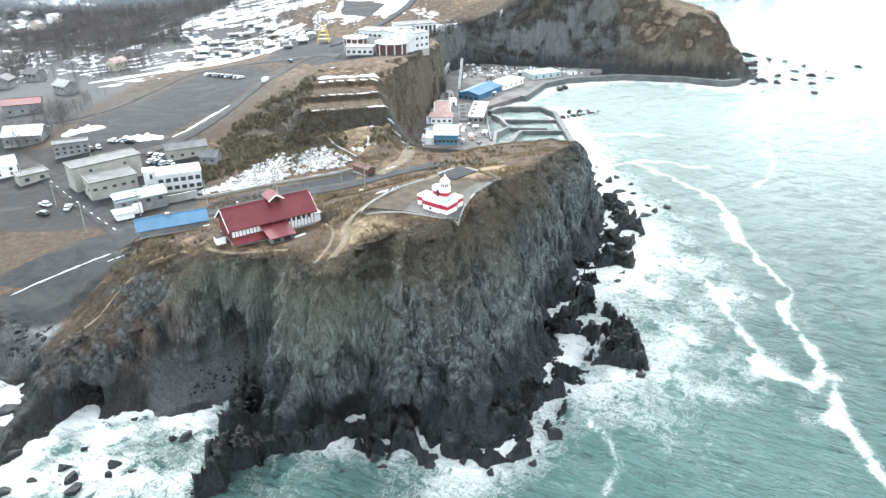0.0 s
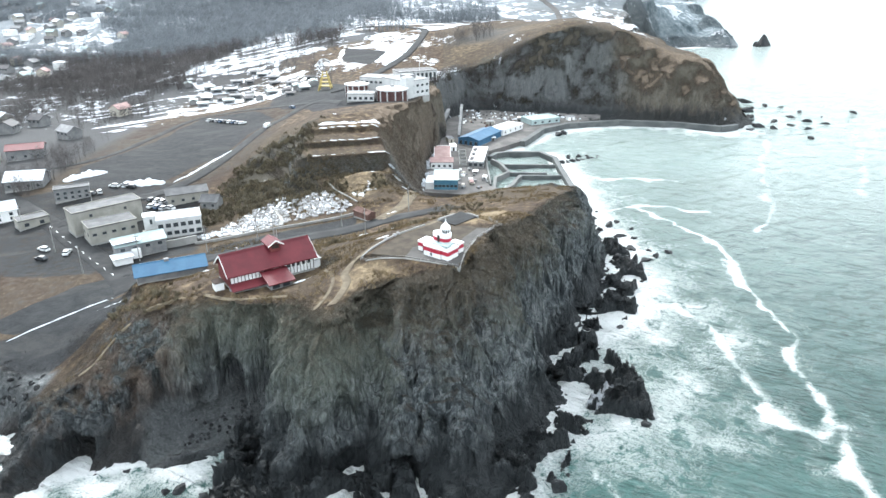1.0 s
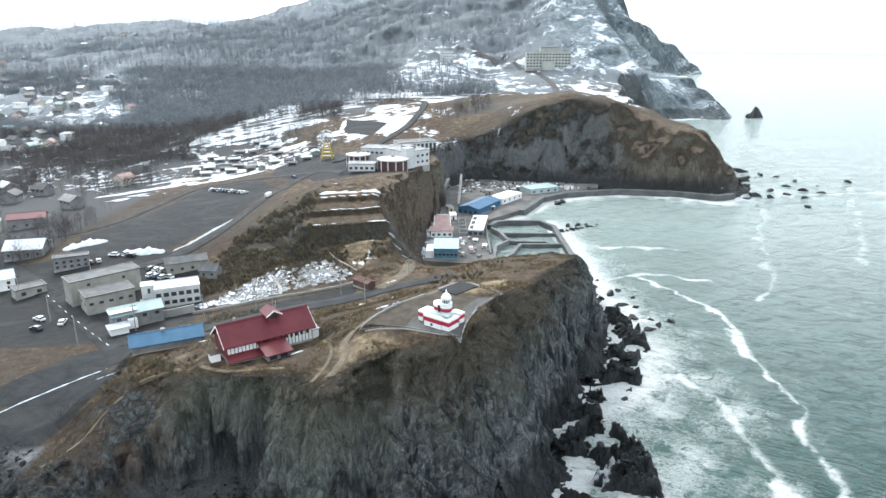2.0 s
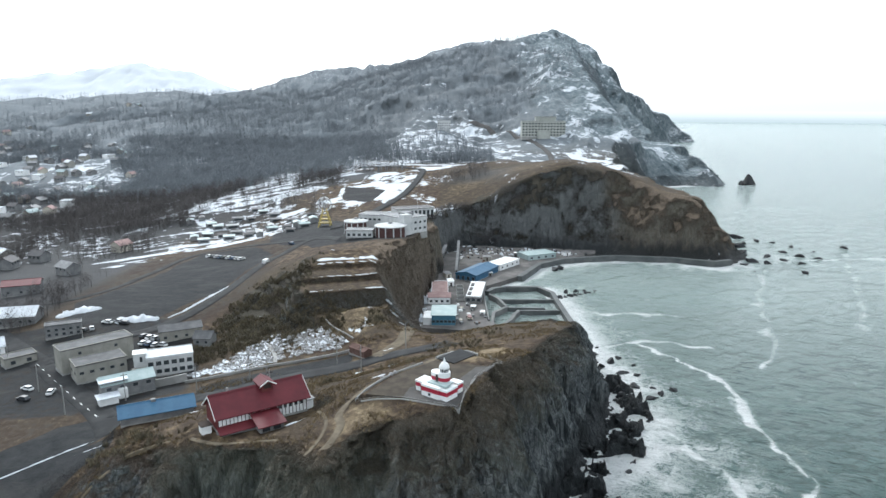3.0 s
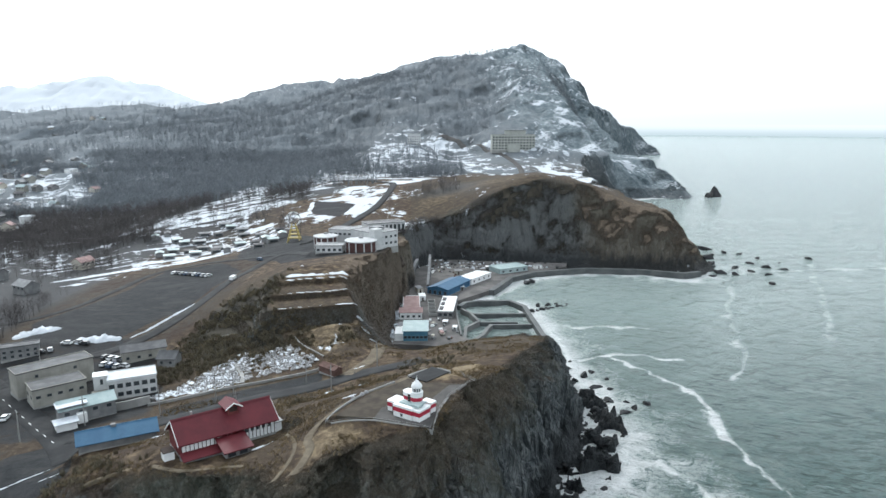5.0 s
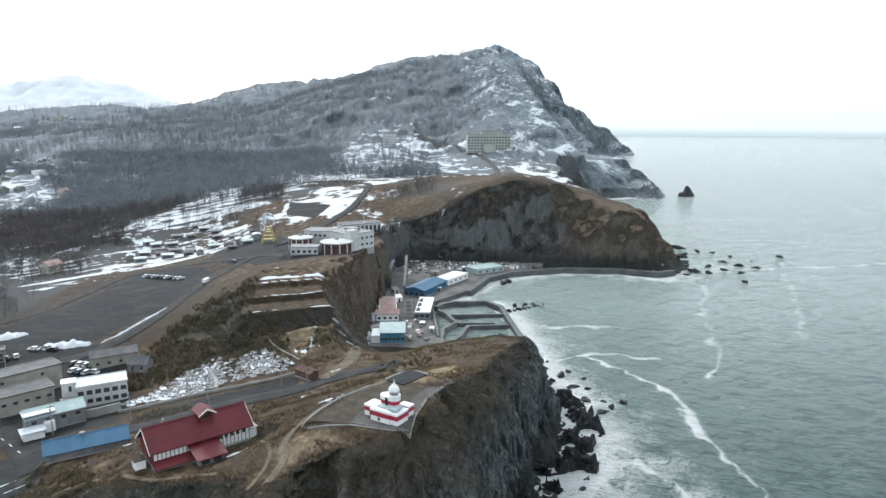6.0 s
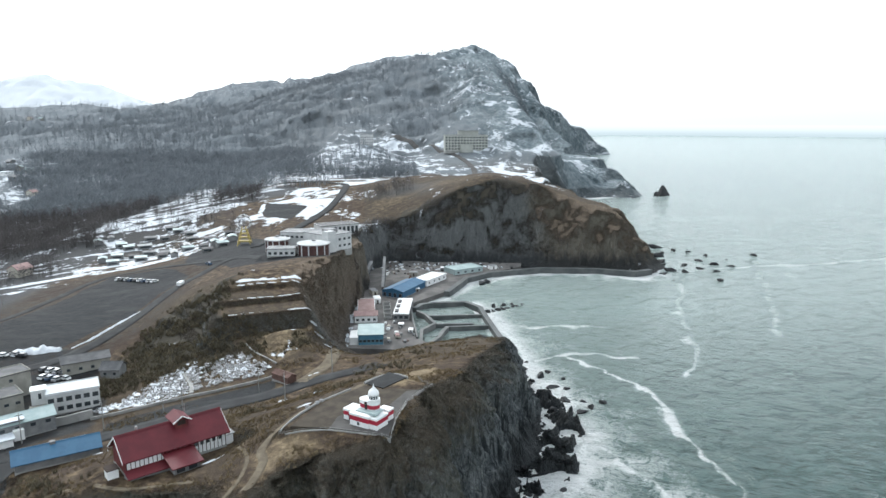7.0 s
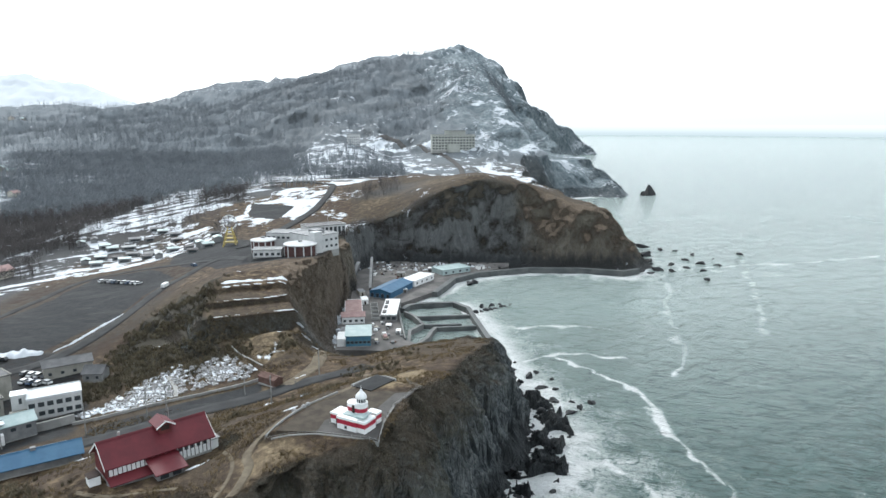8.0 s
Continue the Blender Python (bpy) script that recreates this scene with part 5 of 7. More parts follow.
# ---------------------------------------------------------------- the big timber house
def mansion():
    m = pose(-51.0, 148.2, 27.0, 0, 0, 34.2)
    e = thing("herring_house", "long timber house with dark red sheet roof and white half-timbered walls", "house", m)
    W, D, h, r = 21.4, 8.8, 4.1, 3.3
    part("footing", box(-0.2, W + 0.2, -0.2, D + 0.2, -2.0, 0.5, 0.05), CONCRETE, e)
    part("wall", extrude_x([(0, 0.5), (D, 0.5), (D, h), (D / 2, h + r), (0, h)], 0.004, W), WHITE, e, "white plastered walls")
    over, s = 0.9, r / (D / 2)
    lo = h - s * over
    part("roof", extrude_x([(-over, lo + 0.05), (D / 2, h + r + 0.05), (D + over, lo + 0.05), (D + over, lo + 0.3), (D / 2, h + r + 0.35), (-over, lo + 0.3)], -over, W + over), ROOF_RED, e)
    part("ridge_cap", extrude_x([(D / 2 - 0.35, h + r + 0.25), (D / 2 + 0.35, h + r + 0.25), (D / 2, h + r + 0.55)], -over - 0.05, W + over + 0.05), ROOF_RED, e)
    for x in (-over - 0.08, W + over):
        bm = extrude_x([(-over, lo), (D / 2, h + r), (D / 2, h + r + 0.45), (-over, lo + 0.4)], x, x + 0.08)
        part("bargeboard", bm, WHITE, e, "pale bargeboard")
        part("bargeboard", extrude_x([(D + over, lo), (D / 2, h + r), (D / 2, h + r + 0.45), (D + over, lo + 0.4)], x, x + 0.08), WHITE, e, "pale bargeboard")
    k = 24
    for i in range(k + 1):
        x = W * i / k
        part("post", box(x - 0.08, x + 0.08, -0.07, 0.0, 0.5, h, 0.015), DARK_WOOD, e, "dark timber post")
    for i in range(9):
        y = D * i / 8
        part("post", box(W, W + 0.07, y - 0.08, y + 0.08, 0.5, h + r * (1 - abs(2 * y / D - 1)) - 0.1, 0.015), DARK_WOOD, e, "dark timber post")
    for z in (h - 0.3,):
        part("rail", box(-0.02, W + 0.02, -0.09, -0.004, z, z + 0.16, 0.015), DARK_WOOD, e, "dark timber rail")
    part("end_boards", extrude_x([(-0.05, 0.3), (D + 0.05, 0.3), (D + 0.05, h), (D / 2, h + r - 0.1), (-0.05, h)], -0.14, -0.01), RED_BOARDS, e, "dark red gable boards")
    for x in (9.6, 13.3, 14.7, 16.0, 17.3, 18.7, 20.2):
        add_window(e, "front", x, 2.35, 0.6, 0.65, W, D, DARK_WOOD)
    for y in (2.4, 6.2):
        add_window(e, "right", y, 1.6, 1.0, 1.0, W, D, DARK_WOOD)
    # smoke vent on the ridge
    turn = pose(12.7, D / 2, h + r, 0, 0, 90)
    c = part("cupola", extrude_x([(-1.3, -1.2), (1.3, -1.2), (1.3, 0.9), (0, 1.7), (-1.3, 0.9)], -1.9, 1.9), RED_BOARDS, e, "ridge vent with its own small roof")
    c.matrix_basis = turn
    part("cupola_roof", extrude_x([(-2.0, 0.55), (0, 1.78), (2.0, 0.55), (2.0, 0.75), (0, 2.0), (-2.0, 0.75)], -2.6, 2.6), ROOF_RED, c)
    part("trim", extrude_x([(-2.05, 0.5), (0, 1.75), (2.05, 0.5), (2.05, 0.8), (0, 2.06), (-2.05, 0.8)], -2.72, -2.62), WHITE, c, "pale gable board")
    part("louvre", box(-1.97, -1.9, -0.9, 0.9, -0.3, 0.8, 0.02), DARK_WOOD, c, "dark louvred opening")
    # front porch and the low lean-to beside it
    a = part("porch", box(7.8, 13.4, -5.4, -0.1, -1.4, 1.55, 0.05), GREY_WALL, e, "grey boarded porch")
    part("porch_roof", extrude_x([(-6.1, 1.45), (-0.1, 2.85), (-0.1, 3.05), (-6.1, 1.68)], 7.2, 14.0), ROOF_RED, a, "dark red porch roof")
    add_window(a, "front", 0, 0, 1.6, 0.9, W, D, DARK_WOOD).matrix_basis = pose(9.2, -5.4, 0.3)
    add_window(a, "front", 0, 0, 1.6, 0.9, W, D, DARK_WOOD).matrix_basis = pose(11.8, -5.4, 0.3)
    b = part("lean_to", prism([(-0.6, -0.1), (0.2, -2.0), (7.8, -2.6), (7.8, -0.1)], -1.4, 0.8), GREY_WALL, e, "low grey lean-to")
    part("lean_to_roof", extrude_x([(-3.0, 0.72), (-0.1, 1.5), (-0.1, 1.68), (-3.0, 0.9)], -0.6, 7.78), ROOF_RED, b)
    # side porches
    p = part("side_porch", box(W + 0.1, W + 2.1, 0.6, 3.2, 0.0, 2.4, 0.04), WHITE, e, "small white end porch")
    part("side_roof", box(W + 0.05, W + 2.5, 0.3, 3.5, 2.404, 2.6, 0.04), ROOF_GREY, p)
    q = part("shed", box(-3.4, -1.2, 1.4, 3.8, -0.6, 1.9, 0.04), WHITE, e, "small white shed at the gable end")
    part("shed_roof", box(-3.6, -1.0, 1.2, 4.0, 1.904, 2.1, 0.04), DARK_WOOD, q)
    part("chimney", box(4.0, 4.5, 6.0, 6.5, h + 1.0, h + r + 0.6, 0.03), CONCRETE, e)
    return e


mansion()

# ---------------------------------------------------------------- blue-roofed shed and the street's houses
e, W = building("long_shed", "long low shed with a sloping blue sheet roof", "shed", (-83.4, 168.6), (-67.2, 176.4), 7.0, 2.4, GREY_WALL, ROOF_BLUE, "gable", 1.8, z=18.6, windows=(("right", 2, 0.9, 0.9, 0.8),), over=0.7)
part("vent", box(7.6, 8.8, 2.9, 4.1, 4.0, 4.9, 0.05), ROOF_GREY, e, "small ridge vent")
part("roof_snow", extrude_x([(3.9, 4.25), (6.8, 2.8), (6.8, 3.0), (3.9, 4.5)], 1.0, 15.5), SNOW, e, "snow left on the far slope")

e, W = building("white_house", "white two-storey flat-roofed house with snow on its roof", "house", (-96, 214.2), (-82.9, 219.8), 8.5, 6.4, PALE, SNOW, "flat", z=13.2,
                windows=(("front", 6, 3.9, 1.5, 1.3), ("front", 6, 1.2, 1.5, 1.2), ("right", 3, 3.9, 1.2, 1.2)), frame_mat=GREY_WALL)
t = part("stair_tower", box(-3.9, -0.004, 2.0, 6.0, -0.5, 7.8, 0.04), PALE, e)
part("tower_cap", box(-4.1, 0.2, 1.8, 6.2, 7.804, 8.05, 0.04), WHITE, t)
add_window(t, "front", 0, 0, 0.7, 1.6, 8, 8, GREY_WALL).matrix_basis = pose(-1.6, 2.0, 5.2)
part("porch", box(-4.6, -0.1, -2.2, 1.9, -0.6, 3.4, 0.04), TAN, e)
part("blue_tank", box(-6.4, -4.7, -1.2, 1.4, -0.6, 2.6, 0.3), BLUE_PAINT, e, "pale blue tank")

building("workshop", "tan flat-roofed workshop with a dark roof", "building", (-116.8, 210.0), (-105.0, 219.6), 9.0, 5.6, TAN, ROOF_SLATE, "flat", z=12.9,
         windows=(("front", 5, 2.9, 1.2, 0.8), ("left", 2, 2.5, 1.2, 1.0)), frame_mat=GREY_WALL)
building("warehouse", "long tan warehouse with a flat grey roof", "building", (-125.6, 217.6), (-108.9, 233.6), 8.0, 7.8, TAN, ROOF_SLATE, "flat", z=13.1,
         windows=(("front", 2, 5.6, 0.9, 0.9), ("right", 1, 4.0, 1.2, 1.2)), frame_mat=GREY_WALL)
e, W = building("street_house", "two-storey house with pale teal roof and a glazed porch", "house", (-101.8, 196.0), (-89.6, 204.6), 7.0, 4.6, GREY_WALL, ROOF_TEAL, "gable", 1.6, z=13.3,
                windows=(("front", 4, 2.8, 1.3, 1.0), ("right", 2, 2.6, 1.0, 1.0)))
part("upper_roof", box(-0.8, 7.5, -0.6, 4.4, 5.6, 5.85, 0.04), SNOW, e, "snow-white upper roof")
part("upper_wall", box(0.0, 7.0, 0.3, 4.0, 4.4, 5.6, 0.03), GREY_WALL, e)
p = part("front_porch", box(-1.6, 3.6, -4.4, -0.1, -0.6, 2.4, 0.04), WHITE, e, "white front porch")
part("porch_roof", box(-2.2, 4.2, -5.0, -0.1, 2.404, 2.65, 0.05), SNOW, p)
part("balcony", box(4.2, 6.8, -1.7, -0.1, 0.2, 3.2, 0.05), WHITE, e, "white bay with a balcony")
building("long_barn", "long shed with grey sheet roof beside parked cars", "shed", (-104.6, 246.0), (-91.2, 252.6), 8.0, 4.4, TAN, ROOF_SLATE, "gable", 1.4, z=13.6, windows=(("front", 4, 1.6, 1.0, 0.9),))
building("small_house", "small grey gabled house among brown scrub", "house", (-90.2, 240.4), (-84.0, 240.0), 6.0, 3.0, GREY_WALL, ROOF_SLATE, "gable", 1.8, windows=(("front", 2, 1.2, 0.9, 0.9),))
building("hall_house", "dark house with a snow-covered roof near the road", "house", (-180, 268), (-166, 271.5), 12.0, 4.0, GREY_WALL, SNOW, "gable", 2.6, windows=(("front", 4, 1.4, 1.1, 1.0),))
building("shed", "dark shed with a reddish roof behind the road", "shed", (-209, 318), (-194, 324), 10.0, 5.0, GREY_WALL, ROOF_RED, "gable", 1.8, windows=(("front", 3, 1.4, 1.1, 1.0),))
building("shed", "grey shed with snow on its flat roof", "shed", (-222, 310), (-211, 316), 9.0, 5.0, TAN, SNOW, "flat", windows=(("front", 3, 1.4, 1.1, 1.0),))
building("depot", "grey-blue depot with stacked materials and dark openings", "building", (-150, 251), (-139, 256.5), 5.0, 4.6, GREY_WALL, ROOF_SLATE, "flat", windows=(("front", 5, 2.6, 1.0, 0.9), ("front", 5, 0.8, 1.0, 0.9)))
building("garage", "low garage with a flat grey roof at the street", "garage", (-150, 226), (-143, 233), 6.0, 3.0, TAN, ROOF_SLATE, "flat", windows=(("front", 2, 0.9, 1.4, 1.2),))
building("house", "white-walled house with a snow-covered gabled roof by the street", "house", (-168, 232), (-158, 239), 8.0, 4.6, WHITE, SNOW, "gable", 2.2, windows=(("front", 3, 2.6, 1.0, 1.0), ("front", 3, 0.9, 1.0, 1.0)))

# ---------------------------------------------------------------- roads, tracks, walls and banks
road("street", "worn grey street with faded white lane marks", [(-190, 276), (-155, 243), (-137, 227), (-121, 210.5), (-104.5, 194), (-93, 180), (-88, 172)], 7.5, ASPHALT)
road("road", "grey road that climbs behind the red-roofed house", [(-98, 187), (-88, 188), (-72, 192), (-54, 198), (-38, 206), (-20, 214), (-4, 221), (4, 226)], 8.5, ASPHALT)
road("harbour_road", "narrow earth road down to the harbour", [(-22, 216), (-14, 230), (-12, 246), (-8, 262), (-4, 280), (0, 293)], 4.5, DIRT)
road("park_road", "grey road along the car park to the aquarium", [(-140, 228), (-124, 250), (-110, 264), (-99, 290), (-92, 320), (-86, 352), (-74, 380), (-60, 372), (-48, 352)], 6.0, ASPHALT)
road("back_road", "grey road on the far side of the car park", [(-200, 300), (-176, 302), (-160, 318), (-152, 350), (-144, 392), (-118, 402), (-90, 392), (-76, 384)], 4.5, ASPHALT)
road("track", "pale trodden earth track to the lighthouse", [(-26, 129.5), (-23.5, 134), (-22, 141), (-23.2, 147), (-19, 155), (-12.4, 162), (-5, 168), (1.5, 175), (4, 184), (6, 196), (2, 212)], 1.9, DIRT, 0.1)
road("footpath", "narrow footpath over the dry grass", [(-30.5, 155), (-27.5, 150), (-25.6, 143), (-26.4, 136), (-28.5, 131)], 0.8, DIRT, 0.08)
road("footpath", "thin pale path along the ridge above the cove", [(-87, 129), (-81.5, 133), (-77.5, 141), (-71, 146.8), (-62, 148)], 0.6, DIRT, 0.15)
road("footpath", "trodden footpath along the brink below the red-roofed house", [(-58, 147), (-50, 143.8), (-42, 142.8), (-36, 141)], 0.9, DIRT, 0.08)
for i in range(12):
    t = i / 12
    ax, ay = -150 + 55 * t, 238.5 - 57 * t
    a = math.atan2(-57, 55)
    bm = bmesh.new()
    G, z, N = strip([(ax, ay), (ax + 2.2 * math.cos(a), ay + 2.2 * math.sin(a))], 0.18, 0.20, 1.1, 1)
    n = len(z)
    v = [[bm.verts.new((G[k, j, 0], G[k, j, 1], z[k, j])) for j in (0, 1)] for k in range(n)]
    for k in range(n - 1):
        bm.faces.new((v[k][0], v[k][1], v[k + 1][1], v[k + 1][0]))
    single("lane_mark", bm, WHITE, "faded white dash painted on the street", "road marking", kind="structure")

# paved ground round the lighthouse, and the low court behind it
def slab(name, label, outline, z0, z1, material):
    return single(name, prism(outline, z0, z1), material, label, "pavement", kind="structure")


slab("pavement", "grey paved terrace round the lighthouse", [(-9.0, 147.3), (3.4, 142.2), (5.0, 150.4), (5.6, 153.0), (-1.5, 156.5), (-7.5, 152.8)], 35.2, 36.26, PAVING)
slab("pavement", "worn brownish paving across the lighthouse yard", [(-17.4, 149.3), (-9, 147.6), (3.0, 142.8), (5.0, 151), (7.4, 157.8), (12.4, 165.8), (5.6, 167.6), (3.0, 167.2), (-1.6, 170.4), (-5.0, 166.8), (-11.0, 160.9)], 35.2, 36.17, OLD_PAVING)
slab("court", "grey paved court beside the lighthouse", [(5.6, 153), (7.8, 157.6), (13.2, 166.2), (8.5, 165.5), (4.2, 158)], 35.2, 36.22, PAVING)
slab("helipad", "grey level court with low kerbs", [(-1.2, 171.4), (4.8, 178.6), (9.0, 174.4), (3.0, 168.0)], 35.0, 36.24, ASPHALT)
wall_run("low_wall", "pale low wall along the track", [(-19.6, 149.6), (-11.8, 162.2), (-4.9, 168.2)], 0.35, 0.5, CONCRETE)
wall_run("kerb", "pale low wall round the court", [(-1.5, 171.6), (4.8, 179.2), (9.4, 174.6)], 0.5, 0.7, CONCRETE)
wall_run("kerb", "pale concrete edge of the terrace", [(-18.4, 148.6), (-9, 147.0), (3.6, 141.9), (5.3, 150.6), (7.9, 157.8)], 0.3, 0.22, CONCRETE)


def fence(label, line, gap=2.0, height=0.85, rail=0.03):
    x, y = line[0]
    e = thing("fence", label, "fence", pose(x, y, 0))
    for (ax, ay), (bx, by) in zip(line, line[1:]):
        n = max(1, round(math.hypot(bx - ax, by - ay) / gap))
        ps = [(ax + (bx - ax) * k / n, ay + (by - ay) * k / n) for k in range(n + 1)]
        zs = [ground_at(*p) for p in ps]
        for (px, py), z in zip(ps[:-1] if (bx, by) != line[-1] else ps, zs):
            part("post", rod((px - x, py - y, z - 0.4), (px - x, py - y, z + height), 0.045), CONCRETE, e)
        for h in (height - 0.05, height * 0.5):
            for k in range(n):
                part("rail", rod((ps[k][0] - x, ps[k][1] - y, zs[k] + h), (ps[k + 1][0] - x, ps[k + 1][1] - y, zs[k + 1] + h), rail, 5), CONCRETE, e)
    return e


fence("white post-and-rail fence round the lighthouse terrace", [(-19.8, 149.2), (-18.4, 148.4), (-9, 146.8), (3.7, 141.7), (5.3, 150.6)])
fence("white post-and-rail fence along the cliff edge", [(5.3, 150.6), (7.8, 157.6), (13.0, 166.4), (15.2, 168.4), (13.0, 172.5), (12.4, 178)])

wall_run("retaining_wall", "grey stone retaining wall above the road", [(-97, 204), (-88, 207.5), (-82, 211)], 0.7, 2.6, CONCRETE, below=2)
wall_run("bank_wall", "long low concrete wall along the road", [(-82, 209), (-62, 214), (-48, 217), (-36, 222), (-28, 226)], 0.5, 0.9, CONCRETE)
wall_run("terrace_edge", "pale drainage channel down the slope", [(-44, 252), (-38, 243), (-31, 233.5)], 0.5, 0.35, CONCRETE)
wall_run("terrace_edge", "pale concrete stair up the bank beside the graves", [(-62, 237), (-57.5, 227), (-55.5, 219)], 1.4, 0.3, CONCRETE)


def snow_bank(label, line, width, height):
    return road("snow_bank", label, line, width, SNOW, 0.05, "snow", height, kind="")


building("shed", "small rusty brown shed in a hollow by the track", "shed", (-31, 222), (-25.5, 216.5), 3.4, 2.2, RUST, RUST, "gable", 0.7, over=0.25)
snow_bank("long bank of dirty snow along the parking lot", [(-113, 152.5), (-108, 157), (-102, 162), (-96, 166.5), (-91, 169.5)], 0.9, 0.3)
snow_bank("short bank of old snow on the asphalt", [(-94, 162.5), (-90, 164), (-85, 164.5)], 1.3, 0.1)
snow_bank("bank of ploughed snow along the car park", [(-112, 272), (-106, 285), (-101, 300), (-98, 309)], 1.6, 0.8)
snow_bank("wide heap of dirty snow beside the yard", [(-132, 268), (-122, 271), (-115, 271)], 7.0, 2.2)
snow_bank("wide heap of dirty snow on the open ground", [(-160, 276), (-153, 284), (-146, 287)], 8.0, 2.2)
snow_bank("line of snow on the hill crest", [(-62, 316), (-54, 312), (-48, 306)], 1.6, 0.4)
snow_bank("snow lying beside the red-roofed house", [(-37, 152), (-34.5, 153.5), (-32.5, 156)], 1.5, 0.4)
snow_bank("patch of snow in the dry grass", [(-16, 195), (-13.5, 196.5)], 2.2, 0.5)
snow_bank("patch of snow beside the road", [(-20, 221), (-16, 224)], 1.8, 0.4)
snow_bank("snow between the two sheds", [(-66.5, 171), (-64, 173)], 2.0, 0.6)

# ---------------------------------------------------------------- graves
random.seed(5)
gx, gy = [], []
while len(gx) < 330:
    x, y = random.uniform(-84, -30), random.uniform(210, 248)
    if within(np.array([x]), np.array([y]), GRAVES, 0.3)[0] > 0.5 and abs((y - 227) - 2.25 * (x + 58) * -1) > 1.5:
        gx.append(x)
        gy.append(y)
gz = land(np.array(gx), np.array(gy))[0]
bm = bmesh.new()
for x, y, z in zip(gx, gy, gz):
    s = random.uniform(0.5, 1.0)
    o = (0.45 * s, 0.3 * s, random.uniform(0.3, 0.9))
    bmesh.ops.create_cube(bm, size=1, matrix=pose(x, y, z + 0.1, 0, 0, 25) @ Matrix.Diagonal((1.5 * s, 1.3 * s, 0.5, 1)))
    bmesh.ops.create_cube(bm, size=1, matrix=pose(x, y + 0.2, z + 0.3 + o[2] / 2, 0, 0, 25) @ Matrix.Diagonal((o[0], o[1], o[2], 1)))
single("gravestones", bm, STONE, "rows of pale gravestones among old snow on the slope", "gravestones", kind="stuff")

bm = bmesh.new()
for k in range(170):
    j = random.randrange(len(gx))
    q = random.uniform(0.4, 1.2) * (1.0 if gx[j] < -60 else 0.6)
    bmesh.ops.create_icosphere(bm, subdivisions=1, radius=1, matrix=pose(gx[j] + random.uniform(-1.5, 1.5), gy[j] + random.uniform(-1.5, 1.5), gz[j] + 0.05, 0, 0, random.uniform(0, 180)) @ Matrix.Diagonal((1.5 * q, q, 0.5 * q, 1)))
for v in bm.verts:
    v.co += Vector((random.uniform(-0.2, 0.2), random.uniform(-0.2, 0.2), random.uniform(-0.12, 0.12)))
single("snow_clumps", bm, SNOW, "clumps of old snow lying among the graves", "snow", kind="stuff")

# ---------------------------------------------------------------- harbour
QUAY = [(-12, 297), (7.5, 293), (22, 289), (27, 299), (21.5, 307), (22, 335), (23, 366), (45, 390), (62, 424), (80, 438), (104, 452), (108, 466), (60, 476), (15, 484), (-3, 446), (-9, 400), (-12, 340)]
single("quay", prism(QUAY, -4, 3.0), surface("quay_deck", (0.070, 0.068, 0.066), (0.165, 0.155, 0.147), 0.3, 0.85, 0.03), "worn grey-brown concrete quay in the small harbour", "quay", kind="structure")
wall_run("sea_wall", "dark wet concrete breakwater round the sea pools", [(25, 359), (29, 366), (36, 369), (54, 368.5), (60, 357), (60, 338), (60.5, 301), (58, 291)], 2.6, 1.2, WET_CONCRETE, below=6, level=1.5)
for pool_line in ([(30, 346), (36, 345.5), (58.5, 345)], [(33, 331), (52, 330)], [(38.5, 326), (58.5, 326)]):
    wall_run("pool_wall", "dark wet concrete wall between sea pools", pool_line, 1.5, 0.8, WET_CONCRETE, below=6, level=1.2)
wall_run("pool_wall", "stepped concrete wall of the sea pools", [(38.5, 326), (35.5, 319), (33, 311), (28, 303), (24, 298)], 1.8, 0.9, DAMP_CONCRETE, below=6, level=1.3)
wall_run("pool_wall", "pale concrete wall beside the quay", [(26, 354), (30, 346), (33, 331), (25.6, 321), (23.5, 303)], 1.6, 1.0, DAMP_CONCRETE, below=6, level=1.6)
wall_run("quay_edge", "pale concrete edge of the quay", [(22.3, 306), (22.4, 335), (23.4, 365)], 0.9, 0.7, DAMP_CONCRETE, below=1, level=3.0)
wall_run("sea_wall", "dark sea wall along the foot of the far cliffs", [(46, 389), (62, 422), (80, 437), (116, 446), (150, 440), (176, 428), (188, 433)], 3.4, 1.6, WET_CONCRETE, below=6, level=1.8)
e, W = building("harbour_house", "blue and white harbour house with a pale teal roof", "house", (-4.2, 299.2), (6.6, 298.8), 11.0, 4.8, BLUE_PAINT, ROOF_TEAL, "shed", 1.4, z=3.0,
                windows=(("front", 6, 1.5, 1.3, 1.0), ("right", 3, 1.5, 1.2, 1.0)))
part("white_lean_to", box(-4.0, -0.1, 1.0, 12.0, -0.4, 3.4, 0.1), WHITE, e, "white iced lean-to")
building("fish_house", "low white building with a faded pink roof on the quay", "building", (-6.2, 333), (4.8, 333), 9.0, 3.6, WHITE, PINK, "gable", 1.0, z=3.0, windows=(("front", 4, 1.2, 1.2, 1.0),))
building("fish_store", "long store with a faded pink roof behind the fish house", "building", (-4.6, 343), (3.8, 343), 24.0, 3.0, WHITE, PINK, "flat", z=3.0, windows=(("right", 5, 1.0, 1.4, 1.0),))
e, W = building("tank_house", "white open-framed tank house on the quay", "building", (12.6, 336.5), (20.4, 335.4), 31.0, 2.8, GREY_WALL, WHITE, "flat", z=3.0, windows=(("front", 3, 0.8, 1.7, 1.4), ("right", 7, 1.0, 2.0, 1.4)))
for k in range(3):
    part("roof_unit", box(0.6, 2.4, 3 + 9 * k, 8 + 9 * k, 3.1, 3.6, 0.1), ROOF_DARK, e, "dark roof opening")
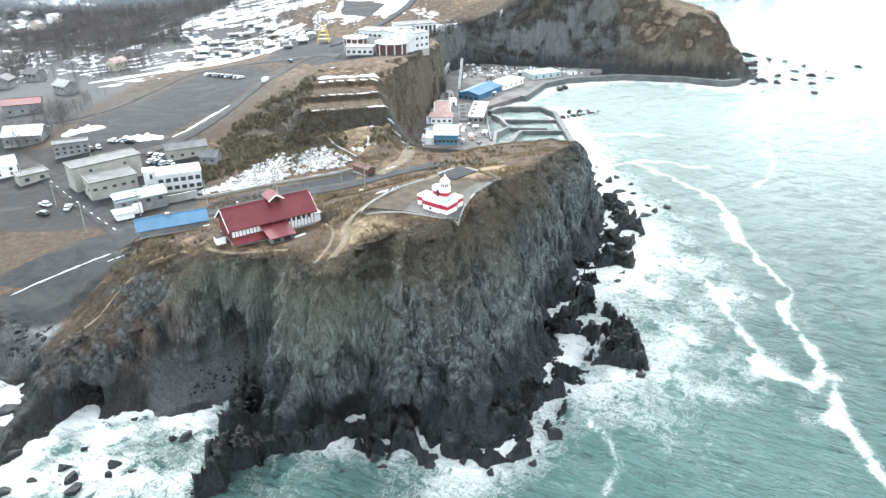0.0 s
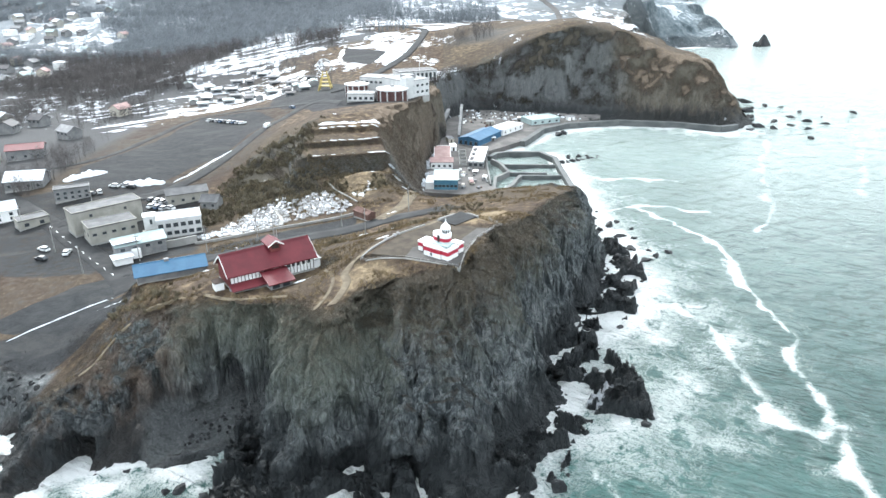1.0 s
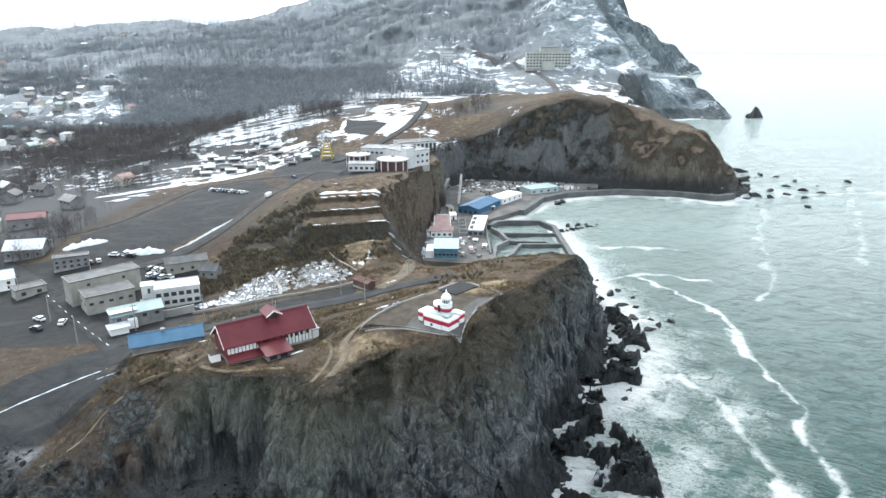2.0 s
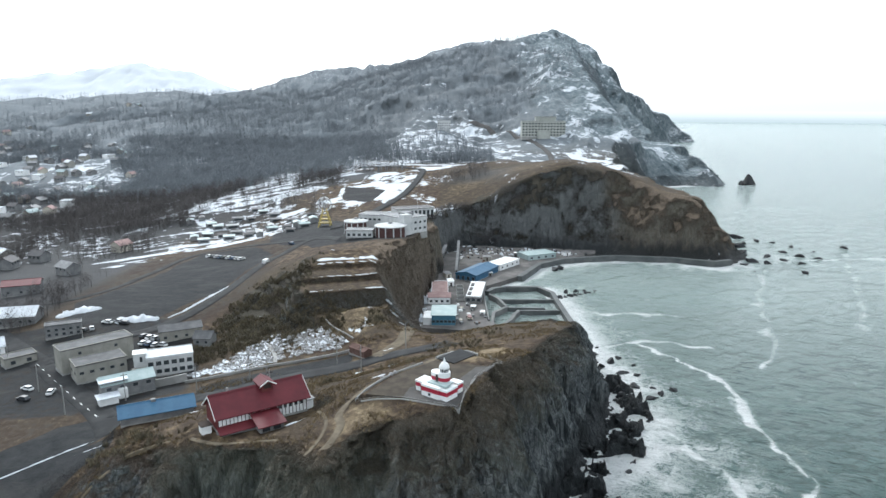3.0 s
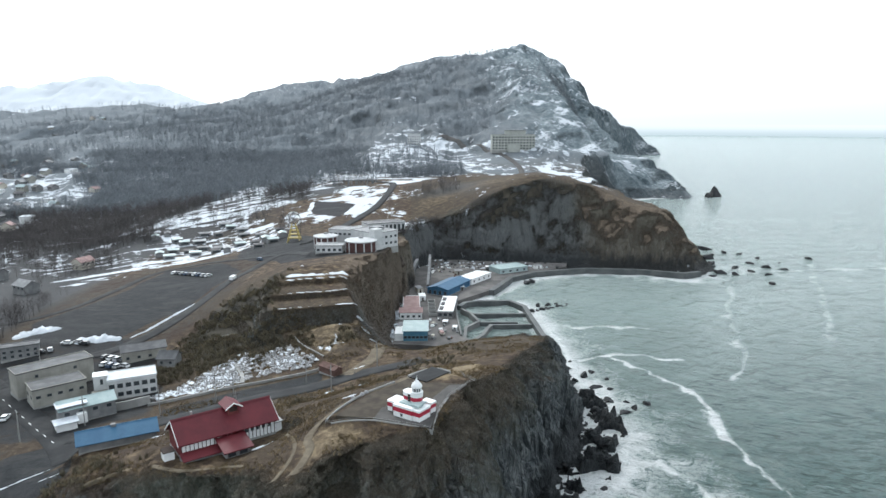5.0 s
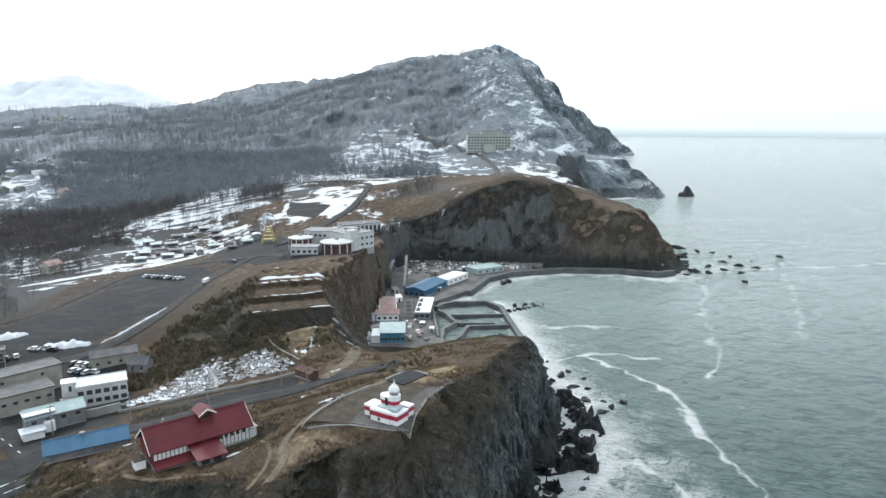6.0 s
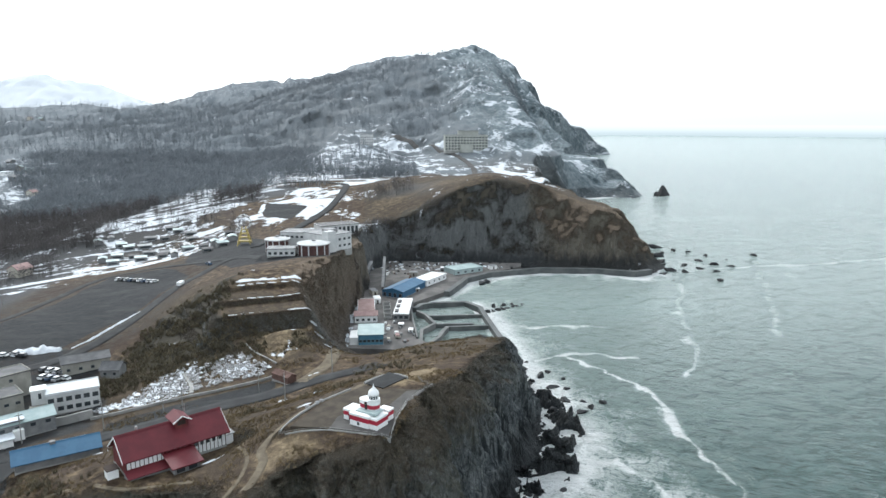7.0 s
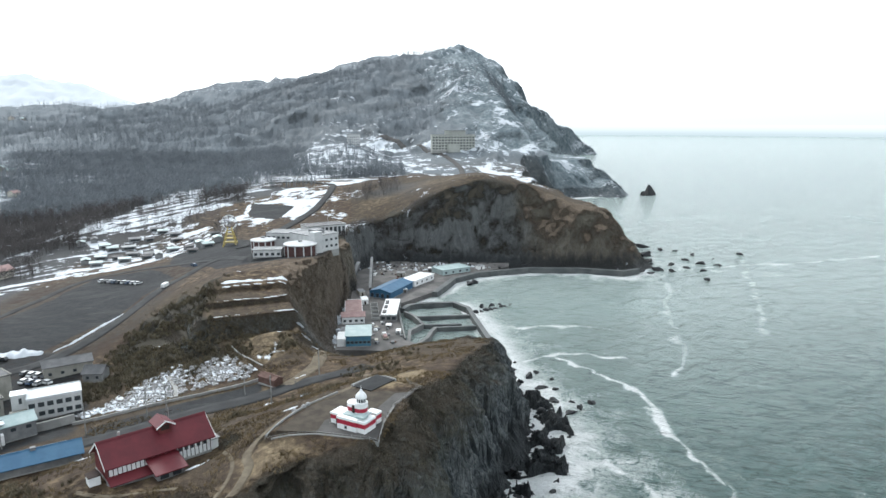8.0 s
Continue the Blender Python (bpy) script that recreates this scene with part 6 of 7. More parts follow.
building("show_hall", "long hall with blue walls and a blue sheet roof", "building", (19.9, 377), (34.5, 401), 13.0, 3.7, ROOF_BLUE, ROOF_BLUE, "gable", 1.5, z=3.0, windows=(("left", 4, 0.5, 1.6, 2.0),))
building("net_store", "long white store with a pale roof", "building", (35.8, 402.8), (49.6, 421), 10.0, 3.4, WHITE, WHITE, "flat", z=3.0, windows=(("front", 4, 1.4, 1.2, 1.0),))
building("pool_house", "low pale teal pool building on the sea wall", "building", (56.5, 431), (76, 440.5), 13.0, 3.0, ROOF_TEAL, ROOF_TEAL, "flat", z=3.0, windows=(("front", 4, 1.0, 1.4, 1.0),))
for i, (x, y, w, d, h, mt) in enumerate(((20, 316, 2.0, 3.4, 1.5, WHITE), (-5, 318, 3, 6, 2.4, WHITE), (5.5, 372, 3.4, 7, 2.6, WHITE), (4, 390, 3.4, 7, 2.4, CREAM), (16, 326, 2.4, 3.4, 1.3, GREY_WALL), (3, 316, 2.0, 2.6, 1.5, ROOF_DARK), (29, 392, 3, 3, 2, GREY_WALL), (84, 448, 5, 4, 2.4, WHITE), (52, 446, 6, 4, 2.2, ROOF_GREY), (30, 434, 5, 5, 2.4, TAN), (0, 321, 4, 4, 2.2, ROOF_GREY))):
    e = thing("container", "small weathered pale storage hut on the quay", "hut", pose(x, y, 3.0, 0, 0, 8 * i % 30 - 10), "quay huts")
    part("body", box(-w / 2, w / 2, -d / 2, d / 2, 0, h, 0.08), mt, e)
    part("roof", box(-w / 2 - 0.15, w / 2 + 0.15, -d / 2 - 0.15, d / 2 + 0.15, h, h + 0.18, 0.04), ROOF_GREY if i % 2 else WHITE, e)
    part("door", box(-0.45, 0.45, -d / 2 - 0.06, -d / 2 + 0.01, 0.05, min(1.95, h - 0.1), 0.02), DARK_WOOD, e)
# open holding pens beside the tank house
for k in range(4):
    e = thing("holding_pen", "low concrete holding pen with dark wet floor on the quay", "pen", pose(8.2, 338 + 7.4 * k, 3.0, 0, 0, -2), "holding pens")
    part("floor", box(0, 4.0, 0, 6.6, 0.0, 0.15, 0), WET_CONCRETE, e)
    for x0, x1, y0, y1 in ((0, 4.0, 0, 0.3), (0, 4.0, 6.3, 6.6), (0, 0.3, 0.304, 6.296), (3.7, 4.0, 0.304, 6.296)):
        part("pen_wall", box(x0, x1, y0, y1, 0.154, 1.3, 0.04), CONCRETE, e)
e = thing("truck", "small flatbed truck with a cream bed parked on the quay", "truck", pose(13.3, 309.5, 3.0, 0, 0, 6))
part("cab", box(-0.95, 0.95, 1.5, 3.0, 0.5, 2.1, 0.15), WHITE, e)
part("windscreen", box(-0.8, 0.8, 2.98, 3.04, 1.2, 1.9, 0.02), GLASS, e)
part("bed", box(-1.0, 1.0, -3.0, 1.4, 0.7, 1.0, 0.04), CREAM, e)
part("load", box(-0.9, 0.9, -2.8, 1.2, 1.004, 1.7, 0.1), PINK, e, "covered load")
for x in (-0.85, 0.85):
    for y in (-1.9, 2.1):
        part("wheel", rod((x - 0.15, y, 0.42), (x + 0.15, y, 0.42), 0.42, 10), TYRE, e)
random.seed(29)
for k in range(46):
    x, y = (random.uniform(7, 21), random.uniform(301, 333)) if k < 22 else (random.uniform(24, 60), random.uniform(384, 466))
    if k >= 22 and not 424 < y - 0.35 * x + 12 < 470:
        x, y = random.uniform(10, 40), random.uniform(432, 466)
    w = random.uniform(0.5, 1.3)
    e = thing("fish_crate", random.choice(("pale weathered fish crate on the quay", "stacked pale crates on the quay")), "crate", pose(x, y, 3.0, 0, 0, random.uniform(0, 90)), "crates on the quay")
    part("body", box(-w, w, -w * 0.6, w * 0.6, 0, random.uniform(0.4, 1.1), 0.05), random.choice((WHITE, GREY_WALL, CREAM, ROOF_GREY, RUST)), e)
e = thing("stair_gallery", "steep covered stairway on trestles above the quay", "stairway", pose(9.4, 397, 3.0, 0, 0, -4))
part("gallery", extrude_x([(0, 0), (0, 1.0), (34, 12.0), (34, 11)], -0.6, 0.6), DARK_WOOD, e)
part("gallery_roof", extrude_x([(-0.4, 2.2), (-0.4, 2.35), (34.4, 13.5), (34.4, 13.35)], -0.8, 0.8), GREY_WALL, e)
for k in range(0, 8):
    for x in (-0.62, 0.62):
        part("trestle_leg", rod((x, 4.6 * k + 0.5, -0.5), (x, 4.6 * k + 0.5, 1.49 * k + 2.3), 0.12), GREY_WALL, e)
e = thing("stair_gallery", "long low covered stairway along the cliff foot", "stairway", pose(-4, 402, 3.0, 0, 0, -18))
part("gallery", extrude_x([(0, 0), (0, 2.2), (24, 11.6), (24, 9.4)], -0.8, 0.8), GREY_WALL, e)
part("gallery_roof", extrude_x([(-0.3, 2.25), (-0.3, 2.4), (24.3, 11.9), (24.3, 11.7)], -1.0, 1.0), ROOF_GREY, e)
for k in range(1, 4):
    part("trestle_leg", rod((0, 6 * k, 0), (0, 6 * k, 2.35 * k), 0.2), CONCRETE, e)

# ---------------------------------------------------------------- aquarium on the hill
def rotunda(x, y, r, h, label):
    e = thing("rotunda", label, "building", pose(x, y, 33.0))
    part("wall", turned([(r, -2.0), (r, h)], 32), BRICK, e, "dark red brick drum")
    for k in range(12):
        a = 2 * math.pi * (k + 0.5) / 12
        p = part("pilaster", box(-0.32, 0.32, -0.22, 0.05, -1.0, h, 0.03), PALE, e, "white pilaster")
        p.matrix_basis = pose(r * math.sin(a), -r * math.cos(a), 0, 0, 0, math.degrees(a))
    part("roof", turned([(r + 0.5, h), (r + 0.5, h + 0.5), (r * 0.5, h + 1.1), (1.2, h + 1.35)], 32), PALE, e, "white shallow cone roof")
    part("roof_hub", turned([(1.2, h + 1.354), (1.0, h + 2.0), (0.3, h + 2.2)], 12), ROOF_GREY, e)
    return e


rotunda(-26.4, 358.4, 8.0, 5.6, "round brick hall with white pilasters and white roof")
rotunda(-46.5, 374, 6.2, 5.4, "smaller round brick hall behind a white annex")
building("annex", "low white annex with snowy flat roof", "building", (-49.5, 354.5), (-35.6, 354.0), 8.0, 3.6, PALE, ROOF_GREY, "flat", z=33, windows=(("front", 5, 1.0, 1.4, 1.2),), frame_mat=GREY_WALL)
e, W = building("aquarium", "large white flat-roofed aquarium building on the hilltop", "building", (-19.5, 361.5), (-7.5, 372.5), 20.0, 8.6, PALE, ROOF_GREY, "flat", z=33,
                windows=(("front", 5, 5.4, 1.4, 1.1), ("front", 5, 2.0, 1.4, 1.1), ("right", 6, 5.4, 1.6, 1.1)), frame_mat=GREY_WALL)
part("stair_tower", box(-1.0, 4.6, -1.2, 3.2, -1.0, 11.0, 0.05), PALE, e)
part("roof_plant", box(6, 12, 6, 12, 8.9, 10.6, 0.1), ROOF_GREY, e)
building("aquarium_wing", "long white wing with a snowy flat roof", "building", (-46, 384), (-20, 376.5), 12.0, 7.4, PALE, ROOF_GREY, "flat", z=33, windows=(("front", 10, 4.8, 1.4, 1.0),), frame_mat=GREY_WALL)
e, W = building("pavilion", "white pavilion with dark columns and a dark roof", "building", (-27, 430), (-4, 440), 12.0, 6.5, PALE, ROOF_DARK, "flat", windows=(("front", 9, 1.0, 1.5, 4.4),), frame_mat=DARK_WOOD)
part("flag_pole", rod((13, -1, 0), (13, -1, 13), 0.12), PALE, e)


def ride():
    z = ground_at(-73, 430)
    e = thing("ferris_wheel", "small white observation wheel above a yellow ride tower", "ride", pose(-73, 430, z))
    for x in (-4, 4):
        for y in (-3, 3):
            part("tower_leg", rod((x, y, -0.5), (x * 0.25, y * 0.2, 11), 0.35), YELLOW, e)
    for k in range(4):
        w = 4 - 0.75 * k
        part("cross_beam", box(-w, w, -2.6 + 0.5 * k, 2.6 - 0.5 * k, 2 + 2.3 * k, 2.5 + 2.3 * k, 0.05), YELLOW, e)
    bm = bmesh.new()
    ring = [(4.2 * math.cos(2 * math.pi * k / 28), 4.2 * math.sin(2 * math.pi * k / 28)) for k in range(28)]
    for (ax, az), (bx, bz) in zip(ring, ring[1:] + ring[:1]):
        rod((ax, 0, 14 + az), (bx, 0, 14 + bz), 0.42, 5, bm)
    part("wheel_rim", bm, WHITE, e, "white wheel rim")
    for k in range(7):
        a = math.pi * k / 7
        part("spoke", rod((-4.2 * math.cos(a), 0, 14 - 4.2 * math.sin(a)), (4.2 * math.cos(a), 0, 14 + 4.2 * math.sin(a)), 0.1), ROOF_GREY, e)
    for k in range(8):
        a = 2 * math.pi * k / 8
        part("gondola", box(4.2 * math.cos(a) - 0.5, 4.2 * math.cos(a) + 0.5, -0.7, 0.7, 13.2 + 4.2 * math.sin(a), 14.2 + 4.2 * math.sin(a), 0.15), ROOF_GREY, e)


ride()

# ---------------------------------------------------------------- hotel and houses far off
e, W = building("hotel", "large dull cream hotel with rows of windows under the mountain", "hotel", (106, 893), (162, 893), 16.0, 20.0, DULL, ROOF_GREY, "flat", z=ground_at(134, 895) - 1,
                windows=tuple(("front", 14, 1.8 + 3.6 * k, 2.2, 1.7) for k in range(5)), frame_mat=DULL)
part("penthouse", box(18, 44, 3, 14, 20.3, 25.5, 0.1), DULL, e)
part("penthouse_roof", box(17, 45, 2, 15, 25.504, 26.2, 0.1), ROOF_GREY, e)
part("entrance_block", box(20, 36, -6, -0.05, -2, 9, 0.1), DULL, e)
building("apartment_block", "pale apartment block on the wooded slope", "building", (-3, 905), (14, 905), 12.0, 15.0, PALE, ROOF_GREY, "flat", windows=tuple(("front", 6, 1.6 + 3.2 * k, 1.2, 1.0) for k in range(4)), frame_mat=PALE)

random.seed(11)


def cottage(label, wall, roof, style, w, d, h):
    e = thing("cottage", label, "house", pose(0, 0, 0), "houses of the town")
    part("footing", box(0, w, 0, d, -3.0, 0.2, 0), CONCRETE, e)
    if style:
        part("wall", extrude_x([(0, 0.2), (d, 0.2), (d, h), (d / 2, h + 2.2), (0, h)], 0, w), wall, e)
        part("roof", extrude_x([(-0.6, h - 0.45), (d / 2, h + 2.25), (d + 0.6, h - 0.45), (d + 0.6, h - 0.2), (d / 2, h + 2.55), (-0.6, h - 0.2)], -0.5, w + 0.5), roof, e)
    else:
        part("wall", box(0, w, 0, d, 0.2, h, 0), wall, e)
        part("roof", box(-0.3, w + 0.3, -0.3, d + 0.3, h, h + 0.5, 0), roof, e)
    for k in range(3):
        part("window", box(w * (k + 0.5) / 3 - 0.6, w * (k + 0.5) / 3 + 0.6, -0.08, 0.0, h - 1.9, h - 0.8, 0), GLASS, e)
    return e


models = [cottage("pale town house with a snow-covered gabled roof", TAN, SNOW, True, 10, 8, 5.4), cottage("grey town house with a grey gabled roof", GREY_WALL, ROOF_GREY, True, 11, 8, 5.0),
          cottage("white town house with a flat snowy roof", WHITE, SNOW, False, 12, 9, 6.2), cottage("dark town house with a dark roof", GREY_WALL, ROOF_DARK, True, 9, 8, 4.6),
          cottage("cream town house with a dull red roof", CREAM, PINK, True, 10, 8, 5.0), cottage("grey town house with a pale blue roof", TAN, ROOF_TEAL, True, 10, 7, 5.0)]
spots = []
for area, count in ((((-330, 430), (-200, 310)), 13), (((-720, 1000), (-300, 520)), 150), (((-1250, 1900), (-560, 1050)), 80)):
    (x0, y1), (x1, y0) = area
    tries = 0
    while count and tries < 6000:
        tries += 1
        x, y = random.uniform(x0, x1), random.uniform(y0, y1)
        if (y < 430 or spur(np.array([x]), np.array([y]))[0] < 0.35) and all(math.hypot(x - a, y - b) > 15 for a, b in spots):
            spots.append((x, y))
            count -= 1
zz = land(np.array([s[0] for s in spots]), np.array([s[1] for s in spots]))[0]
for k, ((x, y), z) in enumerate(zip(spots, zz)):
    m = pose(x, y, z, 0, 0, random.choice((-20, 70, 5, 95, -35)) + random.uniform(-8, 8))
    if k < len(models):
        models[k].matrix_basis = m
    else:
        copy_thing(models[random.choice((0, 1, 1, 2, 3, 3, 4, 5))], m)

road("hill_road", "grey road winding up past the playing court", [(-62, 400), (-52, 450), (-38, 500), (-26, 540), (-18, 585), (-16, 630), (-28, 664), (-60, 690), (-110, 708)], 6.0, ASPHALT, 0.5)
road("snowy_road", "white snow-covered road across the hillside", [(-130, 712), (-60, 702), (-10, 690), (50, 668)], 7.0, SNOW, 0.5)
road("snowy_road", "white snow-covered lane through the woods", [(-190, 640), (-140, 668), (-100, 690), (-40, 720), (20, 760)], 5.0, SNOW, 0.5)

road("hotel_road", "grey-brown road curving down from the hotel to the cape", [(40, 1020), (70, 997), (104, 930), (120, 870), (127, 830), (128, 790), (118, 740), (90, 690)], 6.0, PAVING, 0.6)


def stall(label, roof, w, d, h):
    e = thing("stall", label, "stall", pose(0, 0, 0), "stalls of the fairground")
    part("wall", box(0, w, 0, d, -1.5, h, 0), GREY_WALL, e)
    part("roof", extrude_x([(-0.3, h), (d / 2, h + 0.8), (d + 0.3, h), (d + 0.3, h + 0.15), (d / 2, h + 1.0), (-0.3, h + 0.15)], -0.3, w + 0.3), roof, e)
    part("counter", box(w * 0.15, w * 0.85, -0.15, -0.01, 0.9, 2.0, 0), GLASS, e)
    return e


stalls = [stall("grey-roofed fairground stall in old snow", ROOF_GREY, 8, 4, 2.6), stall("pale teal-roofed fairground stall in old snow", ROOF_TEAL, 7, 5, 2.8), stall("low fairground stall with a pale worn roof", PALE, 9, 4, 2.6), stall("dark-roofed fairground stall in old snow", ROOF_DARK, 6, 4, 2.4)]
random.seed(17)
spots = []
for k in range(3000):
    x, y = random.uniform(-185, -78), random.uniform(424, 535)
    if len(spots) < 32 and within(np.array([x]), np.array([y]), FAIR_YARD, 0.5)[0] > 0.5 and all(math.hypot(x - a, y - b) > 9 for a, b in spots):
        spots.append((x, y))
zz = land(np.array([s[0] for s in spots]), np.array([s[1] for s in spots]))[0]
for k, ((x, y), z) in enumerate(zip(spots, zz)):
    m = pose(x, y, z, 0, 0, random.choice((12, 20, 28, 108)))
    if k < 4:
        stalls[k].matrix_basis = m
    else:
        copy_thing(stalls[random.randrange(4)], m)

# ---------------------------------------------------------------- cars and poles
def car(paint):
    e = thing("car", "parked car on the asphalt", "car", pose(0, 0, 0), "parked cars")
    b = part("body", extrude_x([(-2.1, 0.3), (2.1, 0.3), (2.1, 0.85), (1.2, 0.98), (-1.9, 0.98), (-2.1, 0.8)], -0.85, 0.85), paint, e)
    part("cabin", extrude_x([(-1.85, 0.98), (1.15, 0.98), (0.5, 1.45), (-1.5, 1.45)], -0.76, 0.76), GLASS, e, "glazed cabin")
    part("roof", box(-0.72, 0.72, -1.45, 0.45, 1.44, 1.52, 0.03), paint, e)
    for x in (-0.8, 0.8):
        for y in (-1.3, 1.3):
            part("wheel", rod((x - 0.1, y, 0.32), (x + 0.1, y, 0.32), 0.32, 10), TYRE, e)
    return e


CARS = [car(p) for p in CAR_PAINTS]
places = [(-131 + 2.9 * k, 382 - 2.2 * k, -37) for k in range(9)] + [(-113 + 2.7 * k, 252 - 1.1 * k, -23) for k in range(4)] + [(-110.5 + 2.7 * k, 245.5 - 1.1 * k, -23) for k in range(3)]
places += [(-131.5, 207.5, 65), (-128, 199.5, 70), (-134, 266.5, 80), (-130, 267.5, 60), (-127, 266, 75), (-103, 246.5 - 3, 60), (-84, 381, 40), (-137, 260, 30), (-122, 204, 10), (-140, 258, 80)]
zz = land(np.array([p[0] for p in places]), np.array([p[1] for p in places]))[0]
labels = ("white parked car on grey asphalt", "dark parked car on grey asphalt", "silver parked car on grey asphalt", "blue parked car on grey asphalt")
for c, l in zip(CARS, labels):
    c["label"] = l
for k, ((x, y, r), z) in enumerate(zip(places, zz)):
    m = pose(x, y, z + 0.06, 0, 0, r)
    if k < 4:
        CARS[k].matrix_basis = m
    else:
        copy_thing(CARS[(0, 1, 0, 2, 1, 0, 3, 2)[k % 8]], m)
e = thing("van", "small pale van on the hill road", "van", pose(-88, 338, ground_at(-88, 338) + 0.15, 0, 0, -10))
part("body", box(-0.95, 0.95, -2.3, 2.3, 0.35, 2.1, 0.15), WHITE, e)
part("windscreen", box(-0.8, 0.8, 2.25, 2.34, 1.2, 1.9, 0.03), GLASS, e)
for x in (-0.85, 0.85):
    for y in (-1.4, 1.4):
        part("wheel", rod((x - 0.12, y, 0.34), (x + 0.12, y, 0.34), 0.34, 10), TYRE, e)


def pole(x, y, h=9.0):
    e = thing("utility_pole", "grey concrete utility pole with a crossarm", "pole", pose(x, y, ground_at(x, y), 0, 0, 30), "utility poles")
    part("shaft", rod((0, 0, -0.6), (0, 0, h), 0.17, 8, None, 0.1), CONCRETE, e)
    part("crossarm", box(-0.9, 0.9, -0.06, 0.06, h - 0.9, h - 0.75, 0.01), DARK_WOOD, e)
    part("transformer", turned([(0.2, h - 2.2), (0.2, h - 1.4)], 10, 0.0, 0.28), GREY_WALL, e)


for x, y in ((-127, 206), (-109, 188), (-150, 228), (-95, 196), (-75, 200), (-55, 206.5), (-34, 214), (-12, 222.5), (-130, 240), (-60, 205), (-44, 168), (-24, 196)):
    pole(x, y)
for x, y in ((-12.5, 161.2), (-11.6, 162.4), (-14.5, 160)):
    single("boulder", turned([(0.5, 0), (0.62, 0.3), (0.45, 0.75), (0.15, 0.95)], 7), STONE, "pale rough stone post beside the track", "boulder", pose(x, y, ground_at(x, y) - 0.1, 0, 0, 40 * x))

# ---------------------------------------------------------------- rocks in the surf
def rock_mesh(seed):
    """A broken, angular rock: a ball cut by planes, then roughened."""
    r = np.random.default_rng(seed + 40)
    bm = bmesh.new()
    bmesh.ops.create_icosphere(bm, subdivisions=3, radius=1)
    co = np.array([v.co[:] for v in bm.verts])
    co += 0.22 * np.stack([fbm(co[:, 0] * 1.4 + 9 * seed + q, co[:, 1] * 1.4, co[:, 2] * 1.4, 2) for q in (0, 31, 67)], 1)
    for k in range(24):
        n = r.normal(size=3)
        n[2] *= 0.55
        n /= np.linalg.norm(n)
        over = np.maximum(co @ n - r.uniform(0.34, 0.85), 0)
        co -= over[:, None] * n
    crack = np.abs(fbm(co[:, 0] * 3.2 + 5 * seed, co[:, 1] * 3.2, co[:, 2] * 1.2, 3))
    co *= (1 + 0.16 * (0.35 - crack) + 0.05 * fbm(co[:, 0] * 9, co[:, 1] * 9 + seed, co[:, 2] * 9, 2))[:, None]
    for v, c in zip(bm.verts, co):
        v.co = (c[0], c[1], c[2] * 1.25 if c[2] > 0 else c[2] * 0.7)
    me = bpy.data.meshes.new("sea_rock")
    bm.to_mesh(me)
    bm.free()
    me.materials.append(ROCK)
    return me


ROCKS = [rock_mesh(k) for k in range(7)]


def sea_rock(x, y, sx, sy, sz, z=-0.4, k=None, label="wet black rock in white surf", group="rocks in the surf"):
    ob = new("sea_rock", ROCKS[(k if k is not None else random.randrange(7)) % 7])
    ob.matrix_basis = pose(x, y, z, random.uniform(-14, 14), random.uniform(-14, 14), random.uniform(0, 360)) @ Matrix.Diagonal((sx, sy, sz, 1))
    return tagged(ob, label, "rock", group)


random.seed(3)
BIG = [(50, 148, 2.6, 3.4, 1.8), (47, 131, 2.4, 2.0, 1.4), (24, 111, 2.2, 3.0, 2.2), (14, 104, 2.0, 1.8, 1.8), (4, 103, 1.8, 1.6, 1.6), (-14, 104, 1.6, 1.8, 1.6),
       (-47, 96, 2.2, 2.8, 1.8), (58, 205, 3.0, 4.0, 2.6), (64, 228, 3.0, 4.2, 2.4)]
for x, y, a, b, c in BIG:
    sea_rock(x, y, a, b, c, -0.2, label="large wet black rock at the cliff foot")
SMALL = [(68, 262, 3), (70, 250, 3), (71, 238, 3.4), (73, 227, 2.6), (78, 230, 3), (84, 234, 2.8), (77, 236, 2.2), (81, 226, 1.8), (52, 178, 2.4), (42, 177, 2), (-76, 102, 2.2), (-73, 99, 2.6), (-66, 103, 2.2), (-66, 100, 1.6),
         (-74, 107, 1.5), (-54.5, 111, 2.6), (-57, 110, 1.6), (-88, 105, 3), (-90, 102, 2.2), (-80, 98.5, 1.6), (-71, 96, 2.6), (-67, 116, 1.6), (-62, 119.6, 1.4), (18, 103, 1.8), (9.6, 100.5, 1.6), (-62, 101, 1.4),
         (-52, 133, 1.6), (-48, 131, 1.2), (-57, 128, 1.4), (-20, 101, 1.6), (-12, 102, 1.8), (-3, 102.5, 2.0), (76, 424, 4), (72, 429, 3), (63, 270, 2.6), (63, 257, 3), (64, 246, 3.4), (72, 266, 2.4), (68, 250, 2.6), (74, 248, 2.2), (66, 278, 2), (62, 284, 2.2), (76, 258, 1.6), (75, 367, 3), (80, 369, 3), (86, 370, 2.6), (69, 366, 2.8), (-94, 112, 3.0), (-97, 118, 3), (-84, 95, 2)]
SMALL += [(61 + 3.0 * k, 353.5 + 1.7 * k, 3.0 - 0.15 * k) for k in range(9)] + [(72, 419, 5), (76, 421, 3)]
for x, y, s in SMALL:
    sea_rock(x, y, s * random.uniform(0.8, 1.4), s * random.uniform(0.8, 1.2), s * random.uniform(0.35, 0.7), -0.3)
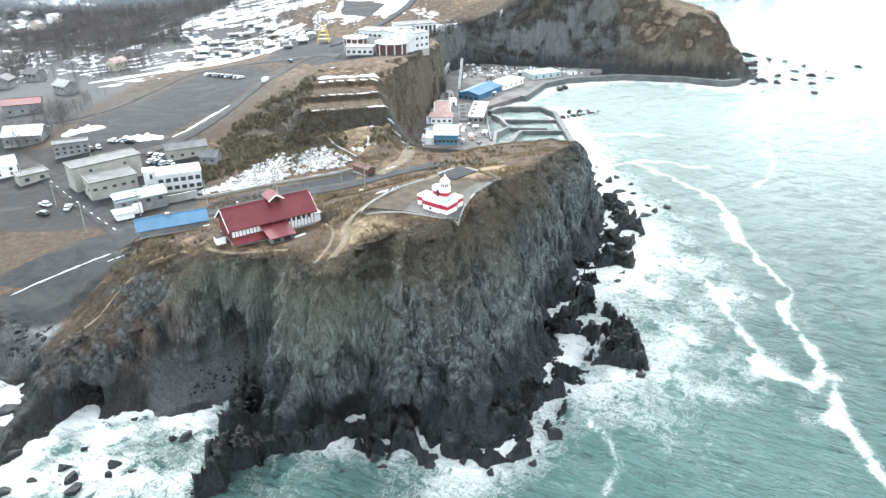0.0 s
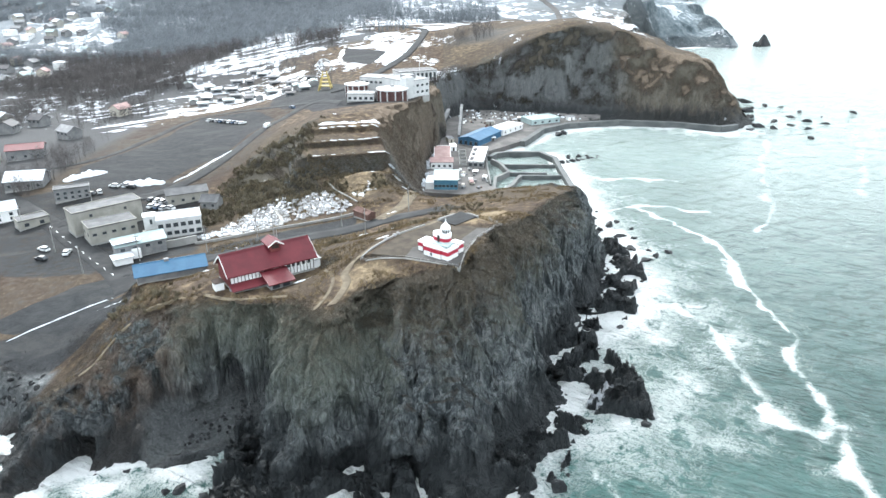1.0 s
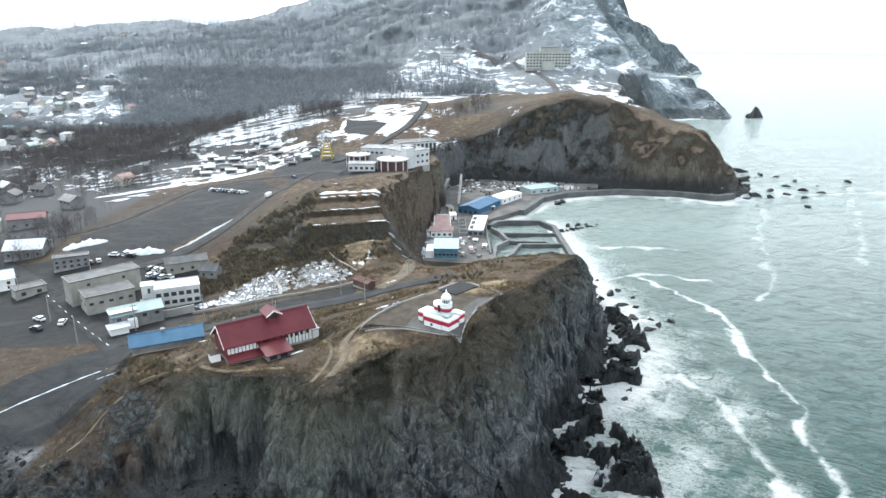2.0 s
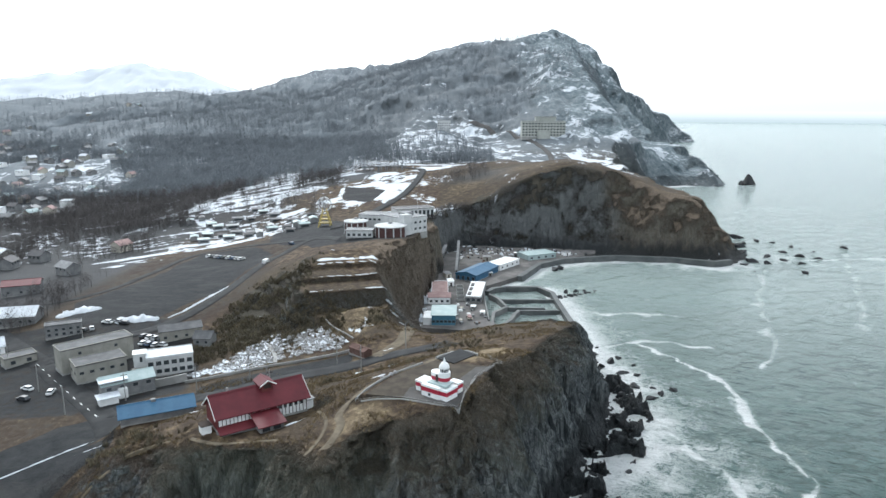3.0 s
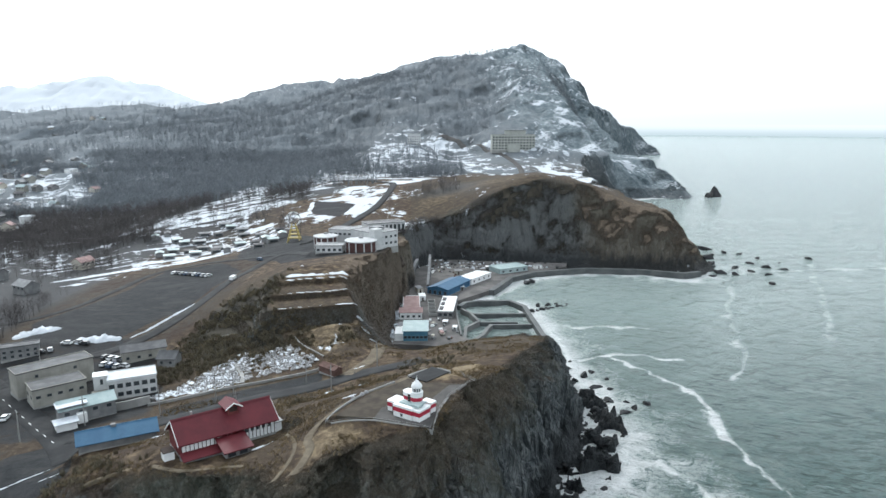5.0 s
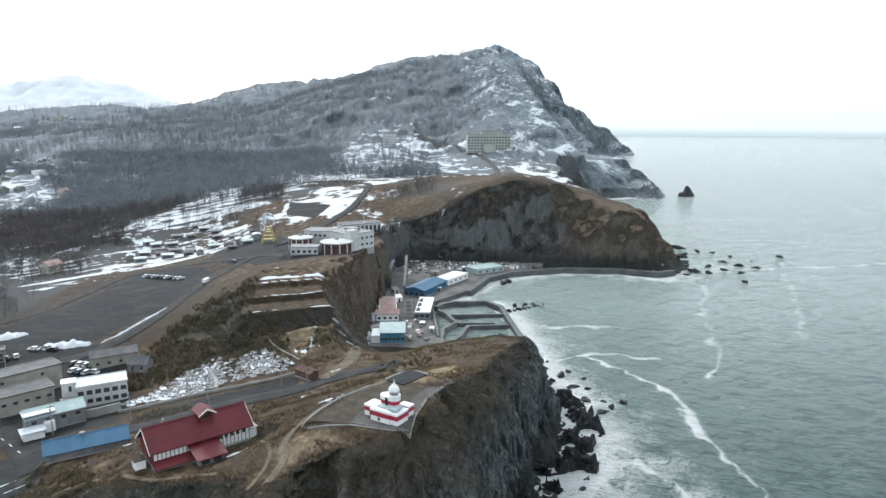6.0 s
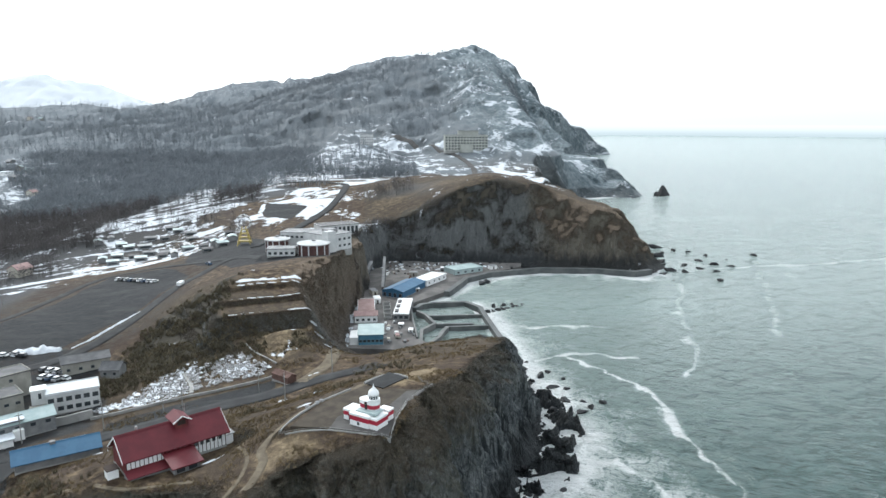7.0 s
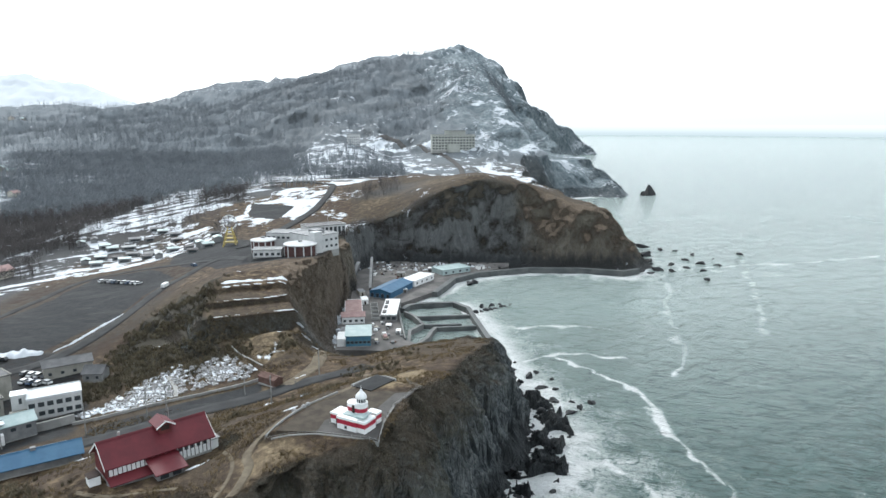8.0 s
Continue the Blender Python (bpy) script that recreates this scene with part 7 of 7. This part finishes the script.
CAPE = [(212, 470, 7), (222, 455, 5), (205, 440, 6), (197, 433, 5), (214, 436, 5), (228, 444, 4), (240, 470, 5), (254, 486, 4.5), (245, 455, 5), (254, 450, 4), (224, 409, 4.5), (194, 412, 3), (232, 522, 6), (240, 510, 5), (250, 506, 5),
        (292, 483, 6), (217, 489, 7), (226, 500, 6), (208, 459, 7), (234, 433, 3.5), (262, 470, 3.5), (246, 410, 3)]
for x, y, s in CAPE:
    sea_rock(x, y, s * random.uniform(0.7, 1.7), s * random.uniform(0.5, 0.9), s * random.uniform(0.25, 0.55), -0.3, label="dark rock off the tip of the cape", group="rocks off the cape")
pinnacle = ROCKS[5].copy()
for v in pinnacle.vertices:
    k = 1 - 0.7 * min(max(v.co.z, 0), 1.1) / 1.1
    v.co.x, v.co.y = v.co.x * k - 0.05 * v.co.z, v.co.y * k
ob = new("sea_rock", pinnacle)
ob.matrix_basis = pose(404, 893, -3, 0, 0, 20) @ Matrix.Diagonal((24, 17, 16.5, 1))
tagged(ob, "tall pointed dark rock standing off the coast", "rock")
sea_rock(394, 889, 9, 9, 9, -3, 4, "low dark rock beside the tall pointed one", "far skerries")
for x, y, s in ((420, 1100, 7), (440, 1180, 6), (470, 1250, 6), (410, 1010, 6), (640, 1900, 9), (560, 1650, 8)):
    sea_rock(x, y, s, s, s * 0.5, -0.5, label="far dark skerry awash in swell", group="far skerries")
for k in range(46):
    x = random.uniform(-57, -44)
    y = 126 + 0.7 * (x + 50) + random.uniform(0, 8)
    s = random.uniform(0.3, 0.9)
    sea_rock(x, y, s, s, 0.6 * s, max(ground_at(x, y), 0.0) - 0.1, label="grey boulder on the small cove beach", group="boulders on the cove beach")
# frozen spray and snow heaped at the foot of the harbour cliff
ICE = [me.copy() for me in ROCKS[:4]]
for me in ICE:
    me.materials.clear()
    me.materials.append(SNOW)
for k in range(120):
    y = random.uniform(298, 420) if k < 70 else random.uniform(446, 478)
    x = float(np.interp(y, (296, 340, 365, 400, 440), (-9, -10, -7, -4, 0))) + random.uniform(-2.0, 2.5) if k < 70 else random.uniform(10, 100)
    s = random.uniform(0.8, 2.9) if k < 70 else random.uniform(0.6, 1.8)
    ob = new("ice_heap", ICE[k % 4])
    ob.matrix_basis = pose(x, y, 3.0, 0, 0, random.uniform(0, 360)) @ Matrix.Diagonal((s, 1.5 * s, 0.8 * s, 1))
    tagged(ob, "lump of ice and snow at the cliff foot", "ice heap", "ice heaps by the quay")
# loose spiky rubble of the shore at the cove
for k in range(70):
    x, y = random.uniform(10, 100), random.uniform(440, 478)
    q = random.uniform(0.5, 1.7)
    sea_rock(x, y, q, 1.3 * q, 0.7 * q, 3.0, label="dark rubble on the back of the quay", group="rubble on the quay")
for k in range(34):
    x, y = random.uniform(-118, -94), random.uniform(131, 141)
    sea_rock(x, y, random.uniform(0.6, 2.0), random.uniform(0.6, 1.6), random.uniform(0.4, 0.9), max(ground_at(x, y), 0) - 0.1, label="grey boulder on the rocky shore", group="boulders on the shore")

# ---------------------------------------------------------------- bare woods, scrub and dry grass
def merged(name, verts, faces, material, label, category):
    me = bpy.data.meshes.new(name)
    me.vertices.add(len(verts))
    me.vertices.foreach_set("co", verts.ravel().astype(np.float32))
    me.loops.add(faces.size)
    me.loops.foreach_set("vertex_index", faces.ravel().astype(np.int32))
    me.polygons.add(len(faces))
    me.polygons.foreach_set("loop_start", np.arange(0, faces.size, 3, dtype=np.int32))
    me.update(calc_edges=True)
    me.materials.append(material)
    return tagged(new(name, me), label, category, kind="stuff")


def tree_model(rng, branches, thick):
    """A bare tree one unit high: tapered trunk, rising limbs and twigs, as thin three-sided cones."""
    V, F = [], []

    def cone(a, b, r):
        a, b = np.array(a), np.array(b)
        d = (b - a) / np.linalg.norm(b - a)
        u = np.cross(d, (0.3, 0.9, 0.2))
        u /= np.linalg.norm(u)
        w = np.cross(d, u)
        i = len(V)
        for k in range(3):
            t = 2 * math.pi * k / 3
            V.append(a + r * (math.cos(t) * u + math.sin(t) * w))
        V.append(b)
        F.extend(((i, i + 1, i + 3), (i + 1, i + 2, i + 3), (i + 2, i, i + 3)))

    cone((0, 0, -0.08), (0, 0, 1.0), thick)
    for k in range(branches):
        h = 0.25 + 0.65 * k / branches
        a = k * 2.4 + rng.uniform(-0.4, 0.4)
        ln = (0.42 - 0.25 * h) * rng.uniform(0.8, 1.3)
        tip = (ln * math.cos(a), ln * math.sin(a), h + ln * rng.uniform(0.6, 1.1))
        cone((0, 0, h), tip, thick * 0.55)
        if branches > 7:
            mid = np.array((0, 0, h)) * 0.45 + np.array(tip) * 0.55
            for s in (-1, 1):
                cone(mid, mid + 0.5 * ln * np.array((math.cos(a + 0.8 * s), math.sin(a + 0.8 * s), 0.9)), thick * 0.35)
    return np.array(V), np.array(F)


def scatter(name, label, category, material, models, x, y, size, rng, sink=0.0, z=None):
    z = land(x, y)[0] if z is None else z
    VV, FF, base = [], [], 0
    kind = rng.integers(0, len(models), len(x))
    ang = rng.uniform(0, 2 * math.pi, len(x))
    for i in range(len(x)):
        V, F = models[kind[i]]
        c, s = math.cos(ang[i]), math.sin(ang[i])
        P = np.stack([V[:, 0] * c - V[:, 1] * s, V[:, 0] * s + V[:, 1] * c, V[:, 2]], 1) * size[i]
        P += (x[i], y[i], z[i] - sink)
        VV.append(P)
        FF.append(F + base)
        base += len(V)
    return merged(name, np.concatenate(VV), np.concatenate(FF), material, label, category)


rng = np.random.default_rng(21)


def pick(n, x0, x1, y0, y1, want):
    """Random places whose chance is given by want(x, y)."""
    x, y = rng.uniform(x0, x1, n), rng.uniform(y0, y1, n)
    ok = rng.uniform(0, 1, n) < want(x, y)
    return x[ok], y[ok]


def wooded(x, y):
    w = np.maximum(0.7 * smooth(-0.15, 0.4, fbm(x / 90, y / 70, 2.0, 3) + 0.6 * smooth(1000, 1300, y)), spur(x, y) * (0.5 + 0.5 * smooth(-0.3, 0.3, fbm(x / 50, y / 40, 2.0, 2)))) * smooth(430, 520, y - 0.4 * x - 40)
    f, i = edge_distance(x, y, BRINK)
    open_ground = np.maximum.reduce([within(x, y, o, 6) for o in (SNOW_SLOPE, PITCH_SNOW, FAIR_YARD, SNOW_LOW, PLAZA)])
    open_ground = np.maximum(open_ground, np.maximum(0.8 * within(x, y, HOTEL_SNOW, 14), 0.88 * within(x, y, SNOW_BANK, 6)))
    return w * i * smooth(15, 60, f) * (1 - open_ground) * (1 - smooth(10, 60, x) * (y < 650))


fine = [tree_model(rng, 8, 0.02) for k in range(5)]
plain = [tree_model(rng, 5, 0.03) for k in range(6)]
tx, ty = pick(17000, -480, 40, 425, 660, wooded)
scatter("bare_woods", "leafless grey-brown woods on the snowy slopes", "trees", BARK_WARM, fine, tx, ty, rng.uniform(6, 11, len(tx)), rng)
tx, ty = pick(38000, -620, 60, 640, 1000, wooded)
scatter("upper_woods", "leafless grey woods climbing the snowy valley", "trees", BARK, plain, tx, ty, rng.uniform(8, 13, len(tx)), rng)
tx, ty = pick(32000, -1000, 340, 980, 1720, lambda x, y: wooded(x, y) * (1 - 0.6 * smooth(60, 260, x)))
scatter("mountain_woods", "leafless woods on the far mountain slopes", "trees", BARK, plain, tx, ty, rng.uniform(9, 15, len(tx)), rng)
tx, ty = pick(6000, -2400, -200, 1500, 2700, lambda x, y: 0.8 + 0 * x)
scatter("distant_woods", "dark leafless woods on the distant hills", "trees", BARK, plain, tx, ty, rng.uniform(12, 20, len(tx)), rng)
tx, ty = pick(9500, -420, -160, 262, 560, lambda x, y: 0.95 * smooth(-0.3, 0.2, fbm(x / 40, y / 40, 4.0, 2) + 0.25) * (1 - within(x, y, SNOW_SLOPE, 4)) * (x < -168 - 0.12 * (y - 300)))
scatter("roadside_trees", "leafless trees and dark brush beside the road", "trees", BARK_WARM, fine, tx, ty, rng.uniform(5, 9, len(tx)), rng)


face = (STEEP > 0.25) & (GXX > -8) & (GXX < 150) & (GYY > 430) & (GYY < 560) & (GZ > 4)
bx, by, bz = PX[face], PY[face], PZ[face]
chosen = rng.permutation(len(bx))[:9000]
bx, by, bz = bx[chosen], by[chosen], bz[chosen]
held = rng.uniform(0, 1, len(bx)) < smooth(-0.45, 0.25, fbm(bx / 16, by / 16, 5.0, 2)) * (0.25 + 0.75 * smooth(145, 95, bx))
scatter("cliff_brush", "dark leafless brush clinging to the cliff", "scrub", BARK_WARM, plain, bx[held], by[held], rng.uniform(2.2, 4.6, held.sum()), rng, 0.5, bz[held])


def bush_model(rng, blades, width, up):
    V, F = [], []
    for k in range(blades):
        a, s = rng.uniform(0, 2 * math.pi), rng.uniform(0.4, 1.0)
        o = np.array((0.25 * rng.uniform(-1, 1), 0.25 * rng.uniform(-1, 1), -0.05))
        tip = o + np.array((0.6 * s * math.cos(a), 0.6 * s * math.sin(a), up * rng.uniform(0.5, 1.0)))
        side = np.array((-math.sin(a), math.cos(a), 0)) * width
        i = len(V)
        V.extend((o - side, o + side, tip))
        F.append((i, i + 1, i + 2))
    return np.array(V), np.array(F)


bushes = [bush_model(rng, 16, 0.06, 1.0) for k in range(5)]


def scrubby(x, y):
    s = within(x, y, SCRUB_HILL, 5) * smooth(-0.25, 0.3, fbm(x / 10, y / 7, 12.0, 2) + 0.08)
    s = np.maximum(s, 0.85 * within(x, y, [(-91, 228), (-84, 222), (-73, 233), (-66, 244), (-54, 250), (-60, 260), (-88, 264)], 3))
    s = np.maximum(s, 0.8 * within(x, y, [(-66, 238), (-44, 246), (-36, 234), (-34, 240), (-22, 246), (-22, 256), (-52, 262)], 4) * smooth(0.1, 0.4, fbm(x / 8, y / 8, 2.0, 2) + 0.25))
    s = np.maximum(s, 0.35 * within(x, y, [(-34, 180), (-8, 186), (10, 205), (22, 240), (4, 232), (-6, 208), (-34, 196)], 4) * smooth(0.0, 0.4, fbm(x / 6, y / 6, 2.0, 2)))
    return np.maximum(s, 0.3 * within(x, y, [(-84, 150), (-64, 146), (-62, 152), (-80, 166), (-86, 160)], 3))


tx, ty = pick(24000, -92, 24, 140, 310, scrubby)
scatter("brown_scrub", "dense brown leafless scrub on the hillside", "scrub", TWIG, bushes, tx, ty, rng.uniform(0.7, 2.1, len(tx)), rng)
tufts = [bush_model(rng, 9, 0.05, 0.8) for k in range(5)]


def grassy(x, y):
    f, i = edge_distance(x, y, BRINK)
    g = smooth(-0.35, 0.5, fbm(x / 7, y / 7, 3.0, 3))
    bare = np.maximum.reduce([within(x, y, o, 1) for o in (LOT_UPPER, LOT_LOWER, TOWN_YARD, YARD_BACK, PADS[0][0], PADS[1][0], PADS[2][0])])
    d = np.minimum(line_distance(x, y, [(-26, 129.5), (-22, 141), (-23.2, 147), (-12.4, 162), (1.5, 175), (6, 196)])[0], line_distance(x, y, [(-98, 187), (-72, 192), (-38, 206), (-4, 221)])[0] - 2.5)
    return g * i * (1 - bare) * (d > 1.3)


tx, ty = pick(44000, -86, 55, 125, 262, grassy)
scatter("dry_grass", "tufts of dry straw-coloured grass on the headland", "grass", STRAW, tufts, tx, ty, rng.uniform(0.4, 1.15, len(tx)), rng)
